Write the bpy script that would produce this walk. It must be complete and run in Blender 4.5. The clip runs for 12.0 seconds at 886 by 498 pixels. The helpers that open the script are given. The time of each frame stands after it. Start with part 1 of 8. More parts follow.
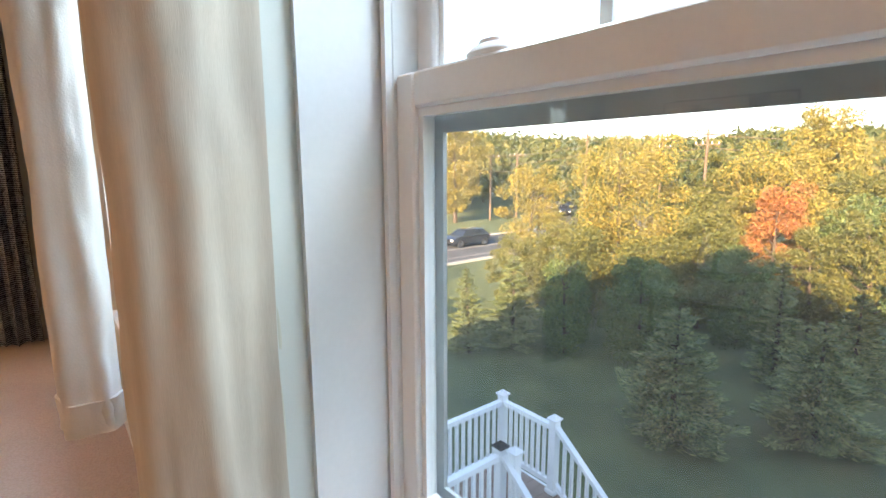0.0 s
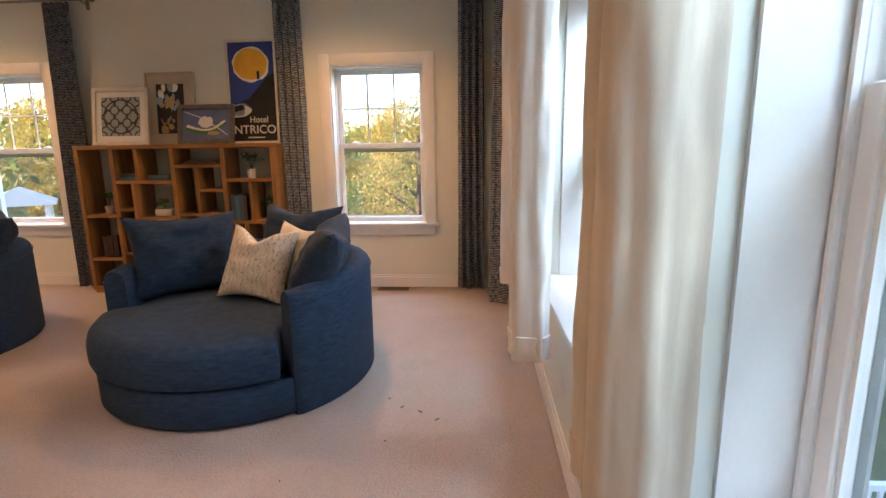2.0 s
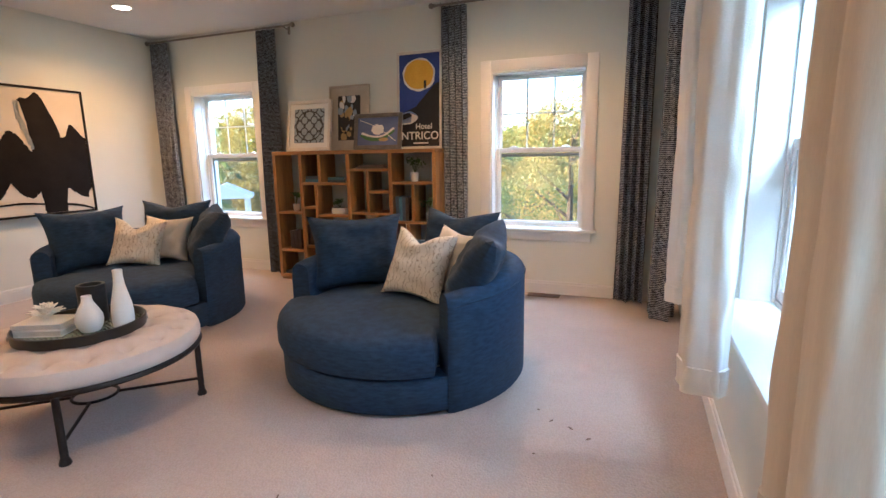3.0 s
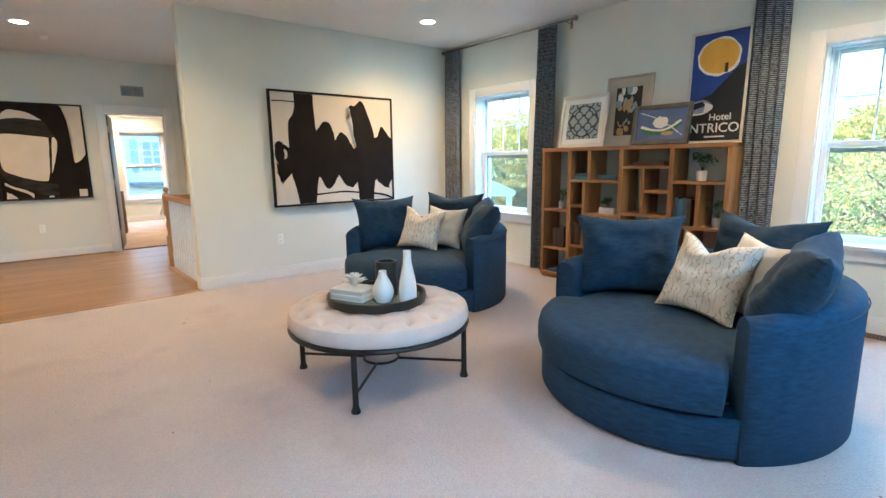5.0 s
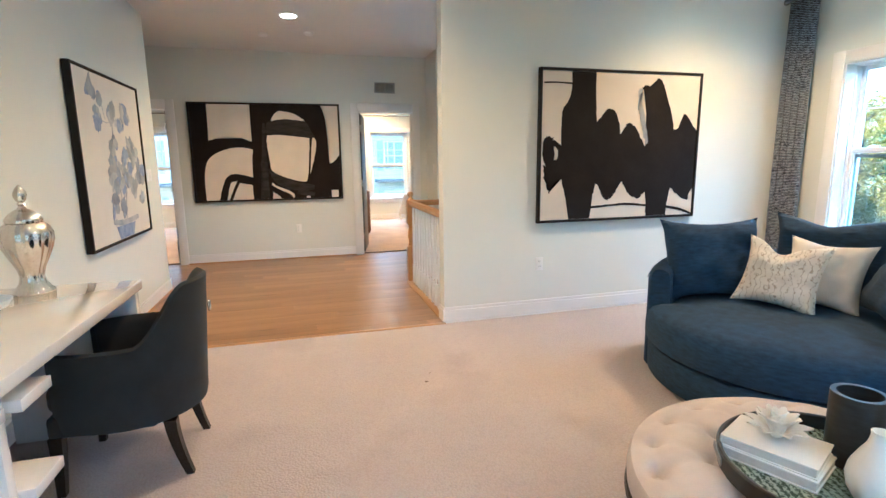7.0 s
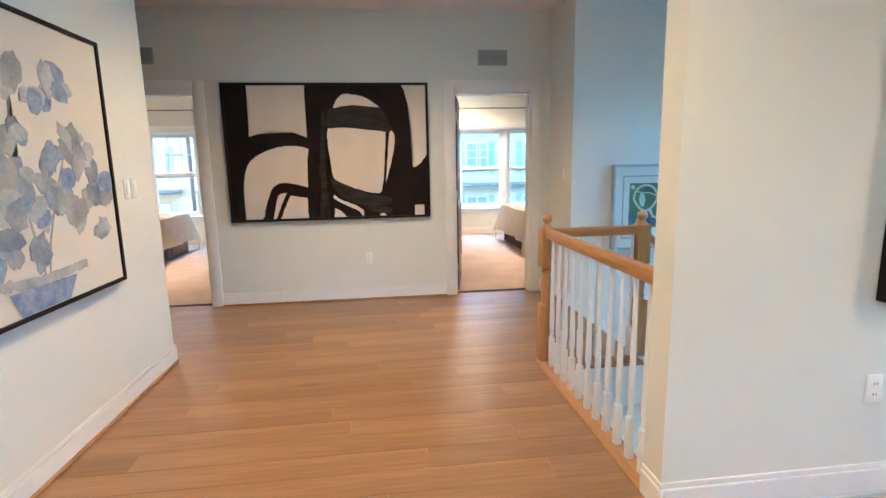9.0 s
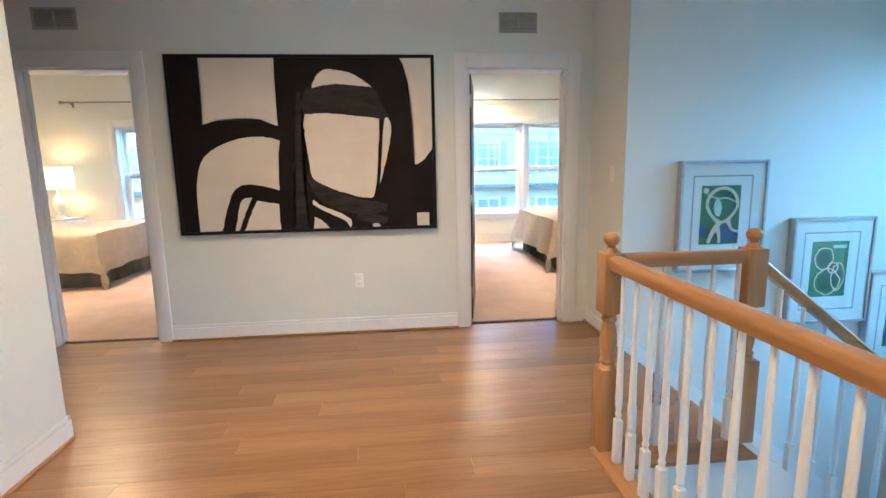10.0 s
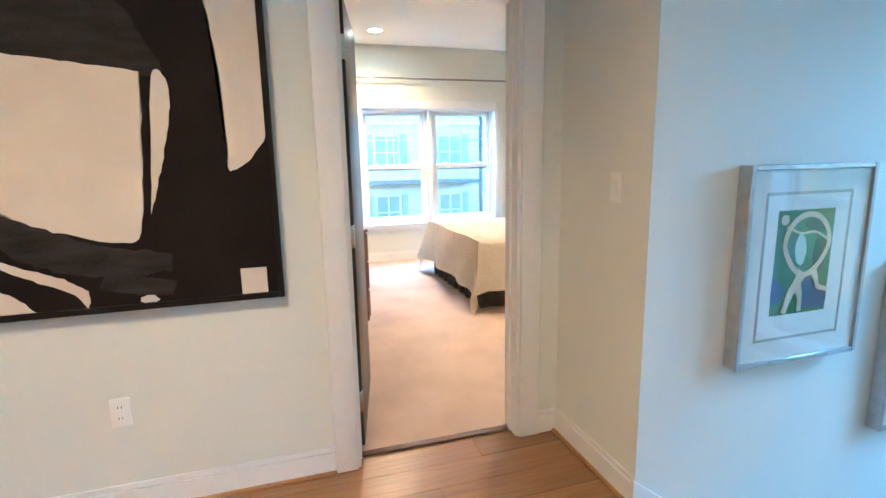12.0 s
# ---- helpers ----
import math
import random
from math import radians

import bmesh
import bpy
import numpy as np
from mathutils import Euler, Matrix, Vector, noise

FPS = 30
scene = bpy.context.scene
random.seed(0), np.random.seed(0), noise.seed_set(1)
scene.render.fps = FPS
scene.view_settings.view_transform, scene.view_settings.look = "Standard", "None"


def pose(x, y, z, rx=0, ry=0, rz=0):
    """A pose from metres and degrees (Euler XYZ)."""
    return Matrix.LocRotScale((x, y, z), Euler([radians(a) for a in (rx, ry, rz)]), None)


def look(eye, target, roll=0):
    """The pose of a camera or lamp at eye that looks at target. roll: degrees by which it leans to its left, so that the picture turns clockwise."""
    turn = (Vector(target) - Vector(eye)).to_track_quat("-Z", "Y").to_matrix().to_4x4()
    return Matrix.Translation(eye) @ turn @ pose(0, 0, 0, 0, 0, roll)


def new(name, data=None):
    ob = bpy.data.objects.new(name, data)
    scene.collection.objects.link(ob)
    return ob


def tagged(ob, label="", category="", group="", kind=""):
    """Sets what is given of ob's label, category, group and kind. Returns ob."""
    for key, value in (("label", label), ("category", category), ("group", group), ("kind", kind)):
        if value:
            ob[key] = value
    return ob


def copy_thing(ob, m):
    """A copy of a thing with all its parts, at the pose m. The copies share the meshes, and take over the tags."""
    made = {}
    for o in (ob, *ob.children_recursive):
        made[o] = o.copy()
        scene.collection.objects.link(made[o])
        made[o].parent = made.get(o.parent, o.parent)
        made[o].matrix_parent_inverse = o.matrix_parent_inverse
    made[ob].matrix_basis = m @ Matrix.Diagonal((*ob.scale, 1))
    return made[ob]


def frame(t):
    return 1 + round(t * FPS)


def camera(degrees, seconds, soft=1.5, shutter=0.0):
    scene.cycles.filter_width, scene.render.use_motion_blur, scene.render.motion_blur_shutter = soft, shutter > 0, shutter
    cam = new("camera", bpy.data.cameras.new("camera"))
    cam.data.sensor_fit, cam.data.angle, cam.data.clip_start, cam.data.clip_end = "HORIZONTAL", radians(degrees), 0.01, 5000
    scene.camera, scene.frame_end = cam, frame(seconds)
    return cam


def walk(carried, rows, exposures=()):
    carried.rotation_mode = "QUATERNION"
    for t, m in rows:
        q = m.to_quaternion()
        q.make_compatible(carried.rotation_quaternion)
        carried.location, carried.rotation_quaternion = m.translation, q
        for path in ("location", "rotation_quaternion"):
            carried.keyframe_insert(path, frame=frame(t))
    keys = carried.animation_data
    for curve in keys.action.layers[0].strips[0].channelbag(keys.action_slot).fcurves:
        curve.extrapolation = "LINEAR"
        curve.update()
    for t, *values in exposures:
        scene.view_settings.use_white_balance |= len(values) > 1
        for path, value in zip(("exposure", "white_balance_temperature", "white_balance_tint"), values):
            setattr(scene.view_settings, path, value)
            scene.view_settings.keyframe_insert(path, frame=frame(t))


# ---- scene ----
cam = camera(83.6, 12.0)
PATH = [
    (0, (0.329, 0.503, 1.244), (1.562, 2.041, 0.907), -0.2),
    (0.5, (0.362, 0.495, 1.252), (1.333, 2.202, 0.872), -0.9),
    (1, (0.322, 0.419, 1.245), (0.93, 2.288, 0.871), -0.7),
    (1.5, (0.246, 0.358, 1.255), (0.469, 2.31, 0.881), -0.6),
    (2, (0.178, 0.327, 1.28), (0.032, 2.285, 0.904), -0.8),
    (2.5, (0.149, 0.331, 1.306), (-0.303, 2.243, 0.932), -0.9),
    (3, (0.118, 0.322, 1.323), (-0.595, 2.154, 0.956), -0.9),
    (3.2, (0.115, 0.335, 1.313), (-0.695, 2.128, 0.956), -0.8),
    (4.8, (-0.014, 0.386, 1.297), (-1.463, 1.719, 0.945), -0.8),
    (5, (-0.061, 0.401, 1.281), (-1.575, 1.66, 0.931), -0.7),
    (5.5, (-0.31, 0.448, 1.287), (-1.965, 1.513, 0.932), -0.8),
    (6, (-0.692, 0.527, 1.303), (-2.459, 1.395, 0.947), -0.7),
    (6.5, (-1.147, 0.596, 1.315), (-2.995, 1.275, 0.963), -0.7),
    (7, (-1.643, 0.601, 1.319), (-3.542, 1.126, 0.972), -0.7),
    (7.5, (-2.169, 0.609, 1.32), (-4.097, 1.015, 0.976), -0.7),
    (7.7, (-2.382, 0.608, 1.335), (-4.319, 0.974, 1.0), -0.7),
    (9.3, (-4.201, 0.698, 1.324), (-6.163, 0.9, 0.994), -1.2),
    (9.5, (-4.41, 0.726, 1.322), (-6.374, 0.913, 0.995), -1.2),
    (10, (-4.964, 0.79, 1.291), (-6.928, 0.982, 0.965), -1.1),
    (10.5, (-5.47, 0.851, 1.293), (-7.433, 1.047, 0.966), -1.2),
    (11, (-5.937, 0.941, 1.301), (-7.898, 1.167, 0.977), -1.1),
    (11.5, (-6.42, 1.062, 1.305), (-8.364, 1.399, 0.976), -1.2),
    (12, (-6.8, 1.167, 1.344), (-8.682, 1.743, 0.987), -1.1),
]
EXPOSURES = [(0.0, 2.55, 6400, 17), (1.5, 2.6, 6250, 17), (2.0, 2.75, 6100, 17), (3.0, 3.08, 5200, 10), (5.0, 3.58, 4130, -7), (7.5, 3.72, 4120, -5), (9.5, 3.74, 3990, -4), (11.0, 3.86, 3880, -6), (11.5, 3.88, 3810, -8), (12.0, 3.85, 3980, -4)]
walk(cam, [(t, look(eye, target, roll)) for t, eye, target, roll in PATH], EXPOSURES)

# ---- world, sun, exposure ----
SUN_EL, SUN_AZ = radians(19.5), math.atan2(-0.93, -0.36)      # low evening sun behind the house
world = bpy.data.worlds.new("sky")
scene.world = world
world.use_nodes = True
wn = world.node_tree.nodes
sky = wn.new("ShaderNodeTexSky")
sky.sky_type, sky.sun_disc, sky.sun_elevation, sky.sun_rotation = "NISHITA", False, SUN_EL, SUN_AZ
world.node_tree.links.new(sky.outputs[0], wn["Background"].inputs[0])
wn["Background"].inputs[1].default_value = 0.12
sun_data = bpy.data.lights.new("sun", "SUN")
sun_data.energy, sun_data.angle, sun_data.color = 5.0, radians(0.5), (1.0, 0.74, 0.42)
sun = new("sun", sun_data)
SUN_DIR = Vector((math.sin(SUN_AZ) * math.cos(SUN_EL), math.cos(SUN_AZ) * math.cos(SUN_EL), math.sin(SUN_EL)))
sun.matrix_world = look(SUN_DIR * 40, (0, 0, 0))
CAN_WATTS, CAN_COLOUR = 13.0, (1.0, 0.47, 0.155)


def sky_lamp(name, at, aim, w, h, watts):
    """Sky light for one window: an area lamp just outside the head of its opening."""
    d = bpy.data.lights.new(name, "AREA")
    d.shape, d.size, d.size_y, d.energy, d.color = "RECTANGLE", w, h, watts, (0.70, 0.90, 1.0)
    new(name, d).matrix_world = look(at, aim)


sky_lamp("sky_window_3", (1.30, 0.70, 2.5), (-2.4, 0.9, 1.1), 1.0, 0.7, 13.5)
sky_lamp("sky_window_4", (1.30, 2.40, 2.5), (-2.4, 2.2, 1.1), 1.3, 0.7, 24)
sky_lamp("sky_window_1", (-4.40, 5.75, 2.6), (-4.0, 3.6, 0.8), 0.9, 0.7, 15)
sky_lamp("sky_window_2", (-0.76, 5.75, 2.6), (-1.1, 3.6, 0.8), 0.9, 0.7, 15)
sky_lamp("sky_window_7", (-7.05, 5.75, 2.3), (-8.2, 2.9, 1.5), 1.4, 0.7, 19)
sky_lamp("sky_window_5", (-13.95, -2.6, 2.5), (-11.6, -2.4, 0.8), 1.7, 0.6, 13)
sky_lamp("sky_window_6", (-13.95, 3.0, 2.5), (-11.6, 2.6, 0.8), 1.8, 0.6, 20)


# ---- materials ----
def base_material(name):
    m = bpy.data.materials.new(name)
    m.use_nodes = True
    nt = m.node_tree
    return m, nt, nt.nodes["Principled BSDF"]


def node(nt, kind, **inputs):
    n = nt.nodes.new(kind)
    for key, value in inputs.items():
        n.inputs[key.replace("_", " ")].default_value = value
    return n


def mottled(name, c1, c2, rough=0.6, scale=6.0, fine=120.0, bump=0.1, metal=0.0, stretch=(1, 1, 1), coat=0.0, per_object=0.0,
            per_island=0.0, detail=4.0, dist=0.002, sheen=0.0):
    """Two scales of variation between c1 and c2, with a fine relief."""
    m, nt, b = base_material(name)
    tc = node(nt, "ShaderNodeTexCoord")
    mp = node(nt, "ShaderNodeMapping", Scale=stretch)
    nt.links.new(tc.outputs["Object"], mp.inputs[0])
    n1 = node(nt, "ShaderNodeTexNoise", Scale=scale, Detail=detail)
    n2 = node(nt, "ShaderNodeTexNoise", Scale=fine, Detail=2.0)
    for n in (n1, n2):
        nt.links.new(mp.outputs[0], n.inputs["Vector"])
    add = node(nt, "ShaderNodeMath")
    add.operation = "MULTIPLY_ADD"
    nt.links.new(n2.outputs[0], add.inputs[0])
    add.inputs[1].default_value = 0.45
    nt.links.new(n1.outputs[0], add.inputs[2])
    ramp = node(nt, "ShaderNodeMapRange")
    ramp.inputs[1].default_value, ramp.inputs[2].default_value = 0.45, 1.0
    nt.links.new(add.outputs[0], ramp.inputs[0])
    mix = node(nt, "ShaderNodeMix")
    mix.data_type = "RGBA"
    mix.inputs["A"].default_value = mix.inputs[6].default_value = (*c1, 1)
    mix.inputs[7].default_value = (*c2, 1)
    nt.links.new(ramp.outputs[0], mix.inputs[0])
    colour = mix.outputs[2]
    if per_object or per_island:
        src = node(nt, "ShaderNodeObjectInfo").outputs["Random"] if per_object else node(nt, "ShaderNodeNewGeometry").outputs["Random Per Island"]
        k = per_object or per_island
        mr = node(nt, "ShaderNodeMapRange")
        mr.inputs[3].default_value, mr.inputs[4].default_value = 1 - k, 1 + k
        nt.links.new(src, mr.inputs[0])
        hsv = node(nt, "ShaderNodeHueSaturation")
        nt.links.new(mr.outputs[0], hsv.inputs["Value"])
        nt.links.new(colour, hsv.inputs["Color"])
        colour = hsv.outputs[0]
    nt.links.new(colour, b.inputs["Base Color"])
    b.inputs["Roughness"].default_value, b.inputs["Metallic"].default_value = rough, metal
    b.inputs["Coat Weight"].default_value = coat
    b.inputs["Sheen Weight"].default_value = sheen
    if bump:
        bp = node(nt, "ShaderNodeBump", Strength=bump, Distance=dist)
        nt.links.new(n2.outputs[0], bp.inputs["Height"])
        nt.links.new(bp.outputs[0], b.inputs["Normal"])
    return m


def wood(name, dark, light, along=2, rough=0.4, per_object=0.0, scale=9.0):
    s = [1.0, 1.0, 1.0]
    s[along] = 0.07
    return mottled(name, dark, light, rough, scale, 60.0, 0.08, stretch=tuple(s), per_object=per_object, detail=8.0, dist=0.001)


def banded(name, dark, light, scale, along="Z", distort=1.0, dscale=3.0, rough=0.85, cut=(0.35, 0.65), broken=0.0, stretch=(1, 1, 1)):
    """Woven or printed bands."""
    m, nt, b = base_material(name)
    tc = node(nt, "ShaderNodeTexCoord")
    mp = node(nt, "ShaderNodeMapping", Scale=stretch)
    nt.links.new(tc.outputs["Object"], mp.inputs[0])
    w = node(nt, "ShaderNodeTexWave", Scale=scale, Distortion=distort, Detail=2.0)
    w.inputs["Detail Scale"].default_value = dscale
    w.bands_direction = along
    nt.links.new(mp.outputs[0], w.inputs["Vector"])
    value = w.outputs["Fac"]
    if broken:
        n = node(nt, "ShaderNodeTexNoise", Scale=broken, Detail=1.0)
        nt.links.new(mp.outputs[0], n.inputs["Vector"])
        mu = node(nt, "ShaderNodeMath")
        mu.operation = "MULTIPLY_ADD"
        mu.inputs[1].default_value = 1.6
        nt.links.new(n.outputs[0], mu.inputs[0])
        sb = node(nt, "ShaderNodeMath")
        sb.operation = "ADD"
        sb.inputs[1].default_value = -0.8
        nt.links.new(value, sb.inputs[0])
        nt.links.new(sb.outputs[0], mu.inputs[2])
        value = mu.outputs[0]
    mr = node(nt, "ShaderNodeMapRange")
    mr.inputs[1].default_value, mr.inputs[2].default_value = cut
    nt.links.new(value, mr.inputs[0])
    mix = node(nt, "ShaderNodeMix")
    mix.data_type = "RGBA"
    mix.inputs[6].default_value, mix.inputs[7].default_value = (*dark, 1), (*light, 1)
    nt.links.new(mr.outputs[0], mix.inputs[0])
    nt.links.new(mix.outputs[2], b.inputs["Base Color"])
    b.inputs["Roughness"].default_value = rough
    bp = node(nt, "ShaderNodeBump", Strength=0.2, Distance=0.001)
    nt.links.new(mr.outputs[0], bp.inputs["Height"])
    nt.links.new(bp.outputs[0], b.inputs["Normal"])
    return m


def glowing(name, colour, strength):
    m, nt, b = base_material(name)
    b.inputs["Emission Color"].default_value, b.inputs["Emission Strength"].default_value = (*colour, 1), strength
    return m


def clear_glass(name, gloss=0.07):
    m, nt, b = base_material(name)
    nt.nodes.remove(b)
    tr, gl, mx = node(nt, "ShaderNodeBsdfTransparent"), node(nt, "ShaderNodeBsdfGlossy"), node(nt, "ShaderNodeMixShader")
    tr.inputs[0].default_value = (0.97, 0.98, 0.97, 1)
    gl.inputs["Roughness"].default_value = 0.01
    mx.inputs[0].default_value = gloss
    nt.links.new(tr.outputs[0], mx.inputs[1])
    nt.links.new(gl.outputs[0], mx.inputs[2])
    nt.links.new(mx.outputs[0], nt.nodes["Material Output"].inputs[0])
    return m


def screen_mesh(name, solid=0.03):
    """Fine fibre mesh: mostly open, its threads scatter a little daylight."""
    m, nt, b = base_material(name)
    nt.nodes.remove(b)
    tr, df, tl = node(nt, "ShaderNodeBsdfTransparent"), node(nt, "ShaderNodeBsdfDiffuse"), node(nt, "ShaderNodeBsdfTranslucent")
    m1, m2 = node(nt, "ShaderNodeMixShader"), node(nt, "ShaderNodeMixShader")
    for n in (df, tl):
        n.inputs[0].default_value = (0.52, 0.52, 0.50, 1)
    m1.inputs[0].default_value, m2.inputs[0].default_value = 0.6, solid
    for a, b2, c in ((df, tl, m1), (tr, m1, m2)):
        nt.links.new(a.outputs[0], c.inputs[1])
        nt.links.new(b2.outputs[0], c.inputs[2])
    nt.links.new(m2.outputs[0], nt.nodes["Material Output"].inputs[0])
    return m


def leafy(name, c1, c2, c3):
    """Leaves of three tones, some light coming through."""
    m, nt, b = base_material(name)
    g = node(nt, "ShaderNodeNewGeometry")
    ramp = node(nt, "ShaderNodeValToRGB")
    e = ramp.color_ramp.elements
    e[0].color, e[1].color = (*c1, 1), (*c3, 1)
    mid = e.new(0.5)
    mid.color = (*c2, 1)
    nt.links.new(g.outputs["Random Per Island"], ramp.inputs[0])
    nt.links.new(ramp.outputs[0], b.inputs["Base Color"])
    b.inputs["Roughness"].default_value = 0.6
    tl, mx = node(nt, "ShaderNodeBsdfTranslucent"), node(nt, "ShaderNodeMixShader")
    nt.links.new(ramp.outputs[0], tl.inputs[0])
    mx.inputs[0].default_value = 0.3
    nt.links.new(b.outputs[0], mx.inputs[1])
    nt.links.new(tl.outputs[0], mx.inputs[2])
    nt.links.new(mx.outputs[0], nt.nodes["Material Output"].inputs[0])
    return m


WALL = mottled("wall_paint", (0.695, 0.71, 0.655), (0.735, 0.75, 0.695), 0.75, 1.5, 260, 0.05, dist=0.0006)
CEIL = mottled("ceiling_paint", (0.74, 0.73, 0.70), (0.78, 0.77, 0.74), 0.9, 2, 300, 0.06, dist=0.0006)
TRIM = mottled("white_trim_paint", (0.76, 0.76, 0.75), (0.82, 0.82, 0.81), 0.35, 3, 90, 0.03, dist=0.0004)
VINYL = mottled("white_vinyl", (0.74, 0.74, 0.73), (0.80, 0.80, 0.79), 0.3, 4, 120, 0.02, dist=0.0003)
CARPET = mottled("beige_carpet", (0.40, 0.342, 0.31), (0.485, 0.418, 0.382), 0.95, 1.1, 170, 1.0, dist=0.006, sheen=0.1)


def loops(m, soil_and_shade, scale=105.0):
    """Loop pile, the shade between loops put into its colour, and soiled, trodden patches for a carpet."""
    nt = m.node_tree
    b = nt.nodes["Principled BSDF"]
    under = b.inputs["Base Color"].links[0].from_socket
    tc = node(nt, "ShaderNodeTexCoord")
    vo = node(nt, "ShaderNodeTexVoronoi", Scale=scale)
    nt.links.new(tc.outputs["Object"], vo.inputs["Vector"])
    # Colour darkens in the hollows between loops, as shade there would.
    pit_shade = node(nt, "ShaderNodeMapRange")
    pit_shade.inputs[1].default_value, pit_shade.inputs[2].default_value, pit_shade.inputs[3].default_value, pit_shade.inputs[4].default_value = 0.25, 0.75, 0.0, 0.30
    nt.links.new(vo.outputs["Distance"], pit_shade.inputs[0])
    nz = node(nt, "ShaderNodeTexNoise", Scale=1.15, Detail=7.0)
    nt.links.new(tc.outputs["Object"], nz.inputs["Vector"])
    soil = node(nt, "ShaderNodeMapRange")
    soil.inputs[1].default_value, soil.inputs[2].default_value, soil.inputs[3].default_value, soil.inputs[4].default_value = 0.56, 0.66, 0.0, 0.38
    nt.links.new(nz.outputs[0], soil.inputs[0])
    colour = under
    for fac in (pit_shade, soil):
        mix = node(nt, "ShaderNodeMix")
        mix.data_type = "RGBA"
        mix.inputs[7].default_value = (*soil_and_shade, 1)
        nt.links.new(fac.outputs[0], mix.inputs[0])
        nt.links.new(colour, mix.inputs[6])
        colour = mix.outputs[2]
    nt.links.new(colour, b.inputs["Base Color"])
    bp = node(nt, "ShaderNodeBump", Strength=0.7, Distance=0.004)
    bp.invert = True
    nt.links.new(vo.outputs["Distance"], bp.inputs["Height"])
    nt.links.new(bp.outputs[0], b.inputs["Normal"])


loops(CARPET, (0.30, 0.245, 0.215))
CARPET_BED = mottled("tan_carpet", (0.42, 0.33, 0.27), (0.56, 0.45, 0.37), 0.95, 3, 220, 0.8, dist=0.004)
LINT = mottled("brown_lint", (0.13, 0.09, 0.07), (0.20, 0.14, 0.11), 0.95, 60, 300, 0.3)
PLANK = wood("oak_plank", (0.19, 0.098, 0.035), (0.36, 0.205, 0.083), 1, 0.31, 0.15, 7)


def knots(m, colour, scale, size):
    """Scattered dark knots and mineral streaks in a floor's boards."""
    nt = m.node_tree
    b = nt.nodes["Principled BSDF"]
    under = b.inputs["Base Color"].links[0].from_socket
    ge = node(nt, "ShaderNodeNewGeometry")
    mp = node(nt, "ShaderNodeMapping", Scale=(2.2, 0.42, 1.0))
    nt.links.new(ge.outputs["Position"], mp.inputs[0])
    nz = node(nt, "ShaderNodeTexNoise", Scale=9.0, Detail=3.0)
    nt.links.new(mp.outputs[0], nz.inputs["Vector"])
    vo = node(nt, "ShaderNodeTexVoronoi", Scale=scale)
    nt.links.new(mp.outputs[0], vo.inputs["Vector"])
    ad = node(nt, "ShaderNodeMath")
    ad.operation = "MULTIPLY_ADD"
    ad.inputs[1].default_value = 0.16
    nt.links.new(nz.outputs[0], ad.inputs[0])
    nt.links.new(vo.outputs["Distance"], ad.inputs[2])
    mr = node(nt, "ShaderNodeMapRange")
    mr.inputs[1].default_value, mr.inputs[2].default_value, mr.inputs[3].default_value, mr.inputs[4].default_value = 0.13, 0.13 + size, 0.62, 0.0
    nt.links.new(ad.outputs[0], mr.inputs[0])
    mix = node(nt, "ShaderNodeMix")
    mix.data_type = "RGBA"
    mix.inputs[7].default_value = (*colour, 1)
    nt.links.new(mr.outputs[0], mix.inputs[0])
    nt.links.new(under, mix.inputs[6])
    nt.links.new(mix.outputs[2], b.inputs["Base Color"])


knots(PLANK, (0.12, 0.062, 0.028), 2.6, 0.085)
OAK = wood("honey_oak", (0.28, 0.138, 0.042), (0.46, 0.26, 0.085), 2, 0.3, 0, 14)
OAK_Y = wood("honey_oak_lengthwise", (0.28, 0.138, 0.042), (0.46, 0.26, 0.085), 1, 0.3, 0, 14)
OAK_X = wood("honey_oak_rail", (0.28, 0.138, 0.042), (0.46, 0.26, 0.085), 0, 0.3, 0, 14)
PINE = wood("rustic_pine", (0.15, 0.066, 0.018), (0.44, 0.225, 0.07), 2, 0.5, 0.12, 10)
PINE_X = wood("rustic_pine_shelf", (0.15, 0.066, 0.018), (0.44, 0.225, 0.07), 0, 0.5, 0.12, 10)
NAVY = mottled("navy_weave", (0.006, 0.022, 0.055), (0.019, 0.054, 0.115), 0.9, 80, 420, 0.8, dist=0.0012, sheen=0.0, stretch=(0.25, 0.25, 1.0))
NAVY_DK = mottled("navy_cushion_weave", (0.006, 0.021, 0.049), (0.019, 0.050, 0.102), 0.9, 80, 420, 0.8, dist=0.0012, sheen=0.05, stretch=(0.25, 0.25, 1.0))
CREAM_FAB = mottled("cream_linen", (0.58, 0.53, 0.46), (0.70, 0.65, 0.57), 0.9, 12, 350, 0.4, dist=0.001)
WAVY_FAB = banded("wavy_printed_linen", (0.40, 0.34, 0.25), (0.72, 0.67, 0.58), 9.5, "X", 9.0, 2.6, 0.9, (0.0, 0.10))
TUFT_FAB = mottled("blush_linen", (0.52, 0.44, 0.39), (0.62, 0.54, 0.48), 0.85, 10, 300, 0.35, dist=0.0012)
DRAPE = mottled("cream_drape", (0.54, 0.46, 0.36), (0.68, 0.60, 0.49), 0.85, 6, 180, 0.25, dist=0.0012, stretch=(6, 6, 0.25))
SHEER = mottled("white_drape", (0.72, 0.68, 0.62), (0.80, 0.76, 0.70), 0.85, 8, 200, 0.3, dist=0.002)
LINING = mottled("drape_lining", (0.62, 0.61, 0.50), (0.68, 0.67, 0.56), 0.9, 4, 200, 0.15)
DARK_CURT = banded("dark_dashed_weave", (0.014, 0.017, 0.030), (0.36, 0.39, 0.43), 22.0, "Z", 1.4, 4.0, 0.9, (0.48, 0.72), 38.0, (1, 1, 1))
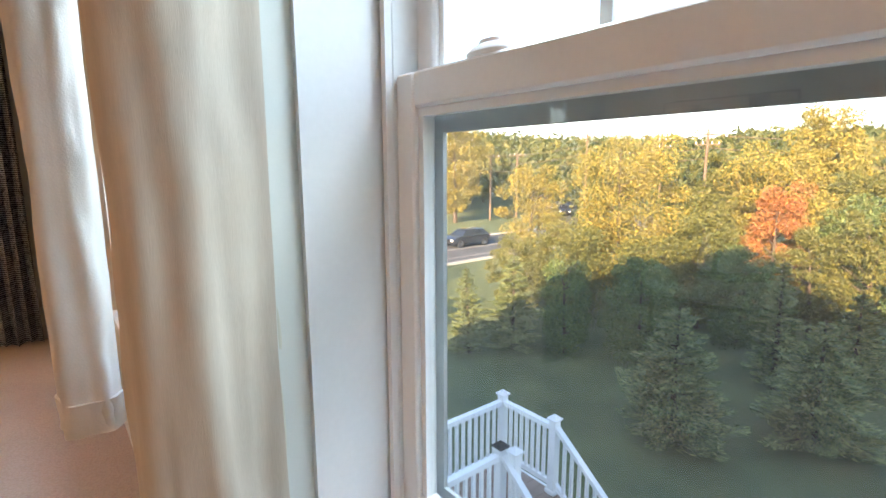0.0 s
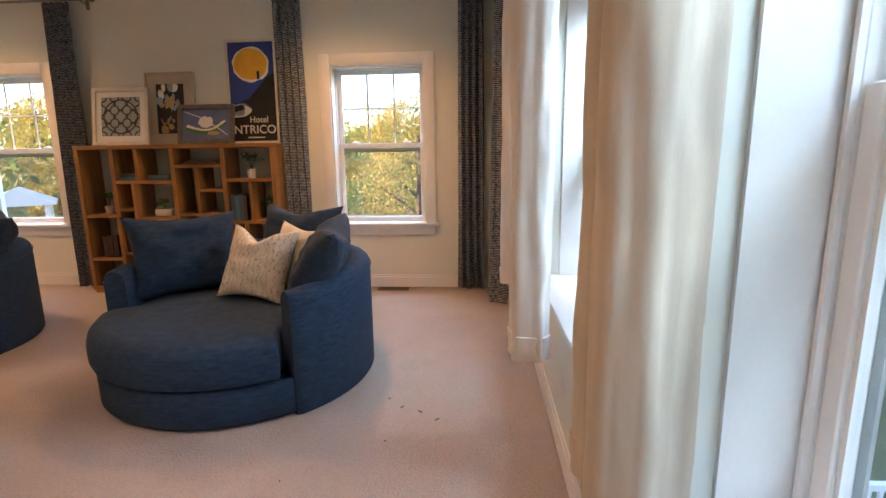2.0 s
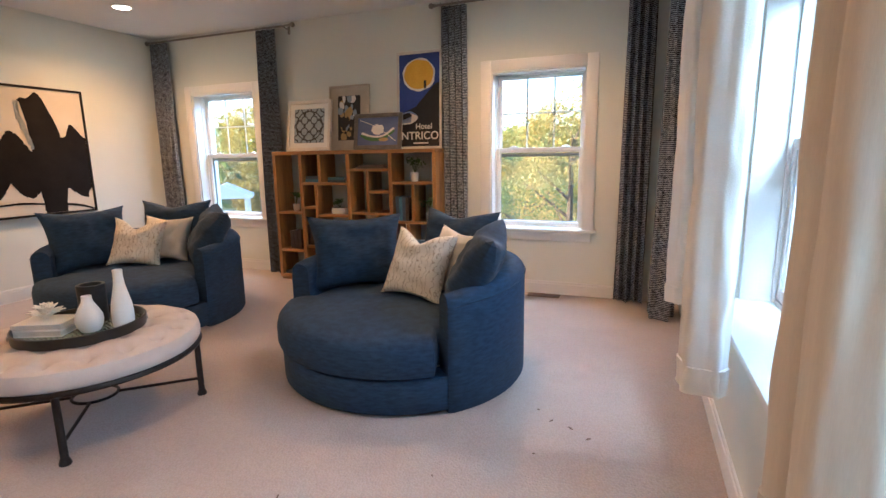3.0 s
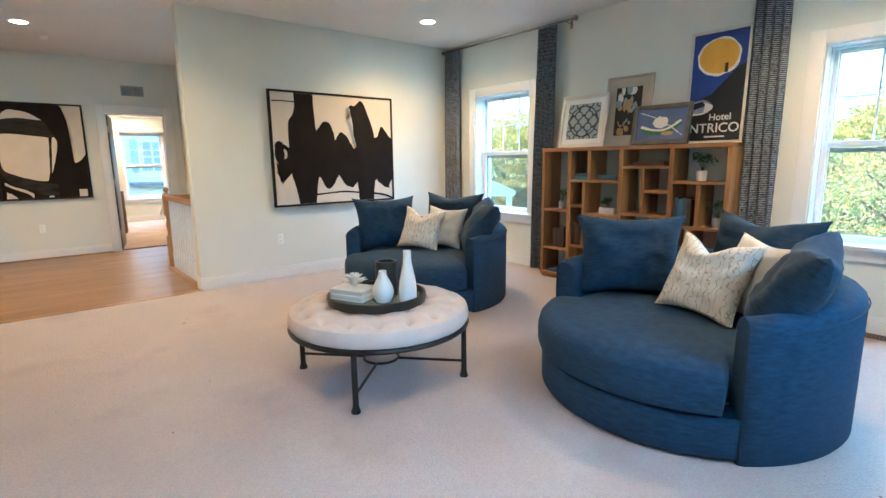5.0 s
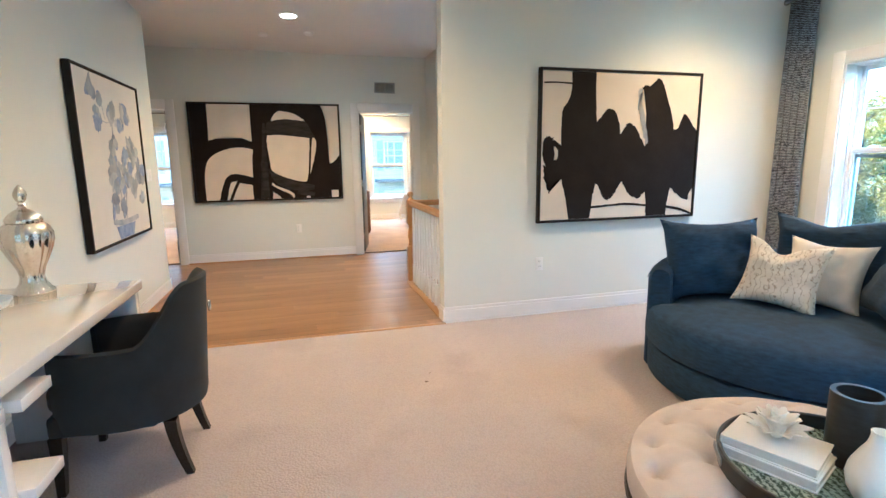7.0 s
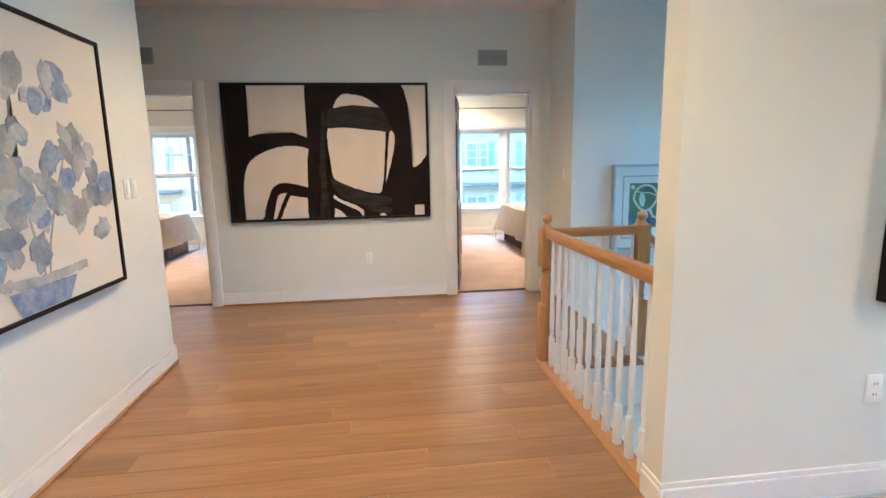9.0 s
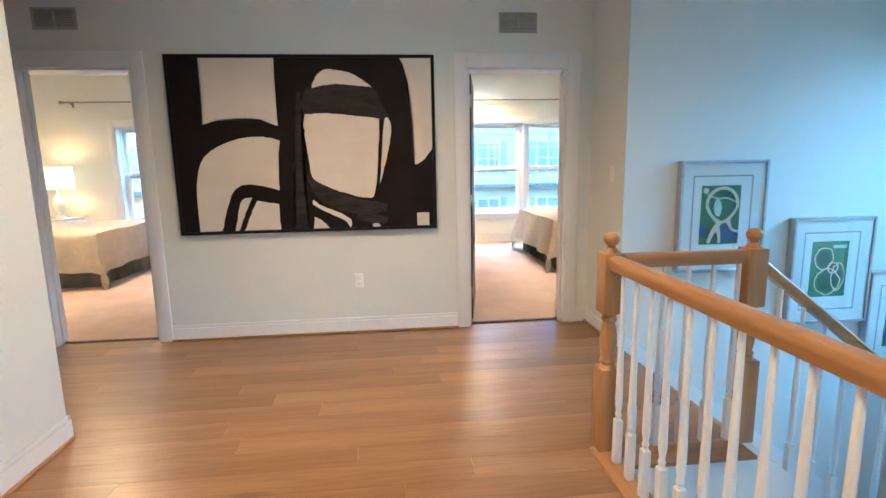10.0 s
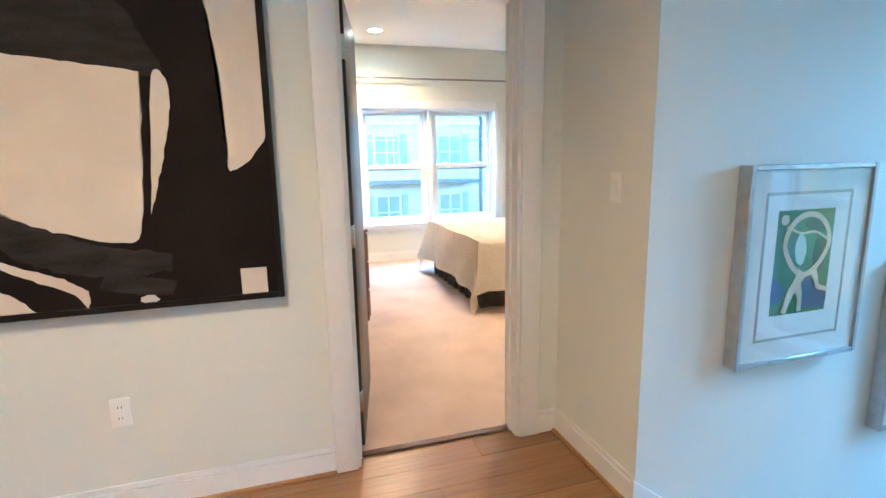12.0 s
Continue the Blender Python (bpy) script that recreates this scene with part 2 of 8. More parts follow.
BLACK_METAL = mottled("blackened_iron", (0.018, 0.015, 0.014), (0.04, 0.034, 0.03), 0.45, 20, 150, 0.15, metal=0.6, dist=0.0006)
BRONZE = mottled("brushed_pewter", (0.20, 0.18, 0.16), (0.34, 0.31, 0.28), 0.35, 30, 200, 0.05, metal=0.9)
SILVER = mottled("mercury_silver", (0.60, 0.54, 0.47), (0.78, 0.73, 0.66), 0.12, 14, 80, 0.1, metal=1.0, dist=0.001)
STEEL = mottled("satin_nickel", (0.5, 0.49, 0.47), (0.62, 0.61, 0.58), 0.25, 20, 100, 0.02, metal=1.0)
FRAME_SILVER = mottled("silver_leaf_frame", (0.42, 0.43, 0.44), (0.58, 0.59, 0.60), 0.28, 20, 150, 0.05, metal=0.85)
GLOSS_WHITE = mottled("white_lacquer", (0.78, 0.76, 0.72), (0.82, 0.80, 0.76), 0.06, 3, 60, 0.0, coat=0.6)
CERAMIC = mottled("white_ceramic", (0.76, 0.75, 0.72), (0.82, 0.81, 0.79), 0.45, 12, 90, 0.05, dist=0.0006)
PLASTER = mottled("white_plaster_ornament", (0.72, 0.69, 0.62), (0.80, 0.77, 0.71), 0.8, 20, 150, 0.2)
PAPER = mottled("cream_book_cover", (0.72, 0.69, 0.62), (0.78, 0.75, 0.69), 0.7, 6, 120, 0.05)
PAGES = banded("page_edges", (0.55, 0.51, 0.43), (0.78, 0.75, 0.68), 120, "Z", 0.3, 1)
DARK_STONE = mottled("dark_slate", (0.006, 0.007, 0.009), (0.026, 0.028, 0.032), 0.4, 14, 80, 0.3, dist=0.001, stretch=(1, 1, 5))
TRAY_DARK = mottled("dark_tray_rim", (0.008, 0.0075, 0.007), (0.018, 0.017, 0.015), 0.35, 20, 100, 0.1)
TRAY_BASE = banded("green_shell_inlay", (0.05, 0.07, 0.05), (0.30, 0.36, 0.29), 22, "DIAGONAL", 6, 5, 0.15, (0.2, 0.8), 30)
CHAIR_GREY = mottled("charcoal_upholstery", (0.011, 0.0115, 0.012), (0.022, 0.0225, 0.0235), 0.85, 10, 380, 0.35, dist=0.001, sheen=0.05)
CHAIR_IN = mottled("black_velvet", (0.010, 0.009, 0.009), (0.02, 0.018, 0.017), 0.8, 10, 300, 0.2, sheen=0.2)
EBONY = mottled("ebony_lacquer", (0.006, 0.005, 0.005), (0.014, 0.012, 0.011), 0.25, 20, 120, 0.03)
FRAME_BLACK = mottled("black_frame", (0.006, 0.005, 0.005), (0.013, 0.011, 0.010), 0.55, 12, 140, 0.05)
CANVAS = mottled("cream_canvas", (0.62, 0.55, 0.45), (0.70, 0.63, 0.53), 0.7, 4, 500, 0.12, dist=0.0005)
CANVAS_C = mottled("pale_canvas", (0.66, 0.63, 0.56), (0.72, 0.69, 0.62), 0.7, 4, 500, 0.12, dist=0.0005)
INK = mottled("black_brushed_paint", (0.006, 0.0042, 0.004), (0.014, 0.010, 0.009), 0.75, 5, 90, 0.06, dist=0.001, stretch=(1, 3, 1))
INK_GREY = mottled("grey_brushed_paint", (0.009, 0.008, 0.0075), (0.042, 0.037, 0.034), 0.7, 6, 70, 0.06, dist=0.001, stretch=(1, 0.4, 4))
for m in (INK, INK_GREY, FRAME_BLACK):
    m.node_tree.nodes["Principled BSDF"].inputs["Specular IOR Level"].default_value = 0.2
BLUE_WASH = mottled("blue_watercolour", (0.16, 0.20, 0.29), (0.40, 0.43, 0.47), 0.7, 9, 60, 0.05, per_object=0.25)
GREY_WASH = mottled("grey_watercolour", (0.26, 0.29, 0.33), (0.48, 0.49, 0.49), 0.7, 9, 60, 0.05, per_object=0.2)
COBALT = mottled("cobalt_wash", (0.10, 0.16, 0.36), (0.36, 0.42, 0.55), 0.6, 14, 60, 0.05)
PLATE = mottled("white_plastic", (0.82, 0.82, 0.79), (0.87, 0.87, 0.84), 0.35, 8, 60, 0.0)
# Near-black colour for the shade inside slots and ducts, which have no depth.
HOLE_SHADE = mottled("hole_shade", (0.03, 0.03, 0.03), (0.06, 0.06, 0.06), 0.6, 20, 60, 0.0)
GRILLE = mottled("vent_grille_paint", (0.30, 0.31, 0.30), (0.38, 0.39, 0.38), 0.5, 10, 60, 0.0)
BROWN_VENT = mottled("brown_floor_register", (0.07, 0.04, 0.025), (0.13, 0.08, 0.05), 0.45, 20, 80, 0.05, metal=0.4)
QUILT = mottled("ivory_quilt", (0.68, 0.62, 0.52), (0.78, 0.72, 0.62), 0.9, 10, 45, 0.6, dist=0.006)
SKIRT = mottled("grey_bed_skirt", (0.09, 0.088, 0.085), (0.15, 0.145, 0.14), 0.9, 10, 200, 0.2)
SKIRT_PALE = mottled("pale_grey_bed_skirt", (0.36, 0.33, 0.33), (0.44, 0.41, 0.41), 0.9, 10, 200, 0.2)
DRESSER = wood("walnut_veneer", (0.11, 0.055, 0.03), (0.20, 0.11, 0.065), 2, 0.4, 0, 10)
DOOR_DARK = mottled("espresso_door_paint", (0.012, 0.010, 0.010), (0.022, 0.019, 0.018), 0.35, 6, 80, 0.04)
SHADE = glowing("lit_lampshade", (1.0, 0.70, 0.34), 0.11)
SHADE.node_tree.nodes["Principled BSDF"].inputs["Base Color"].default_value = (0.8, 0.68, 0.48, 1)
BULB = glowing("lit_can_lens", (1.0, 0.78, 0.49), 14.0)
GLASS = clear_glass("window_glass", 0.05)
SCREEN = screen_mesh("insect_screen")
PICTURE_GLASS = clear_glass("picture_glass", 0.06)
POT = mottled("white_pot", (0.72, 0.71, 0.68), (0.80, 0.79, 0.76), 0.4, 10, 60, 0.02)
SOIL = mottled("potting_soil", (0.02, 0.014, 0.01), (0.05, 0.035, 0.025), 0.95, 60, 200, 0.6)
HOUSE_LEAF = leafy("houseplant_leaf", (0.03, 0.08, 0.02), (0.06, 0.15, 0.035), (0.11, 0.22, 0.06))
BLUE_BOOK = mottled("teal_cloth_book", (0.04, 0.12, 0.17), (0.08, 0.21, 0.28), 0.7, 10, 200, 0.1)
NAVY_BOOK = mottled("slate_blue_book", (0.04, 0.06, 0.09), (0.08, 0.11, 0.15), 0.7, 10, 200, 0.1)
DARK_BOOK = mottled("dark_leather_book", (0.03, 0.018, 0.014), (0.07, 0.045, 0.035), 0.5, 14, 120, 0.15)


# ---- mesh helpers ----
def mesh_of(bm, name, material, smooth=True):
    bmesh.ops.recalc_face_normals(bm, faces=bm.faces)
    me = bpy.data.meshes.new(name)
    bm.to_mesh(me)
    bm.free()
    if smooth:
        me.polygons.foreach_set("use_smooth", [True] * len(me.polygons))
        me.set_sharp_from_angle(angle=radians(38))
    me.materials.append(material)
    return me


def part(name, bm, material, parent=None, label="", smooth=True):
    ob = new(name, mesh_of(bm, name, material, smooth))
    if parent is not None:
        ob.parent = parent
    if label:
        ob["label"] = label
    return ob


def thing(name, label, category, group="", m=None, kind=""):
    ob = new(name)
    ob.empty_display_size = 0.1
    if m is not None:
        ob.matrix_basis = m
    return tagged(ob, label, category, group, kind)


def box(bm, x0, x1, y0, y1, z0, z1, bevel=0.0, seg=2):
    x0, x1, y0, y1, z0, z1 = min(x0, x1), max(x0, x1), min(y0, y1), max(y0, y1), min(z0, z1), max(z0, z1)
    g = bmesh.ops.create_cube(bm, size=1.0, matrix=Matrix.Translation(((x0 + x1) / 2, (y0 + y1) / 2, (z0 + z1) / 2)) @ Matrix.Diagonal((x1 - x0, y1 - y0, z1 - z0, 1)))
    if bevel:
        es = list({e for v in g["verts"] for e in v.link_edges})
        bmesh.ops.bevel(bm, geom=es, offset=bevel, segments=seg, profile=0.5, affect="EDGES")
    return bm


def boxed(*a, **k):
    return box(bmesh.new(), *a, **k)


def lathe(profile, seg=24, flute=0, depth=0.0):
    """A turned body from (radius, height) pairs, with optional flutes."""
    bm = bmesh.new()
    rings = []
    for r, z in profile:
        ring = []
        for i in range(seg):
            a = 2 * math.pi * i / seg
            k = r * (1 + depth * (abs(math.cos(flute * a / 2)) - 0.6)) if flute else r
            ring.append(bm.verts.new((k * math.cos(a), k * math.sin(a), z)))
        rings.append(ring)
    for a, b in zip(rings, rings[1:]):
        for i in range(seg):
            bm.faces.new((a[i], a[(i + 1) % seg], b[(i + 1) % seg], b[i]))
    bm.faces.new(rings[0][::-1])
    bm.faces.new(rings[-1])
    return bm


def rod_between(bm, p, q, r0, r1=None, seg=12):
    p, q = Vector(p), Vector(q)
    r1 = r0 if r1 is None else r1
    m = Matrix.Translation((p + q) / 2) @ (q - p).to_track_quat("Z", "Y").to_matrix().to_4x4()
    bmesh.ops.create_cone(bm, cap_ends=True, segments=seg, radius1=r0, radius2=r1, depth=(q - p).length, matrix=m)
    return bm


def ring_tube(bm, centre, radius, r, seg=40, sides=8, flat=1.0):
    rows = []
    for i in range(seg):
        a = 2 * math.pi * i / seg
        rows.append([bm.verts.new((centre[0] + (radius + r * math.cos(t)) * math.cos(a), centre[1] + (radius + r * math.cos(t)) * math.sin(a),
                                   centre[2] + flat * r * math.sin(t))) for t in [2 * math.pi * k / sides for k in range(sides)]])
    for i in range(seg):
        a, b = rows[i], rows[(i + 1) % seg]
        for k in range(sides):
            bm.faces.new((a[k], b[k], b[(k + 1) % sides], a[(k + 1) % sides]))
    return bm


def sweep(bm, section, path):
    """Joins a closed section, given as functions of the path step, into a capped tube."""
    rows = [[bm.verts.new(p) for p in section(s)] for s in path]
    n = len(rows[0])
    for a, b in zip(rows, rows[1:]):
        for k in range(n):
            bm.faces.new((a[k], b[k], b[(k + 1) % n], a[(k + 1) % n]))
    bm.faces.new(rows[0])
    bm.faces.new(rows[-1][::-1])
    return bm


def cushion(w, h, t, seed=0, n=22, wrinkle=0.008, pinch=0.07, chop=0.0):
    """A stuffed pillow in the XZ plane with pointed corners, standing on z = 0, thick along Y; chop dents its top edge."""
    bm = bmesh.new()
    sides = []
    for s in (-1, 1):
        grid = []
        for i in range(n + 1):
            row = []
            for j in range(n + 1):
                u, v = 2 * i / n - 1, 2 * j / n - 1
                body = max(0.0, (1 - abs(u) ** 2.6) * (1 - abs(v) ** 2.6)) ** 0.45
                x = u * w / 2 * (1 - pinch * (1 - v * v) * abs(u) ** 3)
                z = h / 2 + v * h / 2 * (1 - pinch * (1 - u * u) * abs(v) ** 3)
                k = noise.noise((u * 2.1 + seed * 7.3, v * 2.1, s * 3.1 + seed)) * wrinkle * 2.2 + noise.noise((u * 6 + seed, v * 6, s + 11)) * wrinkle
                z -= chop * math.exp(-((u + 0.1) / 0.38) ** 2) * max(0.0, (v + 0.6) / 1.6) ** 2
                row.append((x, s * (t / 2 * body + k * body), z))
            grid.append(row)
        sides.append(grid)
    front = [[bm.verts.new(p) for p in row] for row in sides[0]]
    back = [[front[i][j] if i in (0, n) or j in (0, n) else bm.verts.new(sides[1][i][j]) for j in range(n + 1)] for i in range(n + 1)]
    for g in (front, back):
        for i in range(n):
            for j in range(n):
                bm.faces.new((g[i][j], g[i + 1][j], g[i + 1][j + 1], g[i][j + 1]))
    return bm


def drape(width, z0, z1, folds, depth, seed=0, rows=14, flare=1.15, thick=0.004, gather=0.0, lean=0.0):
    """A hanging curtain with folds along X, thick along Y, from z0 up to z1."""
    bm = bmesh.new()
    rnd = random.Random(seed)
    ph = [rnd.uniform(-0.5, 0.5) for _ in range(folds + 2)]
    n = folds * 10
    loops = []
    for r in range(rows + 1):
        v = r / rows
        front, back = [], []
        amp = depth * (0.75 + 0.35 * (1 - v))
        wd = width * (1 + (flare - 1) * (1 - v))
        for i in range(n + 1):
            u = i / n
            f = u * folds
            k = int(f)
            a = 2 * math.pi * f + ph[k] * (1 - (f - k)) + ph[k + 1] * (f - k) + 0.5 * math.sin(3 * v + seed)
            y = amp * math.sin(a) + 0.006 * noise.noise((u * 7, v * 5, seed))
            x = (u - 0.5) * wd + 0.25 * amp * math.sin(2 * a) + lean * (1 - v)
            z = z0 + (z1 - z0) * v + (0.008 * math.sin(a * 0.5 + seed) if r == 0 else 0)
            front.append((x, y - thick, z))
            back.append((x, y + thick, z))
        loops.append([bm.verts.new(p) for p in front + back[::-1]])
    m = len(loops[0])
    for a, b in zip(loops, loops[1:]):
        for k in range(m):
            bm.faces.new((a[k], a[(k + 1) % m], b[(k + 1) % m], b[k]))
    for lp in (loops[0], loops[-1]):
        for i in range(n):
            bm.faces.new((lp[i], lp[i + 1], lp[m - 2 - i], lp[m - 1 - i]))
    return bm


def leaves(bm, centre, radius, count, size, rnd, squash=1.0, shell=0.35):
    for _ in range(count):
        while True:
            p = Vector((rnd.uniform(-1, 1), rnd.uniform(-1, 1), rnd.uniform(-1, 1)))
            if shell < p.length < 1:
                break
        p = Vector((p.x * radius, p.y * radius, p.z * radius * squash)) + Vector(centre)
        q = Euler((rnd.uniform(-1.2, 1.2), rnd.uniform(-1.2, 1.2), rnd.uniform(0, 6.3))).to_matrix()
        s = size * rnd.uniform(0.6, 1.3)
        pts = ((-s, 0, 0), (0, -0.45 * s, 0.12 * s), (s, 0, 0), (0, 0.45 * s, 0.12 * s))
        bm.faces.new([bm.verts.new(p + q @ Vector(a)) for a in pts])
    return bm


# ---- large structure ----
H = 2.77                                   # ceiling height
EX, NY, AX, CY, HX = 0.53, 5.03, -5.47, -0.84, -8.83   # faces of the east, north, painting, south and hall walls
JY, GX, BX = 2.36, -8.23, -13.30           # jog wall, stair wall, bedroom window wall


def structure(name, bm, material, label, category):
    return tagged(part(name, bm, material), label, category, kind="structure")


def wall_along_x(bm, x0, x1, y0, y1, z0, z1, holes=()):
    """A wall between y0 and y1 with holes (x0, x1, z0, z1)."""
    at = x0
    for a, b, c, d in sorted(holes):
        box(bm, at, a, y0, y1, z0, z1)
        if c > z0:
            box(bm, a, b, y0, y1, z0, c)
        box(bm, a, b, y0, y1, d, z1)
        at = b
    return box(bm, at, x1, y0, y1, z0, z1)


def wall_along_y(bm, y0, y1, x0, x1, z0, z1, holes=()):
    at = y0
    for a, b, c, d in sorted(holes):
        box(bm, x0, x1, at, a, z0, z1)
        if c > z0:
            box(bm, x0, x1, a, b, z0, c)
        box(bm, x0, x1, a, b, d, z1)
        at = b
    return box(bm, x0, x1, at, y1, z0, z1)


WZ0, WZ1 = 0.63, 2.09
structure("wall_north", wall_along_x(bmesh.new(), AX - 0.13, EX, NY, NY + 0.3, -6, H + 0.25, [(-4.93, -4.01, WZ0, WZ1), (-1.20, -0.33, WZ0, WZ1)]),
          WALL, "pale grey-green painted wall with two windows", "wall")
structure("wall_east", wall_along_y(bmesh.new(), CY - 0.2, NY + 0.3, EX, EX + 0.32, -6, H + 0.25, [(0.20, 1.20, 0.6, WZ1), (1.75, 3.05, 0.6, WZ1)]),
          WALL, "pale painted wall with deep window recesses", "wall")
structure("wall_west", boxed(AX - 0.13, AX, 1.665, NY, -3.2, H), WALL, "pale grey-green painted wall carrying a large abstract painting", "wall")
structure("wall_south", boxed(-7.40, EX, CY - 0.14, CY, 0, H), WALL, "pale painted wall beside a white desk", "wall")
structure("wall_south_return", boxed(-7.40, -7.26, -3.2, CY - 0.14, 0, H), WALL, "pale painted hall wall end", "wall")
D1, D2 = (-1.80, -1.03), (1.372, 2.16)
structure("wall_hall", wall_along_y(bmesh.new(), -3.2, JY, HX - 0.13, HX, 0, H, [(*D1, 0, 2.03), (*D2, 0, 2.03)]), WALL,
          "pale painted hall wall with two bedroom doorways", "wall")
structure("wall_hall_end", boxed(HX - 0.13, -7.26, -3.34, -3.2, 0, H), WALL, "plain painted wall closing the hall", "wall")
structure("wall_jog", boxed(HX - 0.13, GX, JY, JY + 0.13, -3.2, H), WALL, "short painted return wall with a light switch", "wall")
structure("wall_stair", boxed(GX - 0.13, GX, JY + 0.13, NY, -3.2, H), WALL, "painted stairwell wall hung with framed art", "wall")
structure("wall_stair_north", wall_along_x(bmesh.new(), GX - 0.13, AX - 0.13, NY, NY + 0.3, -6, H + 0.25, [(-7.75, -6.35, -0.2, 2.1)]), WALL,
          "painted stairwell wall with a tall window", "wall")
side = bmesh.new()
for x in (-6.985, -6.945):
    for y, z in ((2.40, -3.2), (NY, -3.2), (NY, -0.36 - 0.78 * (NY - 2.38)), (2.40, -0.36)):
        side.verts.new((x, y, z))
side.verts.ensure_lookup_table()
for f in ((0, 1, 2, 3), (4, 7, 6, 5), (0, 4, 5, 1), (1, 5, 6, 2), (2, 6, 7, 3), (3, 7, 4, 0)):
    side.faces.new([side.verts[i] for i in f])
structure("wall_stair_void", side, TRIM, "white stair side wall", "wall")
structure("wall_stair_fascia", boxed(-6.99, -6.95, 1.74, 2.40, -3.2, -0.03), TRIM, "white fascia under the landing edge", "wall")
structure("wall_void_south", boxed(-6.99, AX - 0.13, 1.69, 1.74, -3.2, -0.03), TRIM, "white fascia under the balustrade", "wall")
# Added cover that catches window light, in place of the lit wall further down.
structure("void_cover", boxed(-6.945, AX - 0.13, 1.745, NY, -0.48, -0.36), WALL, "pale cover added over the unlit stair void", "ledge")
structure("stair_floor_below", boxed(GX, AX - 0.13, 1.66, NY, -3.3, -3.2), CARPET, "pale carpeted floor of the storey below", "floor")
structure("ceiling", boxed(HX - 0.13, EX + 0.1, -3.34, NY + 0.1, H, H + 0.2), CEIL, "flat white ceiling", "ceiling")
structure("floor_carpet", boxed(AX + 0.04, EX + 0.05, CY - 0.05, NY + 0.05, -0.25, 0), CARPET, "beige textured carpet with faint stains", "carpet")
structure("floor_below_wall", boxed(AX - 0.13, AX + 0.02, 1.66, NY, -0.3, -0.001), TRIM, "floor edge below the wall", "floor")

# bedrooms
structure("wall_bedroom_west", wall_along_y(bmesh.new(), -4.9, 5.0, BX - 0.25, BX, -6, H + 0.25, [(-3.47, -1.72, 0.50, 2.0), (2.10, 3.95, 0.50, 2.0)]), WALL,
          "pale bedroom wall with wide windows", "wall")
structure("wall_bedroom_divider", boxed(BX, HX - 0.13, 0.55, 0.68, 0, H), WALL, "painted wall between the bedrooms", "wall")
structure("wall_bedroom_south", boxed(BX, HX - 0.13, -4.9, -4.77, 0, H), WALL, "painted bedroom wall behind the bed head", "wall")
structure("wall_bedroom_north", boxed(BX, GX - 0.13, 4.87, 5.0, 0, H), WALL, "painted bedroom wall", "wall")
structure("wall_closet", boxed(-9.50, HX - 0.13, -4.77, -2.17, 0, H), WALL, "painted closet corner with white baseboard", "wall")
structure("wall_bedroom_east", boxed(HX - 0.13, GX - 0.13, JY + 0.13, 4.87, 0, H), WALL, "painted bedroom wall by the stairs", "wall")
structure("ceiling_bedrooms", boxed(BX - 0.1, HX - 0.13, -4.9, 5.0, H, H + 0.2), CEIL, "flat white bedroom ceiling", "ceiling")
structure("floor_bedrooms", boxed(BX, HX - 0.085, -4.9, 5.0, -0.25, 0.004), CARPET_BED, "tan bedroom carpet", "carpet")
structure("roof", boxed(BX - 0.7, EX + 0.8, -5.4, NY + 0.8, H + 0.25, H + 0.45), DARK_STONE, "dark roof over the house", "roof")
# Unseen gable, added at a height that throws shade over the near shrubs.
ridge = bmesh.new()
for x in (BX - 0.7, EX + 0.8):
    a = [ridge.verts.new(p) for p in ((x, -5.4, H + 0.45), (x, NY + 0.8, H + 0.45), (x, -0.2, H + 3.2))]
ridge.verts.ensure_lookup_table()
v = ridge.verts
for f in ((0, 1, 2), (3, 5, 4), (0, 2, 5, 3), (1, 4, 5, 2), (0, 3, 4, 1)):
    ridge.faces.new([v[i] for i in f])
structure("shade_gable", ridge, DARK_STONE, "unseen pitched roof, its ridge set to shade the near shrubs", "roof")


def baseboard(name, pts, normal):
    """A moulded board between two floor points; normal points into the room."""
    (x0, y0), (x1, y1) = pts
    bm = bmesh.new()
    nx, ny = normal
    for t, z0, z1 in ((0.014, 0.0, 0.10), (0.009, 0.10, 0.125)):
        box(bm, x0, x1 + nx * t if nx else x1, y0, y1 + ny * t if ny else y1, z0, z1, 0.003, 1)
    return structure(name, bm, TRIM, "white moulded baseboard", "baseboard")


def quarter_round(x0, x1, y0, y1, along_x):
    return structure("trim_shoe", boxed(x0, x1, y0, y1, 0.002, 0.018, 0.006, 2), OAK_X if along_x else OAK_Y, "oak shoe moulding along the baseboard", "trim")


baseboard("baseboard_north", ((AX, NY), (EX, NY)), (0, -1))
baseboard("baseboard_east", ((EX, CY), (EX, NY)), (-1, 0))
baseboard("baseboard_west", ((AX, 1.665), (AX, NY)), (1, 0))
baseboard("baseboard_wall_end", ((AX - 0.13, 1.665), (AX + 0.014, 1.665)), (0, -1))
baseboard("baseboard_south", ((-7.40, CY), (EX, CY)), (0, 1))
baseboard("baseboard_south_end", ((-7.40, -3.2), (-7.40, CY + 0.014)), (-1, 0))
baseboard("baseboard_hall_mid", ((HX, D1[1] + 0.09), (HX, D2[0] - 0.09)), (1, 0))
baseboard("baseboard_hall_end", ((HX, D2[1] + 0.09), (HX, JY)), (1, 0))
baseboard("baseboard_hall_south", ((HX, -3.2), (HX, D1[0] - 0.09)), (1, 0))
baseboard("baseboard_jog", ((HX, JY), (GX, JY)), (0, -1))
baseboard("baseboard_bedroom", ((BX, 0.68), (BX, 4.87)), (1, 0))
baseboard("baseboard_bedroom_south", ((BX, -4.77), (BX, 0.55)), (1, 0))
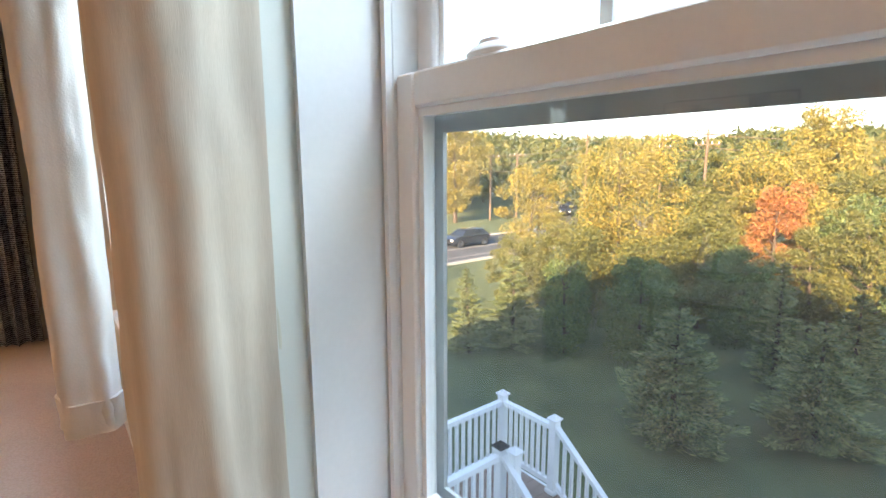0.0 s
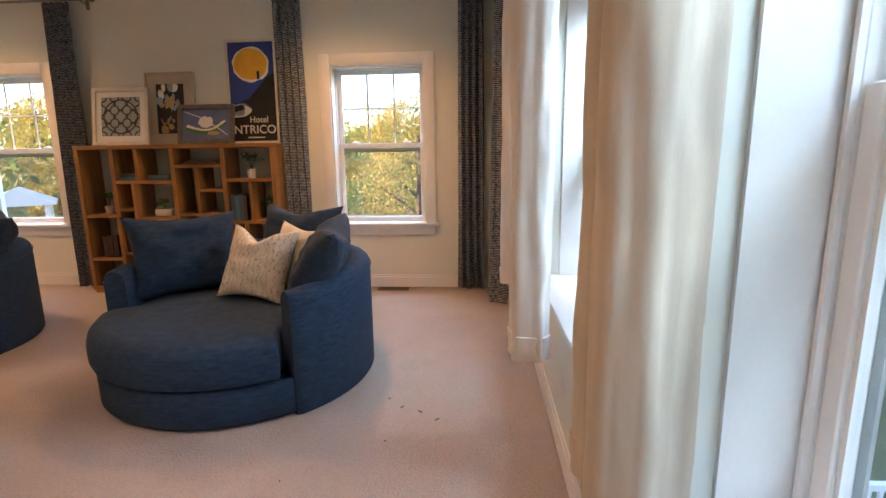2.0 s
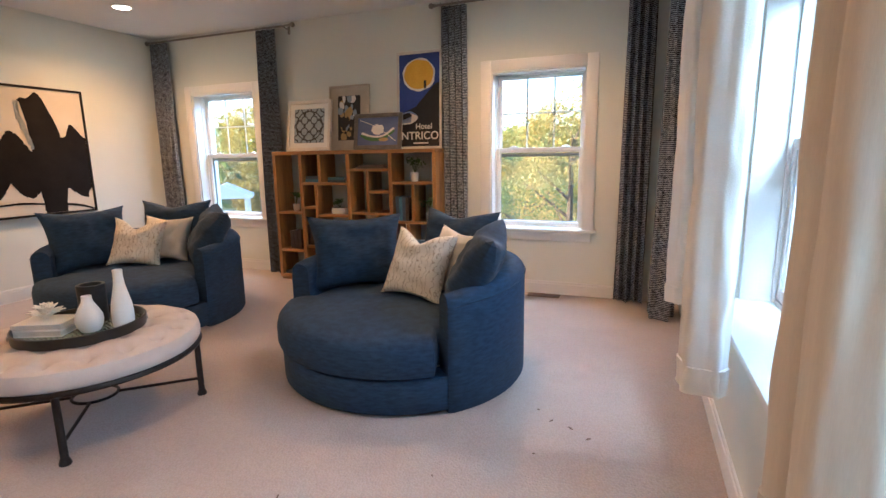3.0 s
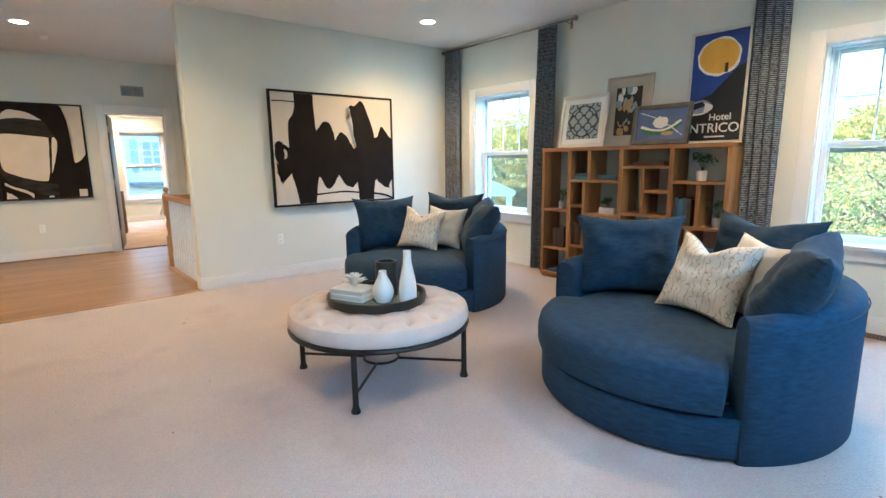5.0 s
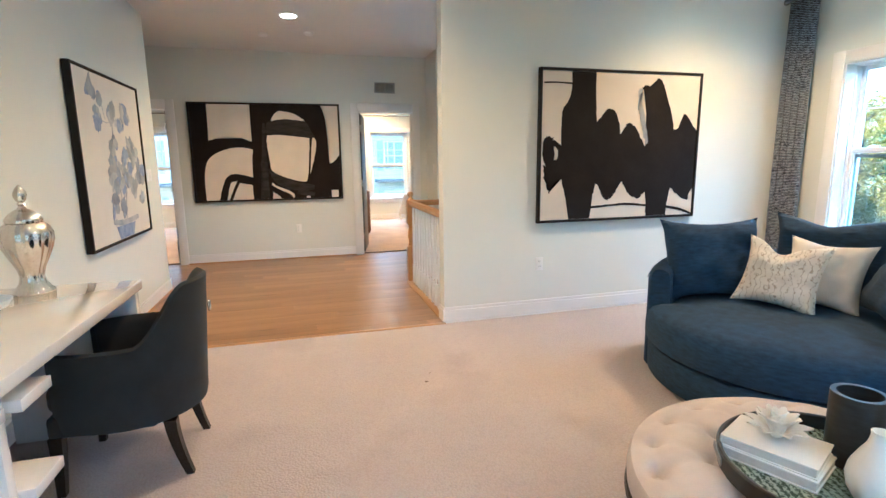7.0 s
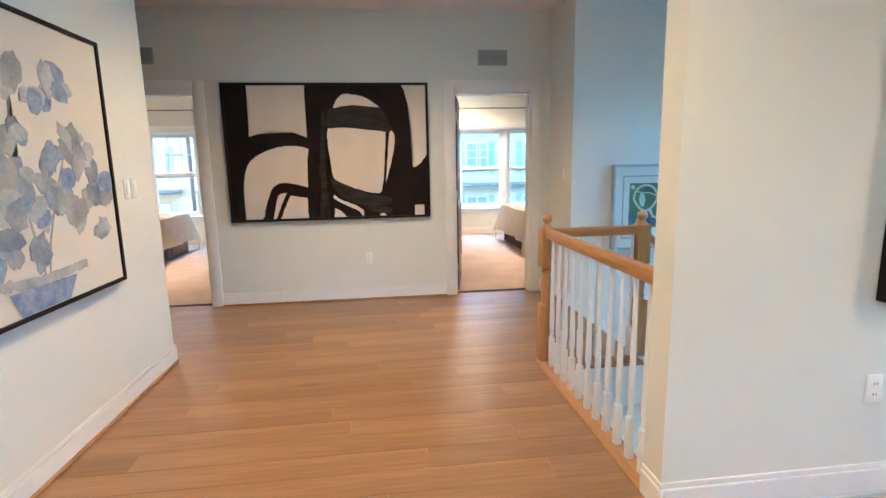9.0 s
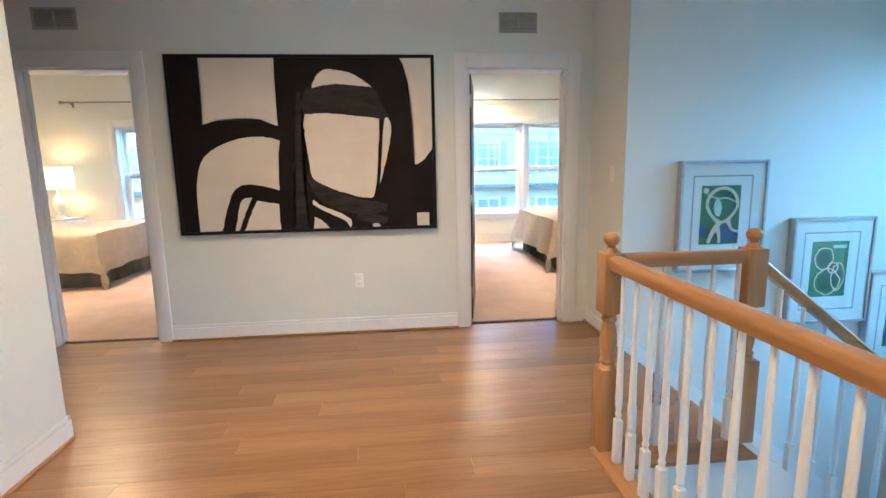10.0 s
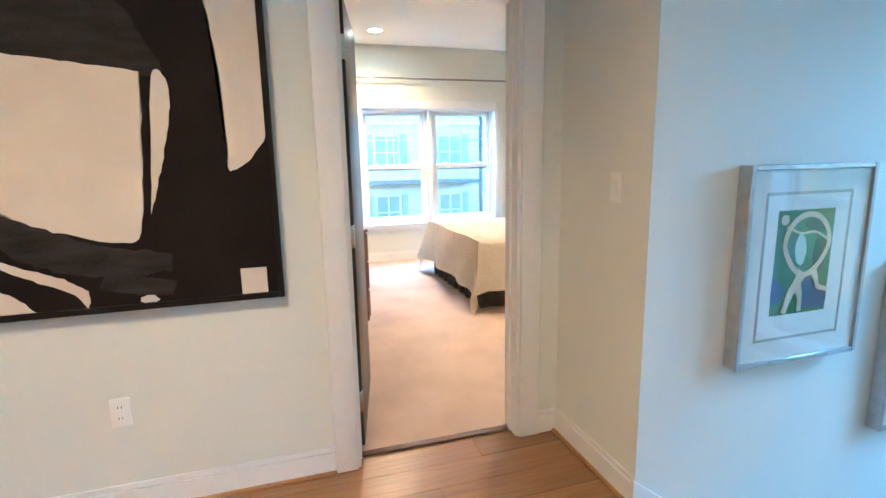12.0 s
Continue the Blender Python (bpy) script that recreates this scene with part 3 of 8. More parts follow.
baseboard("baseboard_closet", ((-9.50, -4.77), (-9.50, -2.17)), (-1, 0))
baseboard("baseboard_closet_end", ((-9.515, -2.17), (HX - 0.13, -2.17)), (0, 1))
quarter_round(HX + 0.014, HX + 0.03, D1[1] + 0.09, D2[0] - 0.09, False)
quarter_round(HX + 0.014, GX, JY - 0.03, JY - 0.014, True)
quarter_round(-7.40, AX + 0.02, CY + 0.014, CY + 0.03, True)


# ---- doorways ----
def doorway(name, y0, y1, hinge_y, swing):
    th = thing(name, "bedroom doorway with white casing and a dark door standing open", "door", kind="structure")
    for x0, x1 in ((HX, HX + 0.02), (HX - 0.15, HX - 0.13)):
        bm = bmesh.new()
        box(bm, x0, x1, y0 - 0.095, y0 + 0.004, 0, 2.135, 0.005)
        box(bm, x0, x1, y1 - 0.004, y1 + 0.095, 0, 2.135, 0.005)
        box(bm, x0, x1, y0 + 0.004, y1 - 0.004, 2.026, 2.135, 0.005)
        part("door_casing", bm, TRIM, th)
    bm = bmesh.new()
    box(bm, HX - 0.13, HX, y0, y0 + 0.018, 0, 2.03)
    box(bm, HX - 0.13, HX, y1 - 0.018, y1, 0, 2.03)
    box(bm, HX - 0.13, HX, y0 + 0.018, y1 - 0.018, 2.012, 2.03)
    box(bm, HX - 0.075, HX - 0.06, y0 + 0.018, y0 + 0.03, 0, 2.012)
    box(bm, HX - 0.075, HX - 0.06, y1 - 0.03, y1 - 0.018, 0, 2.012)
    part("door_jamb", bm, TRIM, th)
    w = y1 - y0 - 0.045
    leaf = part("door_leaf", boxed(-w, 0, -0.0175, 0.0175, 0.012, 2.01, 0.003), DOOR_DARK, th, "dark espresso painted door leaf, open")
    leaf.matrix_basis = pose(HX - 0.145, hinge_y, 0, 0, 0, swing)
    for z in (0.25, 1.02, 1.80):
        h = part("hinge", boxed(-0.012, 0.034, -0.02, 0.02, z - 0.05, z + 0.05, 0.004), STEEL, leaf, "satin nickel hinge")
    k = part("door_knob", lathe([(0.004, 0), (0.026, 0.002), (0.026, 0.01), (0.011, 0.018), (0.012, 0.04), (0.027, 0.05), (0.028, 0.066), (0.015, 0.078), (0.002, 0.08)], 16), STEEL, leaf)
    k.matrix_basis = pose(-w + 0.07, -0.0175, 0.95, 90, 0, 0)
    return th


doorway("door_1", *D1, D1[1] - 0.037, 2.0)
doorway("door_2", *D2, D2[0] + 0.037, -11.0)
structure("trim_threshold", boxed(HX - 0.10, HX - 0.06, D1[0] + 0.02, D1[1] - 0.02, 0.004, 0.012, 0.003), BROWN_VENT, "dark carpet threshold strip", "trim")
structure("trim_threshold", boxed(HX - 0.10, HX - 0.06, D2[0] + 0.02, D2[1] - 0.02, 0.004, 0.012, 0.003), BROWN_VENT, "dark carpet threshold strip", "trim")
structure("trim_carpet_edge", boxed(AX + 0.015, AX + 0.055, CY, 1.665, -0.002, 0.006, 0.003), OAK_Y, "oak reducer where the carpet meets the planks", "trim")


# ---- windows ----
def window(name, m, w, z0, z1, label, depth=0.22, casing=True, cols=3, rows=2, twin=False, liner=0.0, slim=1.0):
    """A double-hung window. Local X runs along the wall, Y outwards, Z up; the origin is the opening's near corner on the wall face."""
    th = thing(name, label, "window", m=m, kind="structure")
    h = z1 - z0
    if casing:
        for a, b, c, d, nm in ((-0.10, 0.0, z0, z1 + 0.10, "casing"), (w, w + 0.10, z0, z1 + 0.10, "casing"), (0.0, w, z1, z1 + 0.10, "casing")):
            part(nm, boxed(a, b, -0.018, 0.0, c, d, 0.005), TRIM, th)
        part("window_apron", boxed(-0.08, w + 0.08, -0.016, 0.0, z0 - 0.11, z0 - 0.025, 0.004), TRIM, th)
        part("window_sill", boxed(-0.13, w + 0.13, -0.045, depth, z0 - 0.025, z0 + 0.004, 0.008), TRIM, th)
    else:
        part("window_sill", boxed(-0.02, w + 0.02, -0.03, depth, z0 - 0.02, z0 + 0.012, 0.006), TRIM, th)
    d0 = liner
    bm = bmesh.new()
    for a, b in ((0.0, 0.012), (w - 0.012, w)):
        box(bm, a, b, d0, depth, z0 + 0.012, z1)
    box(bm, 0.012, w - 0.012, d0, depth, z1 - 0.012, z1)
    part("jamb_liner", bm, TRIM, th)
    units = [(0.0, w)] if not twin else [(0.0, w / 2 - 0.03), (w / 2 + 0.03, w)]
    if twin:
        part("mullion", boxed(w / 2 - 0.03, w / 2 + 0.03, depth - 0.05, depth + 0.09, z0, z1, 0.006), TRIM, th)
    for a, b in units:
        bm = bmesh.new()
        f = 0.03 * slim
        for p, q in ((a, a + f), (b - f, b)):
            box(bm, p, q, depth, depth + 0.09, z0, z1, 0.003, 1)
            box(bm, p + (f - 0.012 if p == a else -0.0), p + (f if p == a else 0.012), depth - 0.012, depth, z0, z1)
        box(bm, a + f, b - f, depth, depth + 0.09, z1 - f, z1)
        box(bm, a + f, b - f, depth, depth + 0.09, z0, z0 + f)
        part("window_frame", bm, VINYL, th)
        mid = z0 + h * 0.5 + 0.01
        for nm, zz0, zz1, y0, y1, top, bot in (("lower_sash", z0 + f, mid + 0.024, depth + 0.006, depth + 0.04, 0.052 * slim, 0.055 * slim),
                                               ("upper_sash", mid - 0.024, z1 - f, depth + 0.046, depth + 0.08, 0.04 * slim, 0.048)):
            s, x0, x1 = 0.045 * slim, a + f, b - f
            bm = bmesh.new()
            box(bm, x0, x0 + s, y0, y1, zz0, zz1, 0.004, 1)
            box(bm, x1 - s, x1, y0, y1, zz0, zz1, 0.004, 1)
            box(bm, x0 + s, x1 - s, y0, y1, zz1 - top, zz1, 0.004, 1)
            box(bm, x0 + s, x1 - s, y0, y1, zz0, zz0 + bot, 0.004, 1)
            for u, v2 in ((x0 + s, x0 + s + 0.012), (x1 - s - 0.012, x1 - s)):
                box(bm, u, v2, y0 + 0.01, y1 - 0.006, zz0 + bot, zz1 - top)
            box(bm, x0 + s + 0.012, x1 - s - 0.012, y0 + 0.01, y1 - 0.006, zz1 - top - 0.012, zz1 - top)
            sash = part(nm, bm, VINYL, th)
            pane = part("pane", boxed(x0 + s, x1 - s, y0 + 0.014, y0 + 0.018, zz0 + bot, zz1 - top), GLASS, sash, smooth=False)
            pane.visible_shadow = False
            if nm == "lower_sash":
                fr = bmesh.new()
                for p, q, c, d in ((x0, x0 + 0.022, z0 + 0.03, mid), (x1 - 0.022, x1, z0 + 0.03, mid), (x0 + 0.022, x1 - 0.022, mid - 0.06, mid - 0.03), (x0 + 0.022, x1 - 0.022, z0 + 0.03, z0 + 0.055)):
                    box(fr, p, q, depth + 0.082, depth + 0.09, c, d)
                part("screen_frame", fr, GRILLE, th, "grey insect-screen frame")
                net = part("insect_screen", boxed(x0 + 0.02, x1 - 0.02, depth + 0.0855, depth + 0.0860, z0 + 0.05, mid - 0.04), SCREEN, th, "fine grey insect screen", smooth=False)
                net.visible_shadow = False
            if nm == "upper_sash":
                for k in range(1, cols):
                    xx = x0 + s + (x1 - x0 - 2 * s) * k / cols
                    part("muntin", boxed(xx - 0.008, xx + 0.008, y0 + 0.019, y0 + 0.026, zz0 + bot, zz1 - top), VINYL, sash)
                for k in range(1, rows):
                    zz = zz0 + bot + (zz1 - zz0 - bot - top) * k / rows
                    part("muntin", boxed(x0 + s, x1 - s, y0 + 0.0265, y0 + 0.032, zz - 0.008, zz + 0.008), VINYL, sash)
            else:
                for k in ((0.20, 0.80) if b - a > 0.8 else (0.5,)):
                    xx = x0 + (x1 - x0) * k
                    lk = part("sash_lock", lathe([(0.03, 0), (0.032, 0.006), (0.026, 0.012), (0.016, 0.016), (0.014, 0.021), (0.002, 0.022)], 16), VINYL, sash)
                    lk.matrix_basis = Matrix.Translation((xx, y0 + 0.02, zz1)) @ Matrix.Diagonal((1.3, 0.6, 1.0, 1))
    return th


window("window_1", pose(-4.93, NY, 0), 0.92, WZ0, WZ1, "white double-hung window with divided upper sash and casing", 0.12, cols=3, slim=0.65)
window("window_2", pose(-1.20, NY, 0), 0.87, WZ0, WZ1, "white double-hung window with divided upper sash and casing", 0.12, cols=3, slim=0.65)
window("window_3", pose(EX, 1.20, 0, 0, 0, -90), 1.0, 0.6, WZ1, "white vinyl double-hung window in a deep recess", 0.235, False, liner=0.09)
window("window_4", pose(EX, 3.05, 0, 0, 0, -90), 1.3, 0.6, WZ1, "white twin window in a deep recess behind drapes", 0.235, False, twin=True, liner=0.09)
window("window_5", pose(BX, -3.47, 0, 0, 0, 90), 1.75, 0.5, 2.0, "wide white bedroom window with divided sashes", 0.12, True, twin=True)
window("window_6", pose(BX, 2.10, 0, 0, 0, 90), 1.85, 0.5, 2.0, "wide white bedroom window with divided sashes", 0.12, True, twin=True, cols=2)
window("window_7", pose(-7.75, NY, 0), 1.4, -0.2, 2.1, "tall stairwell window", 0.2, True, twin=True)


# ---- recessed lights ----
def can_light(x, y, gain):
    th = thing("recessed_light", "lit recessed ceiling downlight with white trim ring", "ceiling light", "recessed ceiling lights", pose(x, y, H))
    bm = ring_tube(bmesh.new(), (0, 0, -0.004), 0.082, 0.014, 36, 8, 0.4)
    part("trim_ring", bm, TRIM, th)
    part("lens", lathe([(0.072, -0.006), (0.06, -0.009), (0.001, -0.011)], 28), BULB, th, "glowing warm lens")
    ld = bpy.data.lights.new("downlight", "SPOT")
    ld.energy, ld.color, ld.spot_size, ld.spot_blend, ld.shadow_soft_size = CAN_WATTS * gain, CAN_COLOUR, radians(150), 0.9, 0.06
    lo = new("downlight", ld)
    lo.parent = th
    lo.matrix_basis = Matrix.Translation((0, 0, -0.03))
    return th


for cx, cy, gain in ((-4.54, 3.95, 1.6), (-4.54, 0.9, 1.35), (-1.2, 0.9, 0.8), (-7.11, 0.545, 1.9), (-1.0, 3.95, 1.5), (-12.6, 2.2, 2.2), (-10.6, 3.3, 2.4), (-10.9, -2.75, 3.6)):
    can_light(cx, cy, gain)


# ---- curtains ----
def rod(name, p, q, label):
    th = thing(name, label, "curtain rod")
    p, q = Vector(p), Vector(q)
    part("rod", rod_between(bmesh.new(), p, q, 0.011), BRONZE, th)
    for a, s in ((p, -1), (q, 1)):
        bm = bmesh.new()
        rod_between(bm, (0, 0, 0), (0, 0, 0.02), 0.016)
        bmesh.ops.create_uvsphere(bm, u_segments=14, v_segments=8, radius=0.026, matrix=Matrix.Translation((0, 0, 0.04)))
        fin = part("finial", bm, BRONZE, th)
        fin.matrix_basis = Matrix.Translation(a) @ ((q - p) * s).to_track_quat("Z", "Y").to_matrix().to_4x4()
    return th


def bracket(th, x, y, z, dx, dy):
    bm = bmesh.new()
    rod_between(bm, (x, y, z - 0.014), (x + dx, y + dy, z - 0.03), 0.006)
    box(bm, x + dx - 0.012, x + dx + 0.012, y + dy - 0.012, y + dy + 0.012, z - 0.07, z + 0.01, 0.003)
    part("bracket", bm, BRONZE, th)


RZ = 2.71
r1 = rod("curtain_rod", (-5.42, NY - 0.09, RZ), (-3.38, NY - 0.09, RZ), "slim pewter curtain rod with ball finials")
r2 = rod("curtain_rod", (-1.72, NY - 0.09, RZ), (0.36, NY - 0.09, RZ), "slim pewter curtain rod with ball finials")
r3 = rod("curtain_rod", (EX - 0.10, 4.90, RZ), (EX - 0.10, -0.2, RZ), "slim pewter curtain rod along the window wall")
for r, xs in ((r1, (-5.3, -3.45)), (r2, (-1.66, 0.3))):
    for x in xs:
        bracket(r, x, NY - 0.09, RZ, 0, 0.085)
for y in (4.85, 3.2, 1.45, -0.1):
    bracket(r3, EX - 0.10, y, RZ, 0.095, 0)


def curtain(m, bm, material, label, rings=0, width=0.3, group="dark patterned curtains"):
    th = thing("curtain", label, "curtain", group, m)
    part("panel", bm, material, th)
    for k in range(rings):
        x = (k / (rings - 1) - 0.5) * width * 0.9
        bmx = ring_tube(bmesh.new(), (0, 0, 0), 0.019, 0.0022, 20, 6)
        rg = part("ring", bmx, BRONZE, th, "small pewter ring")
        rg.matrix_basis = pose(x, 0, RZ, 0, 90, 0)
    return th


DC = "charcoal and white dashed-weave curtain panel hanging to the floor"
for k, (x, w) in enumerate(((-5.27, 0.26), (-3.70, 0.26), (-1.55, 0.25), (0.10, 0.23))):
    curtain(pose(x, NY - 0.09, 0), drape(w, 0.015, RZ - 0.02, 4, 0.04, 3 + k, flare=1.12), DARK_CURT, DC, 5, w)
curtain(pose(EX - 0.17, 4.62, 0, 0, 0, 90), drape(0.30, 0.015, RZ - 0.02, 3, 0.085, 11, flare=1.05), DARK_CURT, DC, 6, 0.4)
WC = "white lined drape ending above the floor at the window sill"


def drape_along(path, z0, z1, amp, waves, seed, rows=60, thick=0.005, crease=0.006, pucker=0.010):
    """A curtain hung along a plan line, with shallow folds and creases."""
    bm = bmesh.new()
    pts = [Vector(p) for p in path]
    ext = [2 * pts[0] - pts[1]] + pts + [2 * pts[-1] - pts[-2]]
    n = 20 * (len(pts) - 1)
    line = []
    for i in range(n + 1):
        f = i / n * (len(pts) - 1)
        k = min(int(f), len(pts) - 2)
        t = f - k
        p = ext[k:k + 4]
        line.append(0.5 * (2 * p[1] + (p[2] - p[0]) * t + (2 * p[0] - 5 * p[1] + 4 * p[2] - p[3]) * t * t + (3 * p[1] - p[0] - 3 * p[2] + p[3]) * t ** 3))
    loops = []
    for r in range(rows + 1):
        v = r / rows
        fr, bk = [], []
        for i, c in enumerate(line):
            d = (line[min(i + 1, n)] - line[max(i - 1, 0)]).normalized()
            s = Vector((-d.y, d.x))
            u = i / n
            o = amp * (1.15 - 0.3 * v) * math.sin(2 * math.pi * waves * u + 0.4 * math.sin(2.5 * v + seed) + seed)
            o += crease * noise.noise((u * 14, v * 7, seed)) + crease * 1.5 * noise.noise((u * 5 + v * 4, v * 3, seed + 5))
            o += pucker * math.exp(-((u - 0.10) / 0.07) ** 2) * noise.noise((u * 9, v * 24, seed + 3)) + 0.35 * pucker * noise.noise((u * 6 - v * 9, v * 17, seed + 8))
            z = z0 + (z1 - z0) * v + (0.012 * noise.noise((u * 4, 0, seed)) if r == 0 else 0)
            fr.append((*(c + s * (o + thick)), z))
            bk.append((*(c + s * (o - thick)), z))
        loops.append([bm.verts.new(p) for p in fr + bk[::-1]])
    m = len(loops[0])
    for a, b2 in zip(loops, loops[1:]):
        for k in range(m):
            bm.faces.new((a[k], a[(k + 1) % m], b2[(k + 1) % m], b2[k]))
    for lp in (loops[0], loops[-1]):
        for i in range(n):
            bm.faces.new((lp[i], lp[i + 1], lp[m - 2 - i], lp[m - 1 - i]))
    return bm


def wall_drape(path, z0, amp, waves, seed, material, label):
    th = thing("drape", label, "curtain", "white drapes on the window wall")
    part("panel", drape_along(path, z0 + 0.012, RZ - 0.03, amp, waves, seed), material, th)
    part("hem", drape_along(path, z0, z0 + 0.10, amp, waves, seed, 3, 0.0085), material, th, "double folded hem")
    part("heading", drape_along(path, RZ - 0.10, RZ - 0.028, amp, waves, seed, 2, 0.0085), material, th, "stitched heading")
    for k in range(0, len(path), 2):
        g = part("ring", ring_tube(bmesh.new(), (0, 0, 0), 0.019, 0.0022, 20, 6), BRONZE, th, "small pewter ring")
        g.matrix_basis = pose(EX - 0.10, path[k][1], RZ, 90, 0, 0)
    return th


wall_drape([(0.47, 3.44), (0.36, 3.40), (0.33, 3.50), (0.45, 3.60), (0.38, 3.72), (0.46, 3.84)], 0.46, 0.008, 6, 2, SHEER, WC)
wall_drape([(0.45, 2.17), (0.385, 2.13), (0.312, 2.16), (0.315, 2.27), (0.44, 2.33), (0.35, 2.44), (0.45, 2.50)], 0.49, 0.006, 5, 5, SHEER, WC)
near = wall_drape([(0.565, 1.185), (0.48, 1.165), (0.41, 1.195), (0.408, 1.30), (0.50, 1.36), (0.412, 1.46), (0.50, 1.54)], 0.50, 0.004, 5, 8, DRAPE, "cream lined drape beside the window recess")
part("lining", drape_along([(0.612, 1.222), (0.56, 1.208), (0.49, 1.215)], 0.53, RZ - 0.03, 0.002, 2, 3), LINING, near, "pale flat lining edge")


# ---- hall planks ----
sub_floor = boxed(HX - 0.09, AX + 0.04, -3.2, 1.69, -0.25, -0.022)
box(sub_floor, HX - 0.09, -6.99, 1.69, JY, -0.25, -0.022)
hall = structure("floor_hall", sub_floor, LINT, "oak plank hall floor", "floor")
rnd = random.Random(5)
pw, x, row = 0.158, HX - 0.06, 0
while x < AX + 0.02:
    x1 = min(x + pw, AX + 0.02)
    y = -3.2 - rnd.uniform(0, 1.4)
    end = JY - 0.001 if x < -6.93 else 1.665
    while y < end:
        y1 = min(y + rnd.choice((1.2, 1.5, 1.8, 2.1)), end)
        if y1 > -3.2 and y1 - max(y, -3.2) > 0.02:
            y0 = max(y, -3.2)
            g = 0.0004
            p = part("plank", boxed(-(x1 - x) / 2 + g, (x1 - x) / 2 - g, -(y1 - y0) / 2 + g, (y1 - y0) / 2 - g, -0.018, 0.0, 0.0008, 1), PLANK, hall)
            p.location = ((x + x1) / 2, (y0 + y1) / 2, rnd.uniform(-0.0003, 0.0003))
        y = y1
    x, row = x1, row + 1
structure("trim_nosing", boxed(-6.99, -6.92, 1.665, JY, -0.03, 0.003, 0.008), OAK_Y, "oak landing nosing", "trim")
structure("trim_nosing_rail", boxed(-6.99, AX - 0.13, 1.645, 1.76, -0.03, 0.012, 0.008), OAK_X, "oak shoe plate under the balusters", "trim")


# ---- outdoors ----
LAWN = mottled("mown_lawn", (0.045, 0.068, 0.022), (0.115, 0.135, 0.05), 0.95, 0.6, 30, 0.6, dist=0.03)
ASPHALT = mottled("asphalt", (0.045, 0.047, 0.052), (0.075, 0.077, 0.082), 0.85, 0.4, 40, 0.3)
CONCRETE = mottled("kerb_concrete", (0.34, 0.33, 0.30), (0.46, 0.45, 0.41), 0.85, 2, 60, 0.2)
DECK_WHITE = mottled("white_deck_vinyl", (0.74, 0.75, 0.77), (0.80, 0.81, 0.83), 0.4, 3, 60, 0.0)
DECK_BOARD = mottled("brown_deck_board", (0.20, 0.13, 0.10), (0.30, 0.21, 0.17), 0.7, 4, 60, 0.15, per_object=0.1)
BARK = mottled("bark", (0.05, 0.035, 0.025), (0.11, 0.08, 0.06), 0.95, 8, 60, 0.6)
POLE_WOOD = mottled("weathered_pole", (0.10, 0.065, 0.045), (0.16, 0.11, 0.08), 0.9, 4, 50, 0.2)
L_GREEN = leafy("green_leaves", (0.05, 0.088, 0.028), (0.11, 0.16, 0.05), (0.20, 0.24, 0.07))
L_GOLD = leafy("golden_leaves", (0.11, 0.12, 0.03), (0.26, 0.22, 0.045), (0.43, 0.31, 0.06))
L_MAPLE = leafy("turning_maple_leaves", (0.10, 0.14, 0.05), (0.30, 0.28, 0.08), (0.56, 0.32, 0.12))
L_OLIVE = leafy("olive_leaves", (0.065, 0.08, 0.02), (0.13, 0.135, 0.03), (0.22, 0.19, 0.04))
L_DARK = leafy("conifer_needles", (0.08, 0.108, 0.038), (0.18, 0.22, 0.08), (0.32, 0.345, 0.13))
L_RUST = leafy("rust_leaves", (0.24, 0.09, 0.035), (0.40, 0.15, 0.05), (0.48, 0.24, 0.06))
L_FAR = leafy("far_wood_leaves", (0.05, 0.07, 0.025), (0.09, 0.105, 0.032), (0.17, 0.155, 0.045))
GZ = -6.0

ground = bmesh.new()
bmesh.ops.create_grid(ground, x_segments=40, y_segments=40, size=2500)
for vv in ground.verts:
    vv.co.z = GZ
structure("ground", ground, LAWN, "mown lawn in the evening shade of the house", "lawn")


def strip(name, p, q, w, z, material, label, category):
    p, q = Vector(p), Vector(q)
    d = (q - p).normalized()
    s = Vector((-d.y, d.x)) * w / 2
    bm = bmesh.new()
    top = [bm.verts.new((*c, GZ + z)) for c in (p + s, q + s, q - s, p - s)]
    low = [bm.verts.new((*c, GZ - 0.1)) for c in (p + s, q + s, q - s, p - s)]
    bm.faces.new(top)
    for i in range(4):
        bm.faces.new((top[i], low[i], low[(i + 1) % 4], top[(i + 1) % 4]))
    return structure(name, bm, material, label, category)


strip("road", (-220, 34), (260, 31), 9.0, 0.02, ASPHALT, "grey asphalt road crossing behind the lawn", "road")
strip("kerb", (-220, 29.4), (260, 26.4), 0.35, 0.14, CONCRETE, "pale concrete kerb along the road", "kerb")
strip("kerb", (-220, 38.6), (43, 36.96), 0.35, 0.14, CONCRETE, "pale concrete kerb along the road", "kerb")
strip("road_branch", (47, 34), (120, 105), 8.0, 0.024, ASPHALT, "side road running uphill", "road")
strip("road_marking", (-220, 34.1), (260, 31.1), 0.14, 0.028, CONCRETE, "pale road line", "road marking")
strip("road_marking", (-220, 31.2), (260, 28.2), 0.12, 0.028, CONCRETE, "pale road line", "road marking")


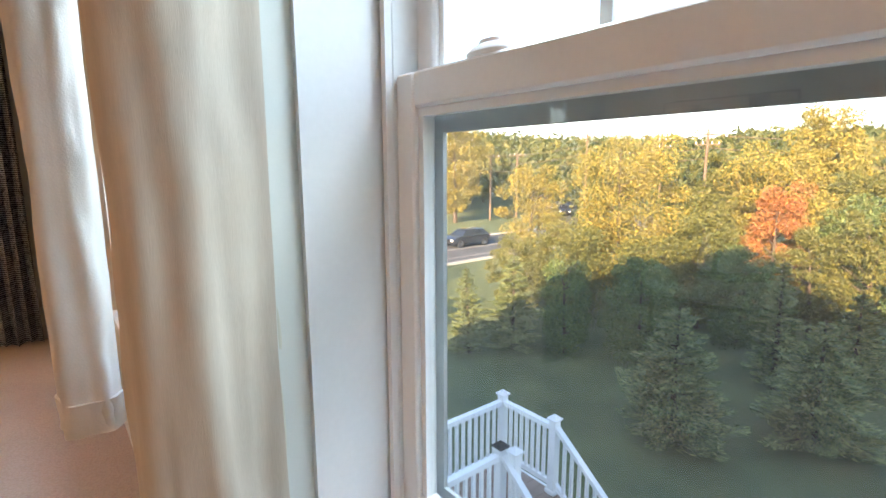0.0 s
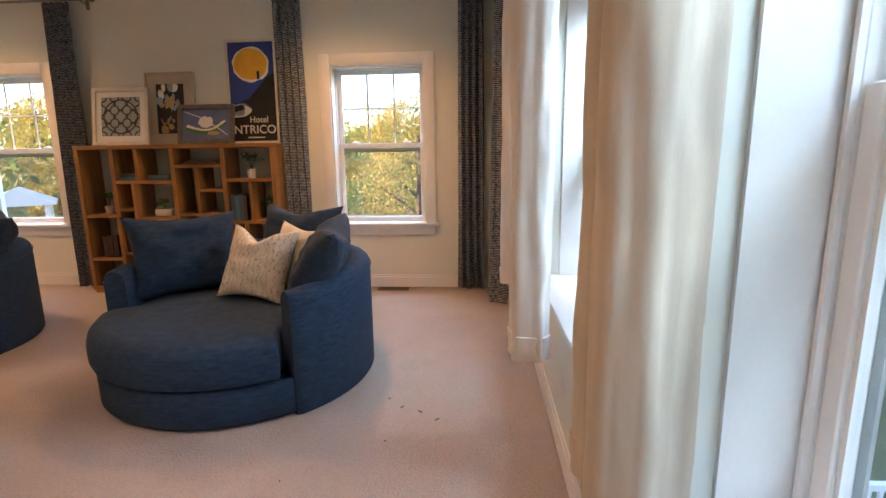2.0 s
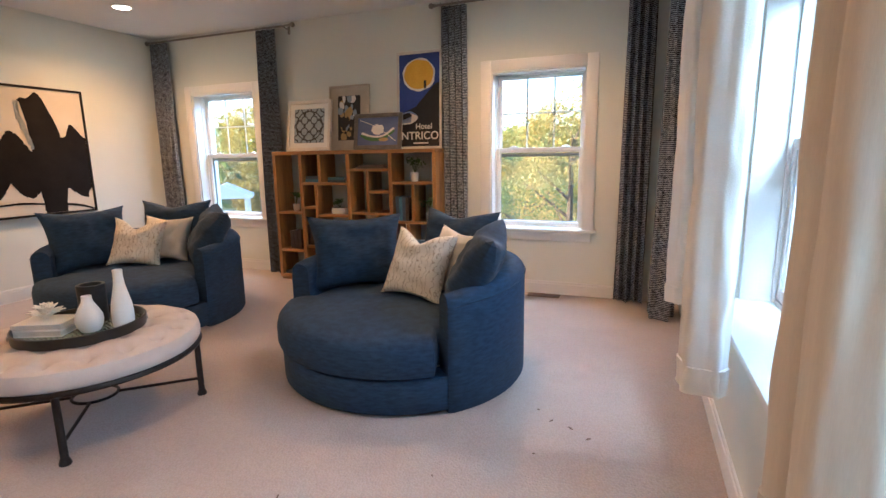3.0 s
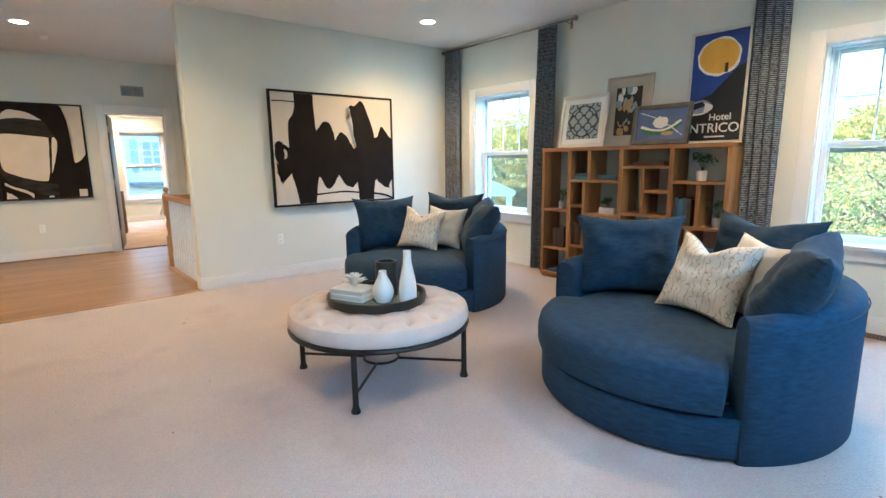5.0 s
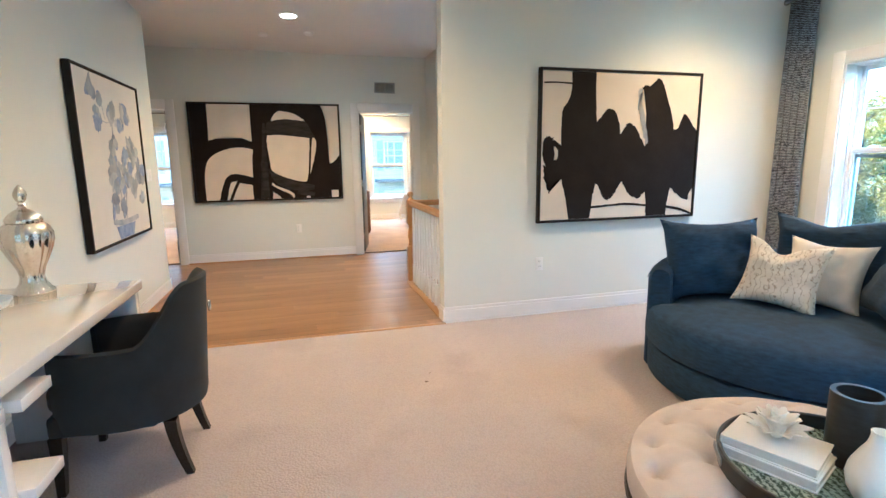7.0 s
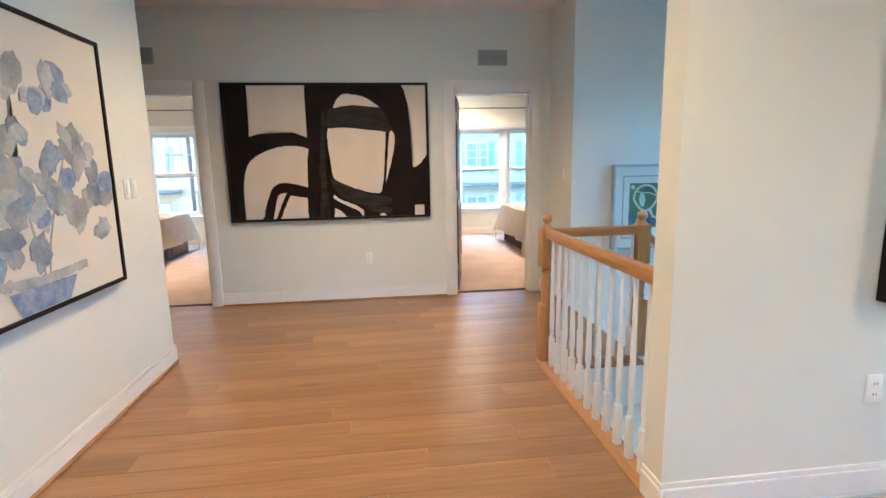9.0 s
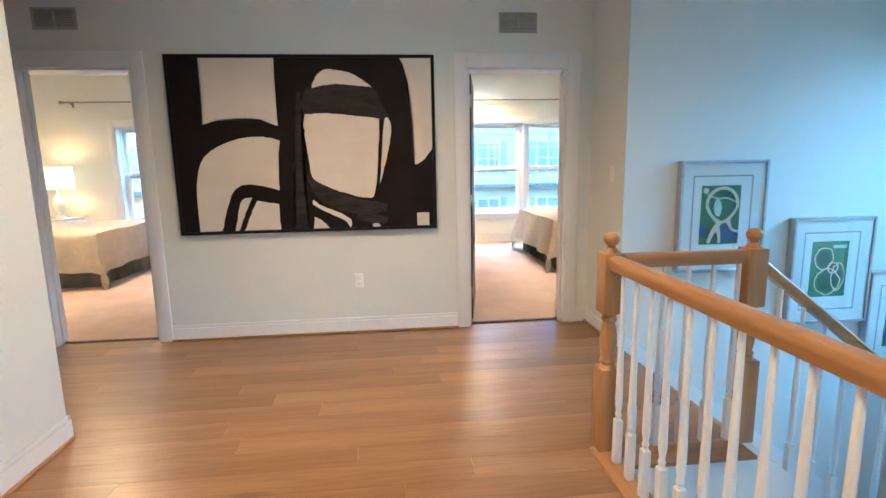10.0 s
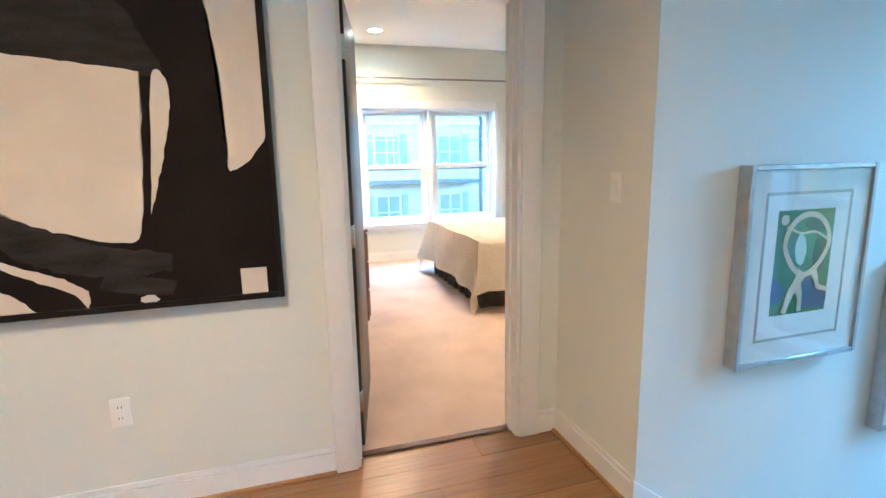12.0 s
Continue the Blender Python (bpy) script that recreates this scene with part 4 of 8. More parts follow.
def spray(bm, root, tip, count, size, rnd):
    """Needle fans along one conifer branch, drooping towards its end."""
    d = tip - root
    side = Vector((-d.y, d.x, 0)).normalized()
    for _ in range(count):
        t = rnd.uniform(0.25, 1.0)
        w = (0.34 - 0.2 * t) * d.length * rnd.uniform(-1, 1)
        p = root + d * t + side * w + Vector((0, 0, rnd.uniform(-0.10, 0.14) * d.length * (1.1 - t)))
        q = (d.normalized() * rnd.uniform(0.5, 1.0) + side * (1.2 * w / max(0.05, d.length) + rnd.uniform(-0.5, 0.5)) + Vector((0, 0, rnd.uniform(-0.35, 0.55)))).normalized()
        o = q.cross(Vector((rnd.uniform(-1, 1), rnd.uniform(-1, 1), 1.4))).normalized()
        s = size * rnd.uniform(0.7, 1.5)
        bm.faces.new([bm.verts.new(p + a) for a in (q * -s, o * 0.32 * s, q * s, o * -0.32 * s)])


def tree(x, y, height, spread, leaf, label, seed, count=2600, size=0.22, trunk=0.3, low=0.25, group="", name="tree", cone=False):
    """Trunk, limbs and a crown of leaf clumps, or of whorled sprays, with an uneven outline."""
    rnd = random.Random(seed)
    th = thing(name, label, "tree", group, pose(x, y, GZ))
    bm = bmesh.new()
    top = Vector((rnd.uniform(-0.3, 0.3), rnd.uniform(-0.3, 0.3), height * 0.8))
    if cone:
        top = Vector((rnd.uniform(-0.1, 0.1), rnd.uniform(-0.1, 0.1), height * 0.98))
    rod_between(bm, (0, 0, -0.1), top * 0.5, height * 0.022 * trunk / 0.3, height * 0.014, 8)
    rod_between(bm, top * 0.5, top, height * 0.014, height * 0.004, 7)
    crown = bmesh.new()
    if cone:
        n = 95
        for i in range(n):
            f = (i + 0.5) / n
            a = i * 2.399 + rnd.uniform(-0.3, 0.3)
            r = spread * (0.10 + 0.95 * (1 - f) ** 0.8) * min(1.0, 0.62 + 2.6 * f) * rnd.uniform(0.72, 1.15)
            root = top * (low + (0.97 - low) * f)
            tip = root + Vector((math.cos(a) * r, math.sin(a) * r, r * rnd.uniform(-0.06, 0.30)))
            if i % 3 == 0:
                rod_between(bm, root, root.lerp(tip, 0.8), height * 0.006, height * 0.002, 5)
            spray(crown, root, tip, int(count / n * (0.35 + 1.3 * (1 - f))), size, rnd)
    else:
        n = 46
        for i in range(n):
            a = i * 2.399 + rnd.uniform(-0.4, 0.4)
            zz = height * (low + (0.95 - low) * ((i + 0.5) / n))
            k = math.sin(math.pi * min(1, max(0, 0.16 + 0.80 * (1 - (i + 0.5) / n)))) ** 0.7
            r = spread * k * rnd.uniform(0.40, 0.95)
            c = Vector((math.cos(a) * r, math.sin(a) * r, zz + rnd.uniform(-0.3, 0.3)))
            if i % 3 == 0:
                rod_between(bm, top * min(0.95, max(0.12, (zz - 0.12 * height) / top.z)), c, height * 0.006, height * 0.002, 5)
            leaves(crown, c, spread * rnd.uniform(0.22, 0.42), int(count * 1.7) // n, size * 0.66, rnd, rnd.uniform(0.6, 0.95), 0.30)
    part("trunk", bm, BARK, th)
    part("crown", crown, leaf, th, smooth=False)
    return th


GOLD = "broad autumn tree with yellow-green leaves in low sun"
DUSK = "dark green conifer standing in shade on the lawn"
UNDER = "dense green tree below the sunlit crowns"
for i, (x, y, h, s, lf, lb, n, sz) in enumerate((
        (12.4, 6.1, 3.8, 1.8, L_DARK, DUSK, 15000, 0.075), (14.9, 3.65, 3.5, 1.6, L_DARK, DUSK, 15000, 0.078), (18.1, 5.6, 4.4, 1.0, L_DARK, DUSK, 8000, 0.085), (19.6, 3.9, 3.4, 1.2, L_DARK, DUSK, 7000, 0.085),
        (16.9, 9.6, 3.8, 1.45, L_GREEN, UNDER, 9000, 0.085), (14.2, 13.4, 3.9, 1.3, L_DARK, DUSK, 9000, 0.085), (12.6, 14.2, 3.5, 1.0, L_DARK, DUSK, 7000, 0.085), (15.4, 11.8, 3.6, 1.2, L_GREEN, UNDER, 7000, 0.085),
        (23.4, 14.5, 8.5, 3.1, L_GOLD, GOLD, 17000, 0.115), (21.5, 18.9, 7.3, 1.9, L_GOLD, GOLD, 9000, 0.115), (22.4, 10.0, 5.0, 1.55, L_OLIVE, GOLD, 8000, 0.10), (29.9, 9.9, 8.2, 2.5, L_GOLD, GOLD, 12000, 0.125),
        (27.1, 8.7, 6.2, 1.45, L_RUST, "rust-red autumn tree among green ones", 7000, 0.11), (24.6, 6.4, 4.7, 1.35, L_OLIVE, GOLD, 8000, 0.10), (24.0, 4.7, 5.4, 1.2, L_OLIVE, GOLD, 7000, 0.10),
        (46.9, 12.1, 11.7, 3.0, L_GOLD, "tall golden tree rising above the wood", 9000, 0.20), (33.7, 6.9, 6.9, 2.0, L_OLIVE, GOLD, 8000, 0.13), (31.0, 12.7, 8.0, 1.6, L_OLIVE, GOLD, 8000, 0.13),
        (19.2, 14.4, 4.6, 2.1, L_OLIVE, UNDER, 10000, 0.10), (20.6, 11.6, 4.0, 1.7, L_OLIVE, UNDER, 8000, 0.10), (21.4, 8.0, 3.8, 1.6, L_GREEN, UNDER, 8000, 0.10), (26.0, 11.4, 5.6, 2.0, L_OLIVE, GOLD, 8000, 0.12),
        (29.0, 5.4, 5.6, 2.4, L_GREEN, "green tree catching the last sun", 8000, 0.13), (36.0, 13.5, 7.0, 2.6, L_OLIVE, GOLD, 8000, 0.16), (22.0, 2.0, 4.6, 1.8, L_GREEN, UNDER, 8000, 0.11),
        (26.0, 17.0, 4.6, 2.2, L_GREEN, UNDER, 8000, 0.12), (29.5, 14.5, 5.0, 2.2, L_GREEN, UNDER, 8000, 0.12), (18.0, 16.6, 3.6, 1.5, L_OLIVE, GOLD, 7000, 0.10), (11.4, 17.4, 2.3, 1.3, L_GREEN, UNDER, 6000, 0.085))):
    tree(x, y, h, s, lf, lb, 100 + i, n, sz, low=0.03 if lf in (L_DARK, L_GREEN) else 0.10, cone=lf is L_DARK)
for i, (x, y, h, s, lf) in enumerate(((40.3, 47.9, 13.4, 4.1, L_GOLD), (60, 74, 15, 6, L_FAR), (36, 58, 14, 5, L_GOLD), (66, 70, 12, 5, L_FAR), (47, 58, 11, 4, L_GOLD))):
    tree(x, y, h, s, lf, "tall sunlit tree across the road", 200 + i, 9000, 0.24, low=0.12)
for i, (x, y, h, s, lf) in enumerate(((-1.9, 17.0, 9.9, 2.3, L_MAPLE), (0.6, 18.6, 6.3, 2.4, L_MAPLE), (-4.4, 20.5, 6.8, 2.6, L_GREEN), (3.4, 22.0, 6.0, 2.4, L_MAPLE), (-0.8, 15.6, 5.2, 1.9, L_MAPLE),
                                      (-24.0, 54.0, 13, 4.5, L_GOLD), (-31.0, 52.0, 14, 4.5, L_GOLD), (-38.0, 53.0, 14, 4.5, L_GOLD), (-46.0, 54.0, 15, 5, L_GOLD), (-55.0, 60.0, 15, 5, L_GOLD),
                                      (-8.0, 50.0, 12, 4.5, L_GOLD), (4.0, 52.0, 12.5, 5.0, L_GOLD), (-16.0, 50.0, 11, 4.5, L_GOLD), (-35.0, 46.5, 4.0, 2.6, L_OLIVE), (-43.0, 48.0, 4.4, 2.8, L_GOLD))):
    tree(x, y, h, s, lf, "leafy tree outside the window, yellowing in autumn", 300 + i, 15000 if y < 26 else 8000, 0.065 if y < 26 else 0.22, low=0.06)


def wood_belt(name, seed, far0, far1, a0, a1, count, h0, h1, leaf, label, size):
    """Far woods: one mass of leaf clumps on rising ground."""
    rnd = random.Random(seed)
    bm = bmesh.new()
    for _ in range(count):
        a, d = rnd.uniform(a0, a1), rnd.uniform(far0, far1)
        rise = max(0.0, (d - 60) * 0.048) + 1.5 * math.sin(a * 9)
        h = rnd.uniform(h0, h1)
        c = (math.cos(a) * d, math.sin(a) * d, GZ + rise + h * 0.5)
        leaves(bm, c, h * 0.62, 70, size * (0.8 + d / 260), rnd, 0.95, 0.45)
    return tagged(part(name, bm, leaf, smooth=False), label, "woods", kind="stuff")


wood_belt("woods", 7, 75, 150, radians(-10), radians(75), 420, 6, 9, L_FAR, "belt of mixed autumn woods beyond the road", 0.6)
wood_belt("far_woods", 8, 170, 420, radians(-10), radians(80), 620, 8, 12, L_FAR, "far wooded hills in evening light", 0.9)
wood_belt("north_woods", 9, 70, 160, radians(75), radians(150), 320, 8, 13, L_GREEN, "woods beyond the street", 0.7)


def utility_pole(x, y, h, arms, seed):
    th = thing("utility_pole", "weathered wooden utility pole with crossarms", "utility pole", "utility poles", pose(x, y, GZ))
    part("pole", rod_between(bmesh.new(), (0, 0, -0.2), (0, 0, h), 0.16, 0.11, 10), POLE_WOOD, th)
    for k in range(arms):
        a = part("crossarm", boxed(-1.1, 1.1, -0.06, 0.06, h - 0.5 - k * 0.9, h - 0.38 - k * 0.9, 0.01), POLE_WOOD, th)
        a.rotation_euler = (0, 0, -0.7)
        for u in (-1, -0.4, 0.4, 1):
            part("insulator", lathe([(0.03, 0), (0.06, 0.03), (0.04, 0.1), (0.06, 0.14), (0.02, 0.2)], 8), CERAMIC, a).location = (u, 0, h - 0.38 - k * 0.9)
    return th


POLES = [(45.5, 47.0, 8.6, 1, 1), (51.0, 47.5, 8.8, 1, 2), (62.0, 33.0, 10.6, 2, 3), (56.0, 40.0, 11.2, 1, 4), (46.0, 20.5, 10.2, 2, 5), (30.0, 52.0, 9, 1, 6)]
for p in POLES:
    utility_pole(*p)


def wire(p, q, sag, n=16):
    cu = bpy.data.curves.new("power_line", "CURVE")
    cu.dimensions, cu.bevel_depth, cu.bevel_resolution = "3D", 0.028, 1
    sp = cu.splines.new("POLY")
    sp.points.add(n)
    for i in range(n + 1):
        t = i / n
        c = Vector(p).lerp(Vector(q), t)
        sp.points[i].co = (c.x, c.y, c.z - 4 * sag * t * (1 - t), 1)
    cu.materials.append(POLE_WOOD)
    return tagged(new("power_line", cu), "sagging overhead power line strung between poles", "power line", "power lines")


for dz in (-0.3, -1.4, -2.3):
    wire((30, 52, GZ + 9 + dz), (45.5, 47, GZ + 8.6 + dz), 0.4)
    wire((45.5, 47, GZ + 8.6 + dz), (56, 40, GZ + 10.0 + dz), 0.4)
    wire((56, 40, GZ + 10.6 + dz), (46, 20.5, GZ + 10 + dz), 0.6)
    wire((46, 20.5, GZ + 10 + dz), (60, -8, GZ + 10 + dz), 0.9)
wire((-60, 42, GZ + 9), (30, 52, GZ + 8.7), 1.2)
wire((-60, 42, GZ + 8), (30, 52, GZ + 7.6), 1.2)

CAR_PAINT = mottled("dark_car_paint", (0.012, 0.013, 0.018), (0.02, 0.022, 0.03), 0.2, 3, 40, 0.0, coat=1.0)
CAR_GLASS = mottled("tinted_glass", (0.012, 0.014, 0.016), (0.02, 0.022, 0.025), 0.05, 3, 40, 0.0)
RUBBER = mottled("tyre_rubber", (0.012, 0.012, 0.012), (0.025, 0.025, 0.025), 0.85, 10, 60, 0.1)
LAMP_RED = mottled("red_tail_lamp", (0.25, 0.01, 0.01), (0.35, 0.02, 0.02), 0.2, 10, 60, 0.0)


def car(m, paint, label):
    th = thing("car", label, "car", "cars on the road", m)
    bm = bmesh.new()
    prof = [(-2.2, 0.35), (-2.25, 0.75), (-1.9, 0.98), (-1.2, 1.02), (1.0, 1.02), (2.05, 0.98), (2.2, 0.7), (2.15, 0.35)]
    sweep(bm, lambda y: [(a * (1 - 0.05 * abs(y)), y * 0.88, b) for a, b in prof], (-1, -0.85, 0.85, 1))
    part("body", bm, paint, th)
    bm = bmesh.new()
    prof2 = [(-1.25, 1.0), (-0.55, 1.48), (1.35, 1.5), (2.0, 1.0)]
    sweep(bm, lambda y: [(a, y * (0.84 if b < 1.1 else 0.68), b) for a, b in prof2], (-1, 1))
    part("cabin", bm, CAR_GLASS, th, "tinted window glass")
    part("roof", boxed(-0.6, 1.4, -0.68, 0.68, 1.48, 1.54, 0.03), paint, th)
    for x in (-1.4, 1.4):
        for y in (-0.82, 0.82):
            bm = bmesh.new()
            rod_between(bm, (0, -0.1, 0), (0, 0.1, 0), 0.34, 0.34, 20)
            w = part("wheel", bm, RUBBER, th)
            w.location = (x, y, 0.34)
            part("rim", rod_between(bmesh.new(), (0, -0.105, 0), (0, 0.105, 0), 0.2, 0.2, 16), STEEL, w, "silver rim")
    for y in (-0.65, 0.65):
        part("tail_lamp", boxed(2.12, 2.2, y - 0.13, y + 0.13, 0.72, 0.92, 0.02), LAMP_RED, th)
        part("headlight", boxed(-2.26, -2.2, y - 0.15, y + 0.15, 0.62, 0.78, 0.02), VINYL, th)
    return th


car(pose(29.6, 33.6, GZ + 0.025, 0, 0, -1), CAR_PAINT, "dark hatchback driving along the road")
car(pose(58.0, 45.0, GZ + 0.03, 0, 0, 44), CAR_PAINT, "dark car waiting on the side road")

# deck below the window
deck = thing("deck", "white-railed wooden deck one storey below", "deck")
for k in range(31):
    y = 1.06 + k * 0.14
    b = part("board", boxed(-2.175, 2.175, -0.067, 0.067, -0.03, 0.0, 0.004, 1), DECK_BOARD, deck)
    b.location = (3.075, y, -3.1)
part("fascia", boxed(0.9, 5.28, 5.24, 5.28, -3.4, -3.1), DECK_WHITE, deck)
part("fascia", boxed(5.25, 5.29, 1.0, 5.24, -3.4, -3.1), DECK_WHITE, deck)
for x, y in ((5.2, 5.2), (5.2, 1.1), (1.2, 5.2)):
    part("support_post", boxed(x - 0.08, x + 0.08, y - 0.08, y + 0.08, GZ - 0.1, -3.4), DECK_WHITE, deck)


def rail_post(x, y, z0, z1, cap, label=""):
    p = thing("railing_post", label or "white vinyl railing post with a pyramid cap", "railing post", "deck railing posts", pose(x, y, 0))
    part("shaft", boxed(-0.055, 0.055, -0.055, 0.055, z0, z1, 0.006), DECK_WHITE, p)
    part("collar", boxed(-0.075, 0.075, -0.075, 0.075, z0, z0 + 0.06, 0.01), DECK_WHITE, p)
    bm = bmesh.new()
    box(bm, -0.078, 0.078, -0.078, 0.078, z1, z1 + 0.025, 0.006)
    bmesh.ops.create_cone(bm, cap_ends=True, segments=4, radius1=0.095, radius2=0.004, depth=0.055, matrix=Matrix.Translation((0, 0, z1 + 0.052)) @ Matrix.Rotation(math.pi / 4, 4, "Z"))
    part("cap", bm, cap, p)


def deck_rail(p, q, n, label="white vinyl railing section with square balusters"):
    p, q = Vector(p), Vector(q)
    th = thing("railing", label, "railing", "deck railing")
    d = (q - p)
    s = Vector((-d.y, d.x, 0)).normalized()
    for nm, z0, z1, hw in (("top_rail", 0.90, 0.97, 0.04), ("bottom_rail", 0.10, 0.17, 0.028)):
        bm = bmesh.new()
        sweep(bm, lambda c: [c + s * hw + Vector((0, 0, z0)), c - s * hw + Vector((0, 0, z0)), c - s * hw + Vector((0, 0, z1)), c + s * hw + Vector((0, 0, z1))], (p, q))
        part(nm, bm, DECK_WHITE, th)
    for k in range(1, n):
        c = p + d * (k / n)
        part("baluster", boxed(c.x - 0.019, c.x + 0.019, c.y - 0.019, c.y + 0.019, c.z + 0.1, c.z + 0.93), DECK_WHITE, th)


DZ = -3.1
for x, y in ((5.22, 5.22), (5.22, 4.28), (1.1, 5.22), (3.1, 5.22)):
    rail_post(x, y, DZ, DZ + 1.05, DECK_WHITE)
rail_post(4.22, 4.28, DZ, DZ + 1.05, BLACK_METAL, "white railing post with a black lantern cap")
rail_post(4.30, 4.12, DZ, DZ + 1.02, DECK_WHITE)
deck_rail((3.16, 5.22, DZ), (5.16, 5.22, DZ), 17)
deck_rail((1.16, 5.22, DZ), (3.04, 5.22, DZ), 16)
deck_rail((5.22, 5.16, DZ), (5.22, 4.34, DZ), 8)
deck_rail((5.22, 4.22, DZ), (5.22, 1.4, DZ - 2.3), 24, "white railing section running down the deck stairs")
deck_rail((4.22, 4.22, DZ), (4.22, 1.4, DZ - 2.3), 24, "white railing section running down the deck stairs")
deck_rail((4.16, 4.28, DZ), (0.95, 4.28, DZ), 26)
st = thing("deck_stairs", "brown deck stairs going down to the lawn", "stairs")
for k in range(13):
    part("tread", boxed(4.27, 5.17, 4.20 - 0.27 * k, 4.48 - 0.27 * k, DZ - 0.04 - 0.19 * (k + 1), DZ - 0.19 * (k + 1), 0.005), DECK_BOARD, st)

# houses across the street, on the bedroom side
SIDING = banded("pale_siding", (0.58, 0.54, 0.46), (0.70, 0.66, 0.58), 1.1, "Z", 0.0, 1.0, 0.7, (0.02, 0.12))
BRICKWORK = mottled("pinkish_brickwork", (0.44, 0.32, 0.25), (0.56, 0.44, 0.36), 0.85, 5, 60, 0.3)
SHINGLE = mottled("brown_grey_shingles", (0.17, 0.155, 0.14), (0.26, 0.24, 0.22), 0.9, 3, 30, 0.4)
SHUTTER = mottled("pale_grey_shutter", (0.34, 0.35, 0.36), (0.42, 0.43, 0.44), 0.6, 6, 40, 0.0)
PANE_DARK = mottled("house_window_glass", (0.30, 0.31, 0.32), (0.40, 0.41, 0.42), 0.06, 1, 10, 0.0)


def town_house(x, y0, y1, z1, wallmat, label, gable):
    th = thing("town_house", label, "house", "row of town houses")
    part("wall", boxed(x - 9, x, y0, y1, GZ - 0.2 + 3, z1), wallmat, th)
    bm = bmesh.new()
    if gable:
        yc = (y0 + y1) / 2
        sweep(bm, lambda xx: [(xx, y0 - 0.3, z1 - 0.05), (xx, y1 + 0.3, z1 - 0.05), (xx, yc, z1 + 2.4)], (x - 9, x + 0.35))
    else:
        sweep(bm, lambda yy: [(x - 9.3, yy, z1), (x + 0.4, yy, z1), (x - 4.5, yy, z1 + 2.6)], (y0, y1))
    part("roof", bm, SHINGLE, th)
    n = 2
    for s, zc in enumerate((-1.2, 1.7, 4.4)):
        if zc + 0.9 > z1:
            continue
        for k in range(n):
            yc = y0 + (y1 - y0) * (k + 0.5) / n
            win = part("window", boxed(x, x + 0.06, yc - 0.62, yc + 0.62, zc - 0.85, zc + 0.85, 0.01), VINYL, th)
            for a, b in ((-0.54, -0.04), (0.04, 0.54)):
                for c, d in ((-0.77, -0.03), (0.03, 0.77)):
                    part("pane", boxed(x + 0.061, x + 0.075, yc + a, yc + b, zc + c, zc + d), PANE_DARK, win)
            for sgn in (-1, 1):
                part("shutter", boxed(x + 0.001, x + 0.05, yc + sgn * 0.68, yc + sgn * 1.0, zc - 0.85, zc + 0.85, 0.01), SHUTTER, th)
    part("band", boxed(x, x + 0.12, y0, y1, 3.0, 3.2), VINYL, th, "white trim band")
    part("porch_roof", boxed(x, x + 1.3, y0 + 0.4, y1 - 0.4, 0.2, 0.36, 0.03), SHINGLE, th)


for i, (y0, y1, z1, wm, gb) in enumerate(((-16, -9.2, 8.4, BRICKWORK, False), (-9, -2.4, 8.2, SIDING, False), (-2.2, 4.0, 8.0, BRICKWORK, True),
                                          (4.2, 10.6, 5.9, SIDING, True), (10.8, 17.4, 6.1, SIDING, False), (17.6, 24, 5.9, BRICKWORK, True))):
    town_house(-31.0, y0, y1, z1, wm, "pale town house with white windows and shutters across the street" if wm is SIDING else "brick town house with white windows across the street", gb)
strip("pavement", (-22, -60), (-22, 26), 10, 0.02, ASPHALT, "grey street in front of the town houses", "road")
hs = structure("house_terrace", boxed(-45, -14.5, -40, 26, GZ - 0.1, GZ + 2.9), LAWN, "raised front terrace of the street", "ground")

# Unseen block, added to keep low sun off the lawn.
structure("lawn_shade_block", boxed(BX - 0.25, EX + 0.1, -34, -5.45, GZ - 0.1, H + 2.2), SIDING, "unseen block added beside the house to shade the lawn", "wall")

# pavilion by the street
pav = thing("pavilion", "small white pavilion with gable roof beside the street", "pavilion", m=pose(-38.6, 39.4, GZ, 0, 0, 40))
for x in (-2, 2):
    for y in (-2, 2):
        part("column", boxed(x - 0.2, x + 0.2, y - 0.2, y + 0.2, 0, 3.6, 0.02), DECK_WHITE, pav)
bm = bmesh.new()
sweep(bm, lambda yy: [(-2.6, yy, 3.6), (2.6, yy, 3.6), (2.6, yy, 3.8), (0, yy, 5.0), (-2.6, yy, 3.8)], (-2.6, 2.6))
part("roof", bm, DECK_WHITE, pav)


# ---- living room: round swivel loveseats ----
SEAT_TURN = 61.0


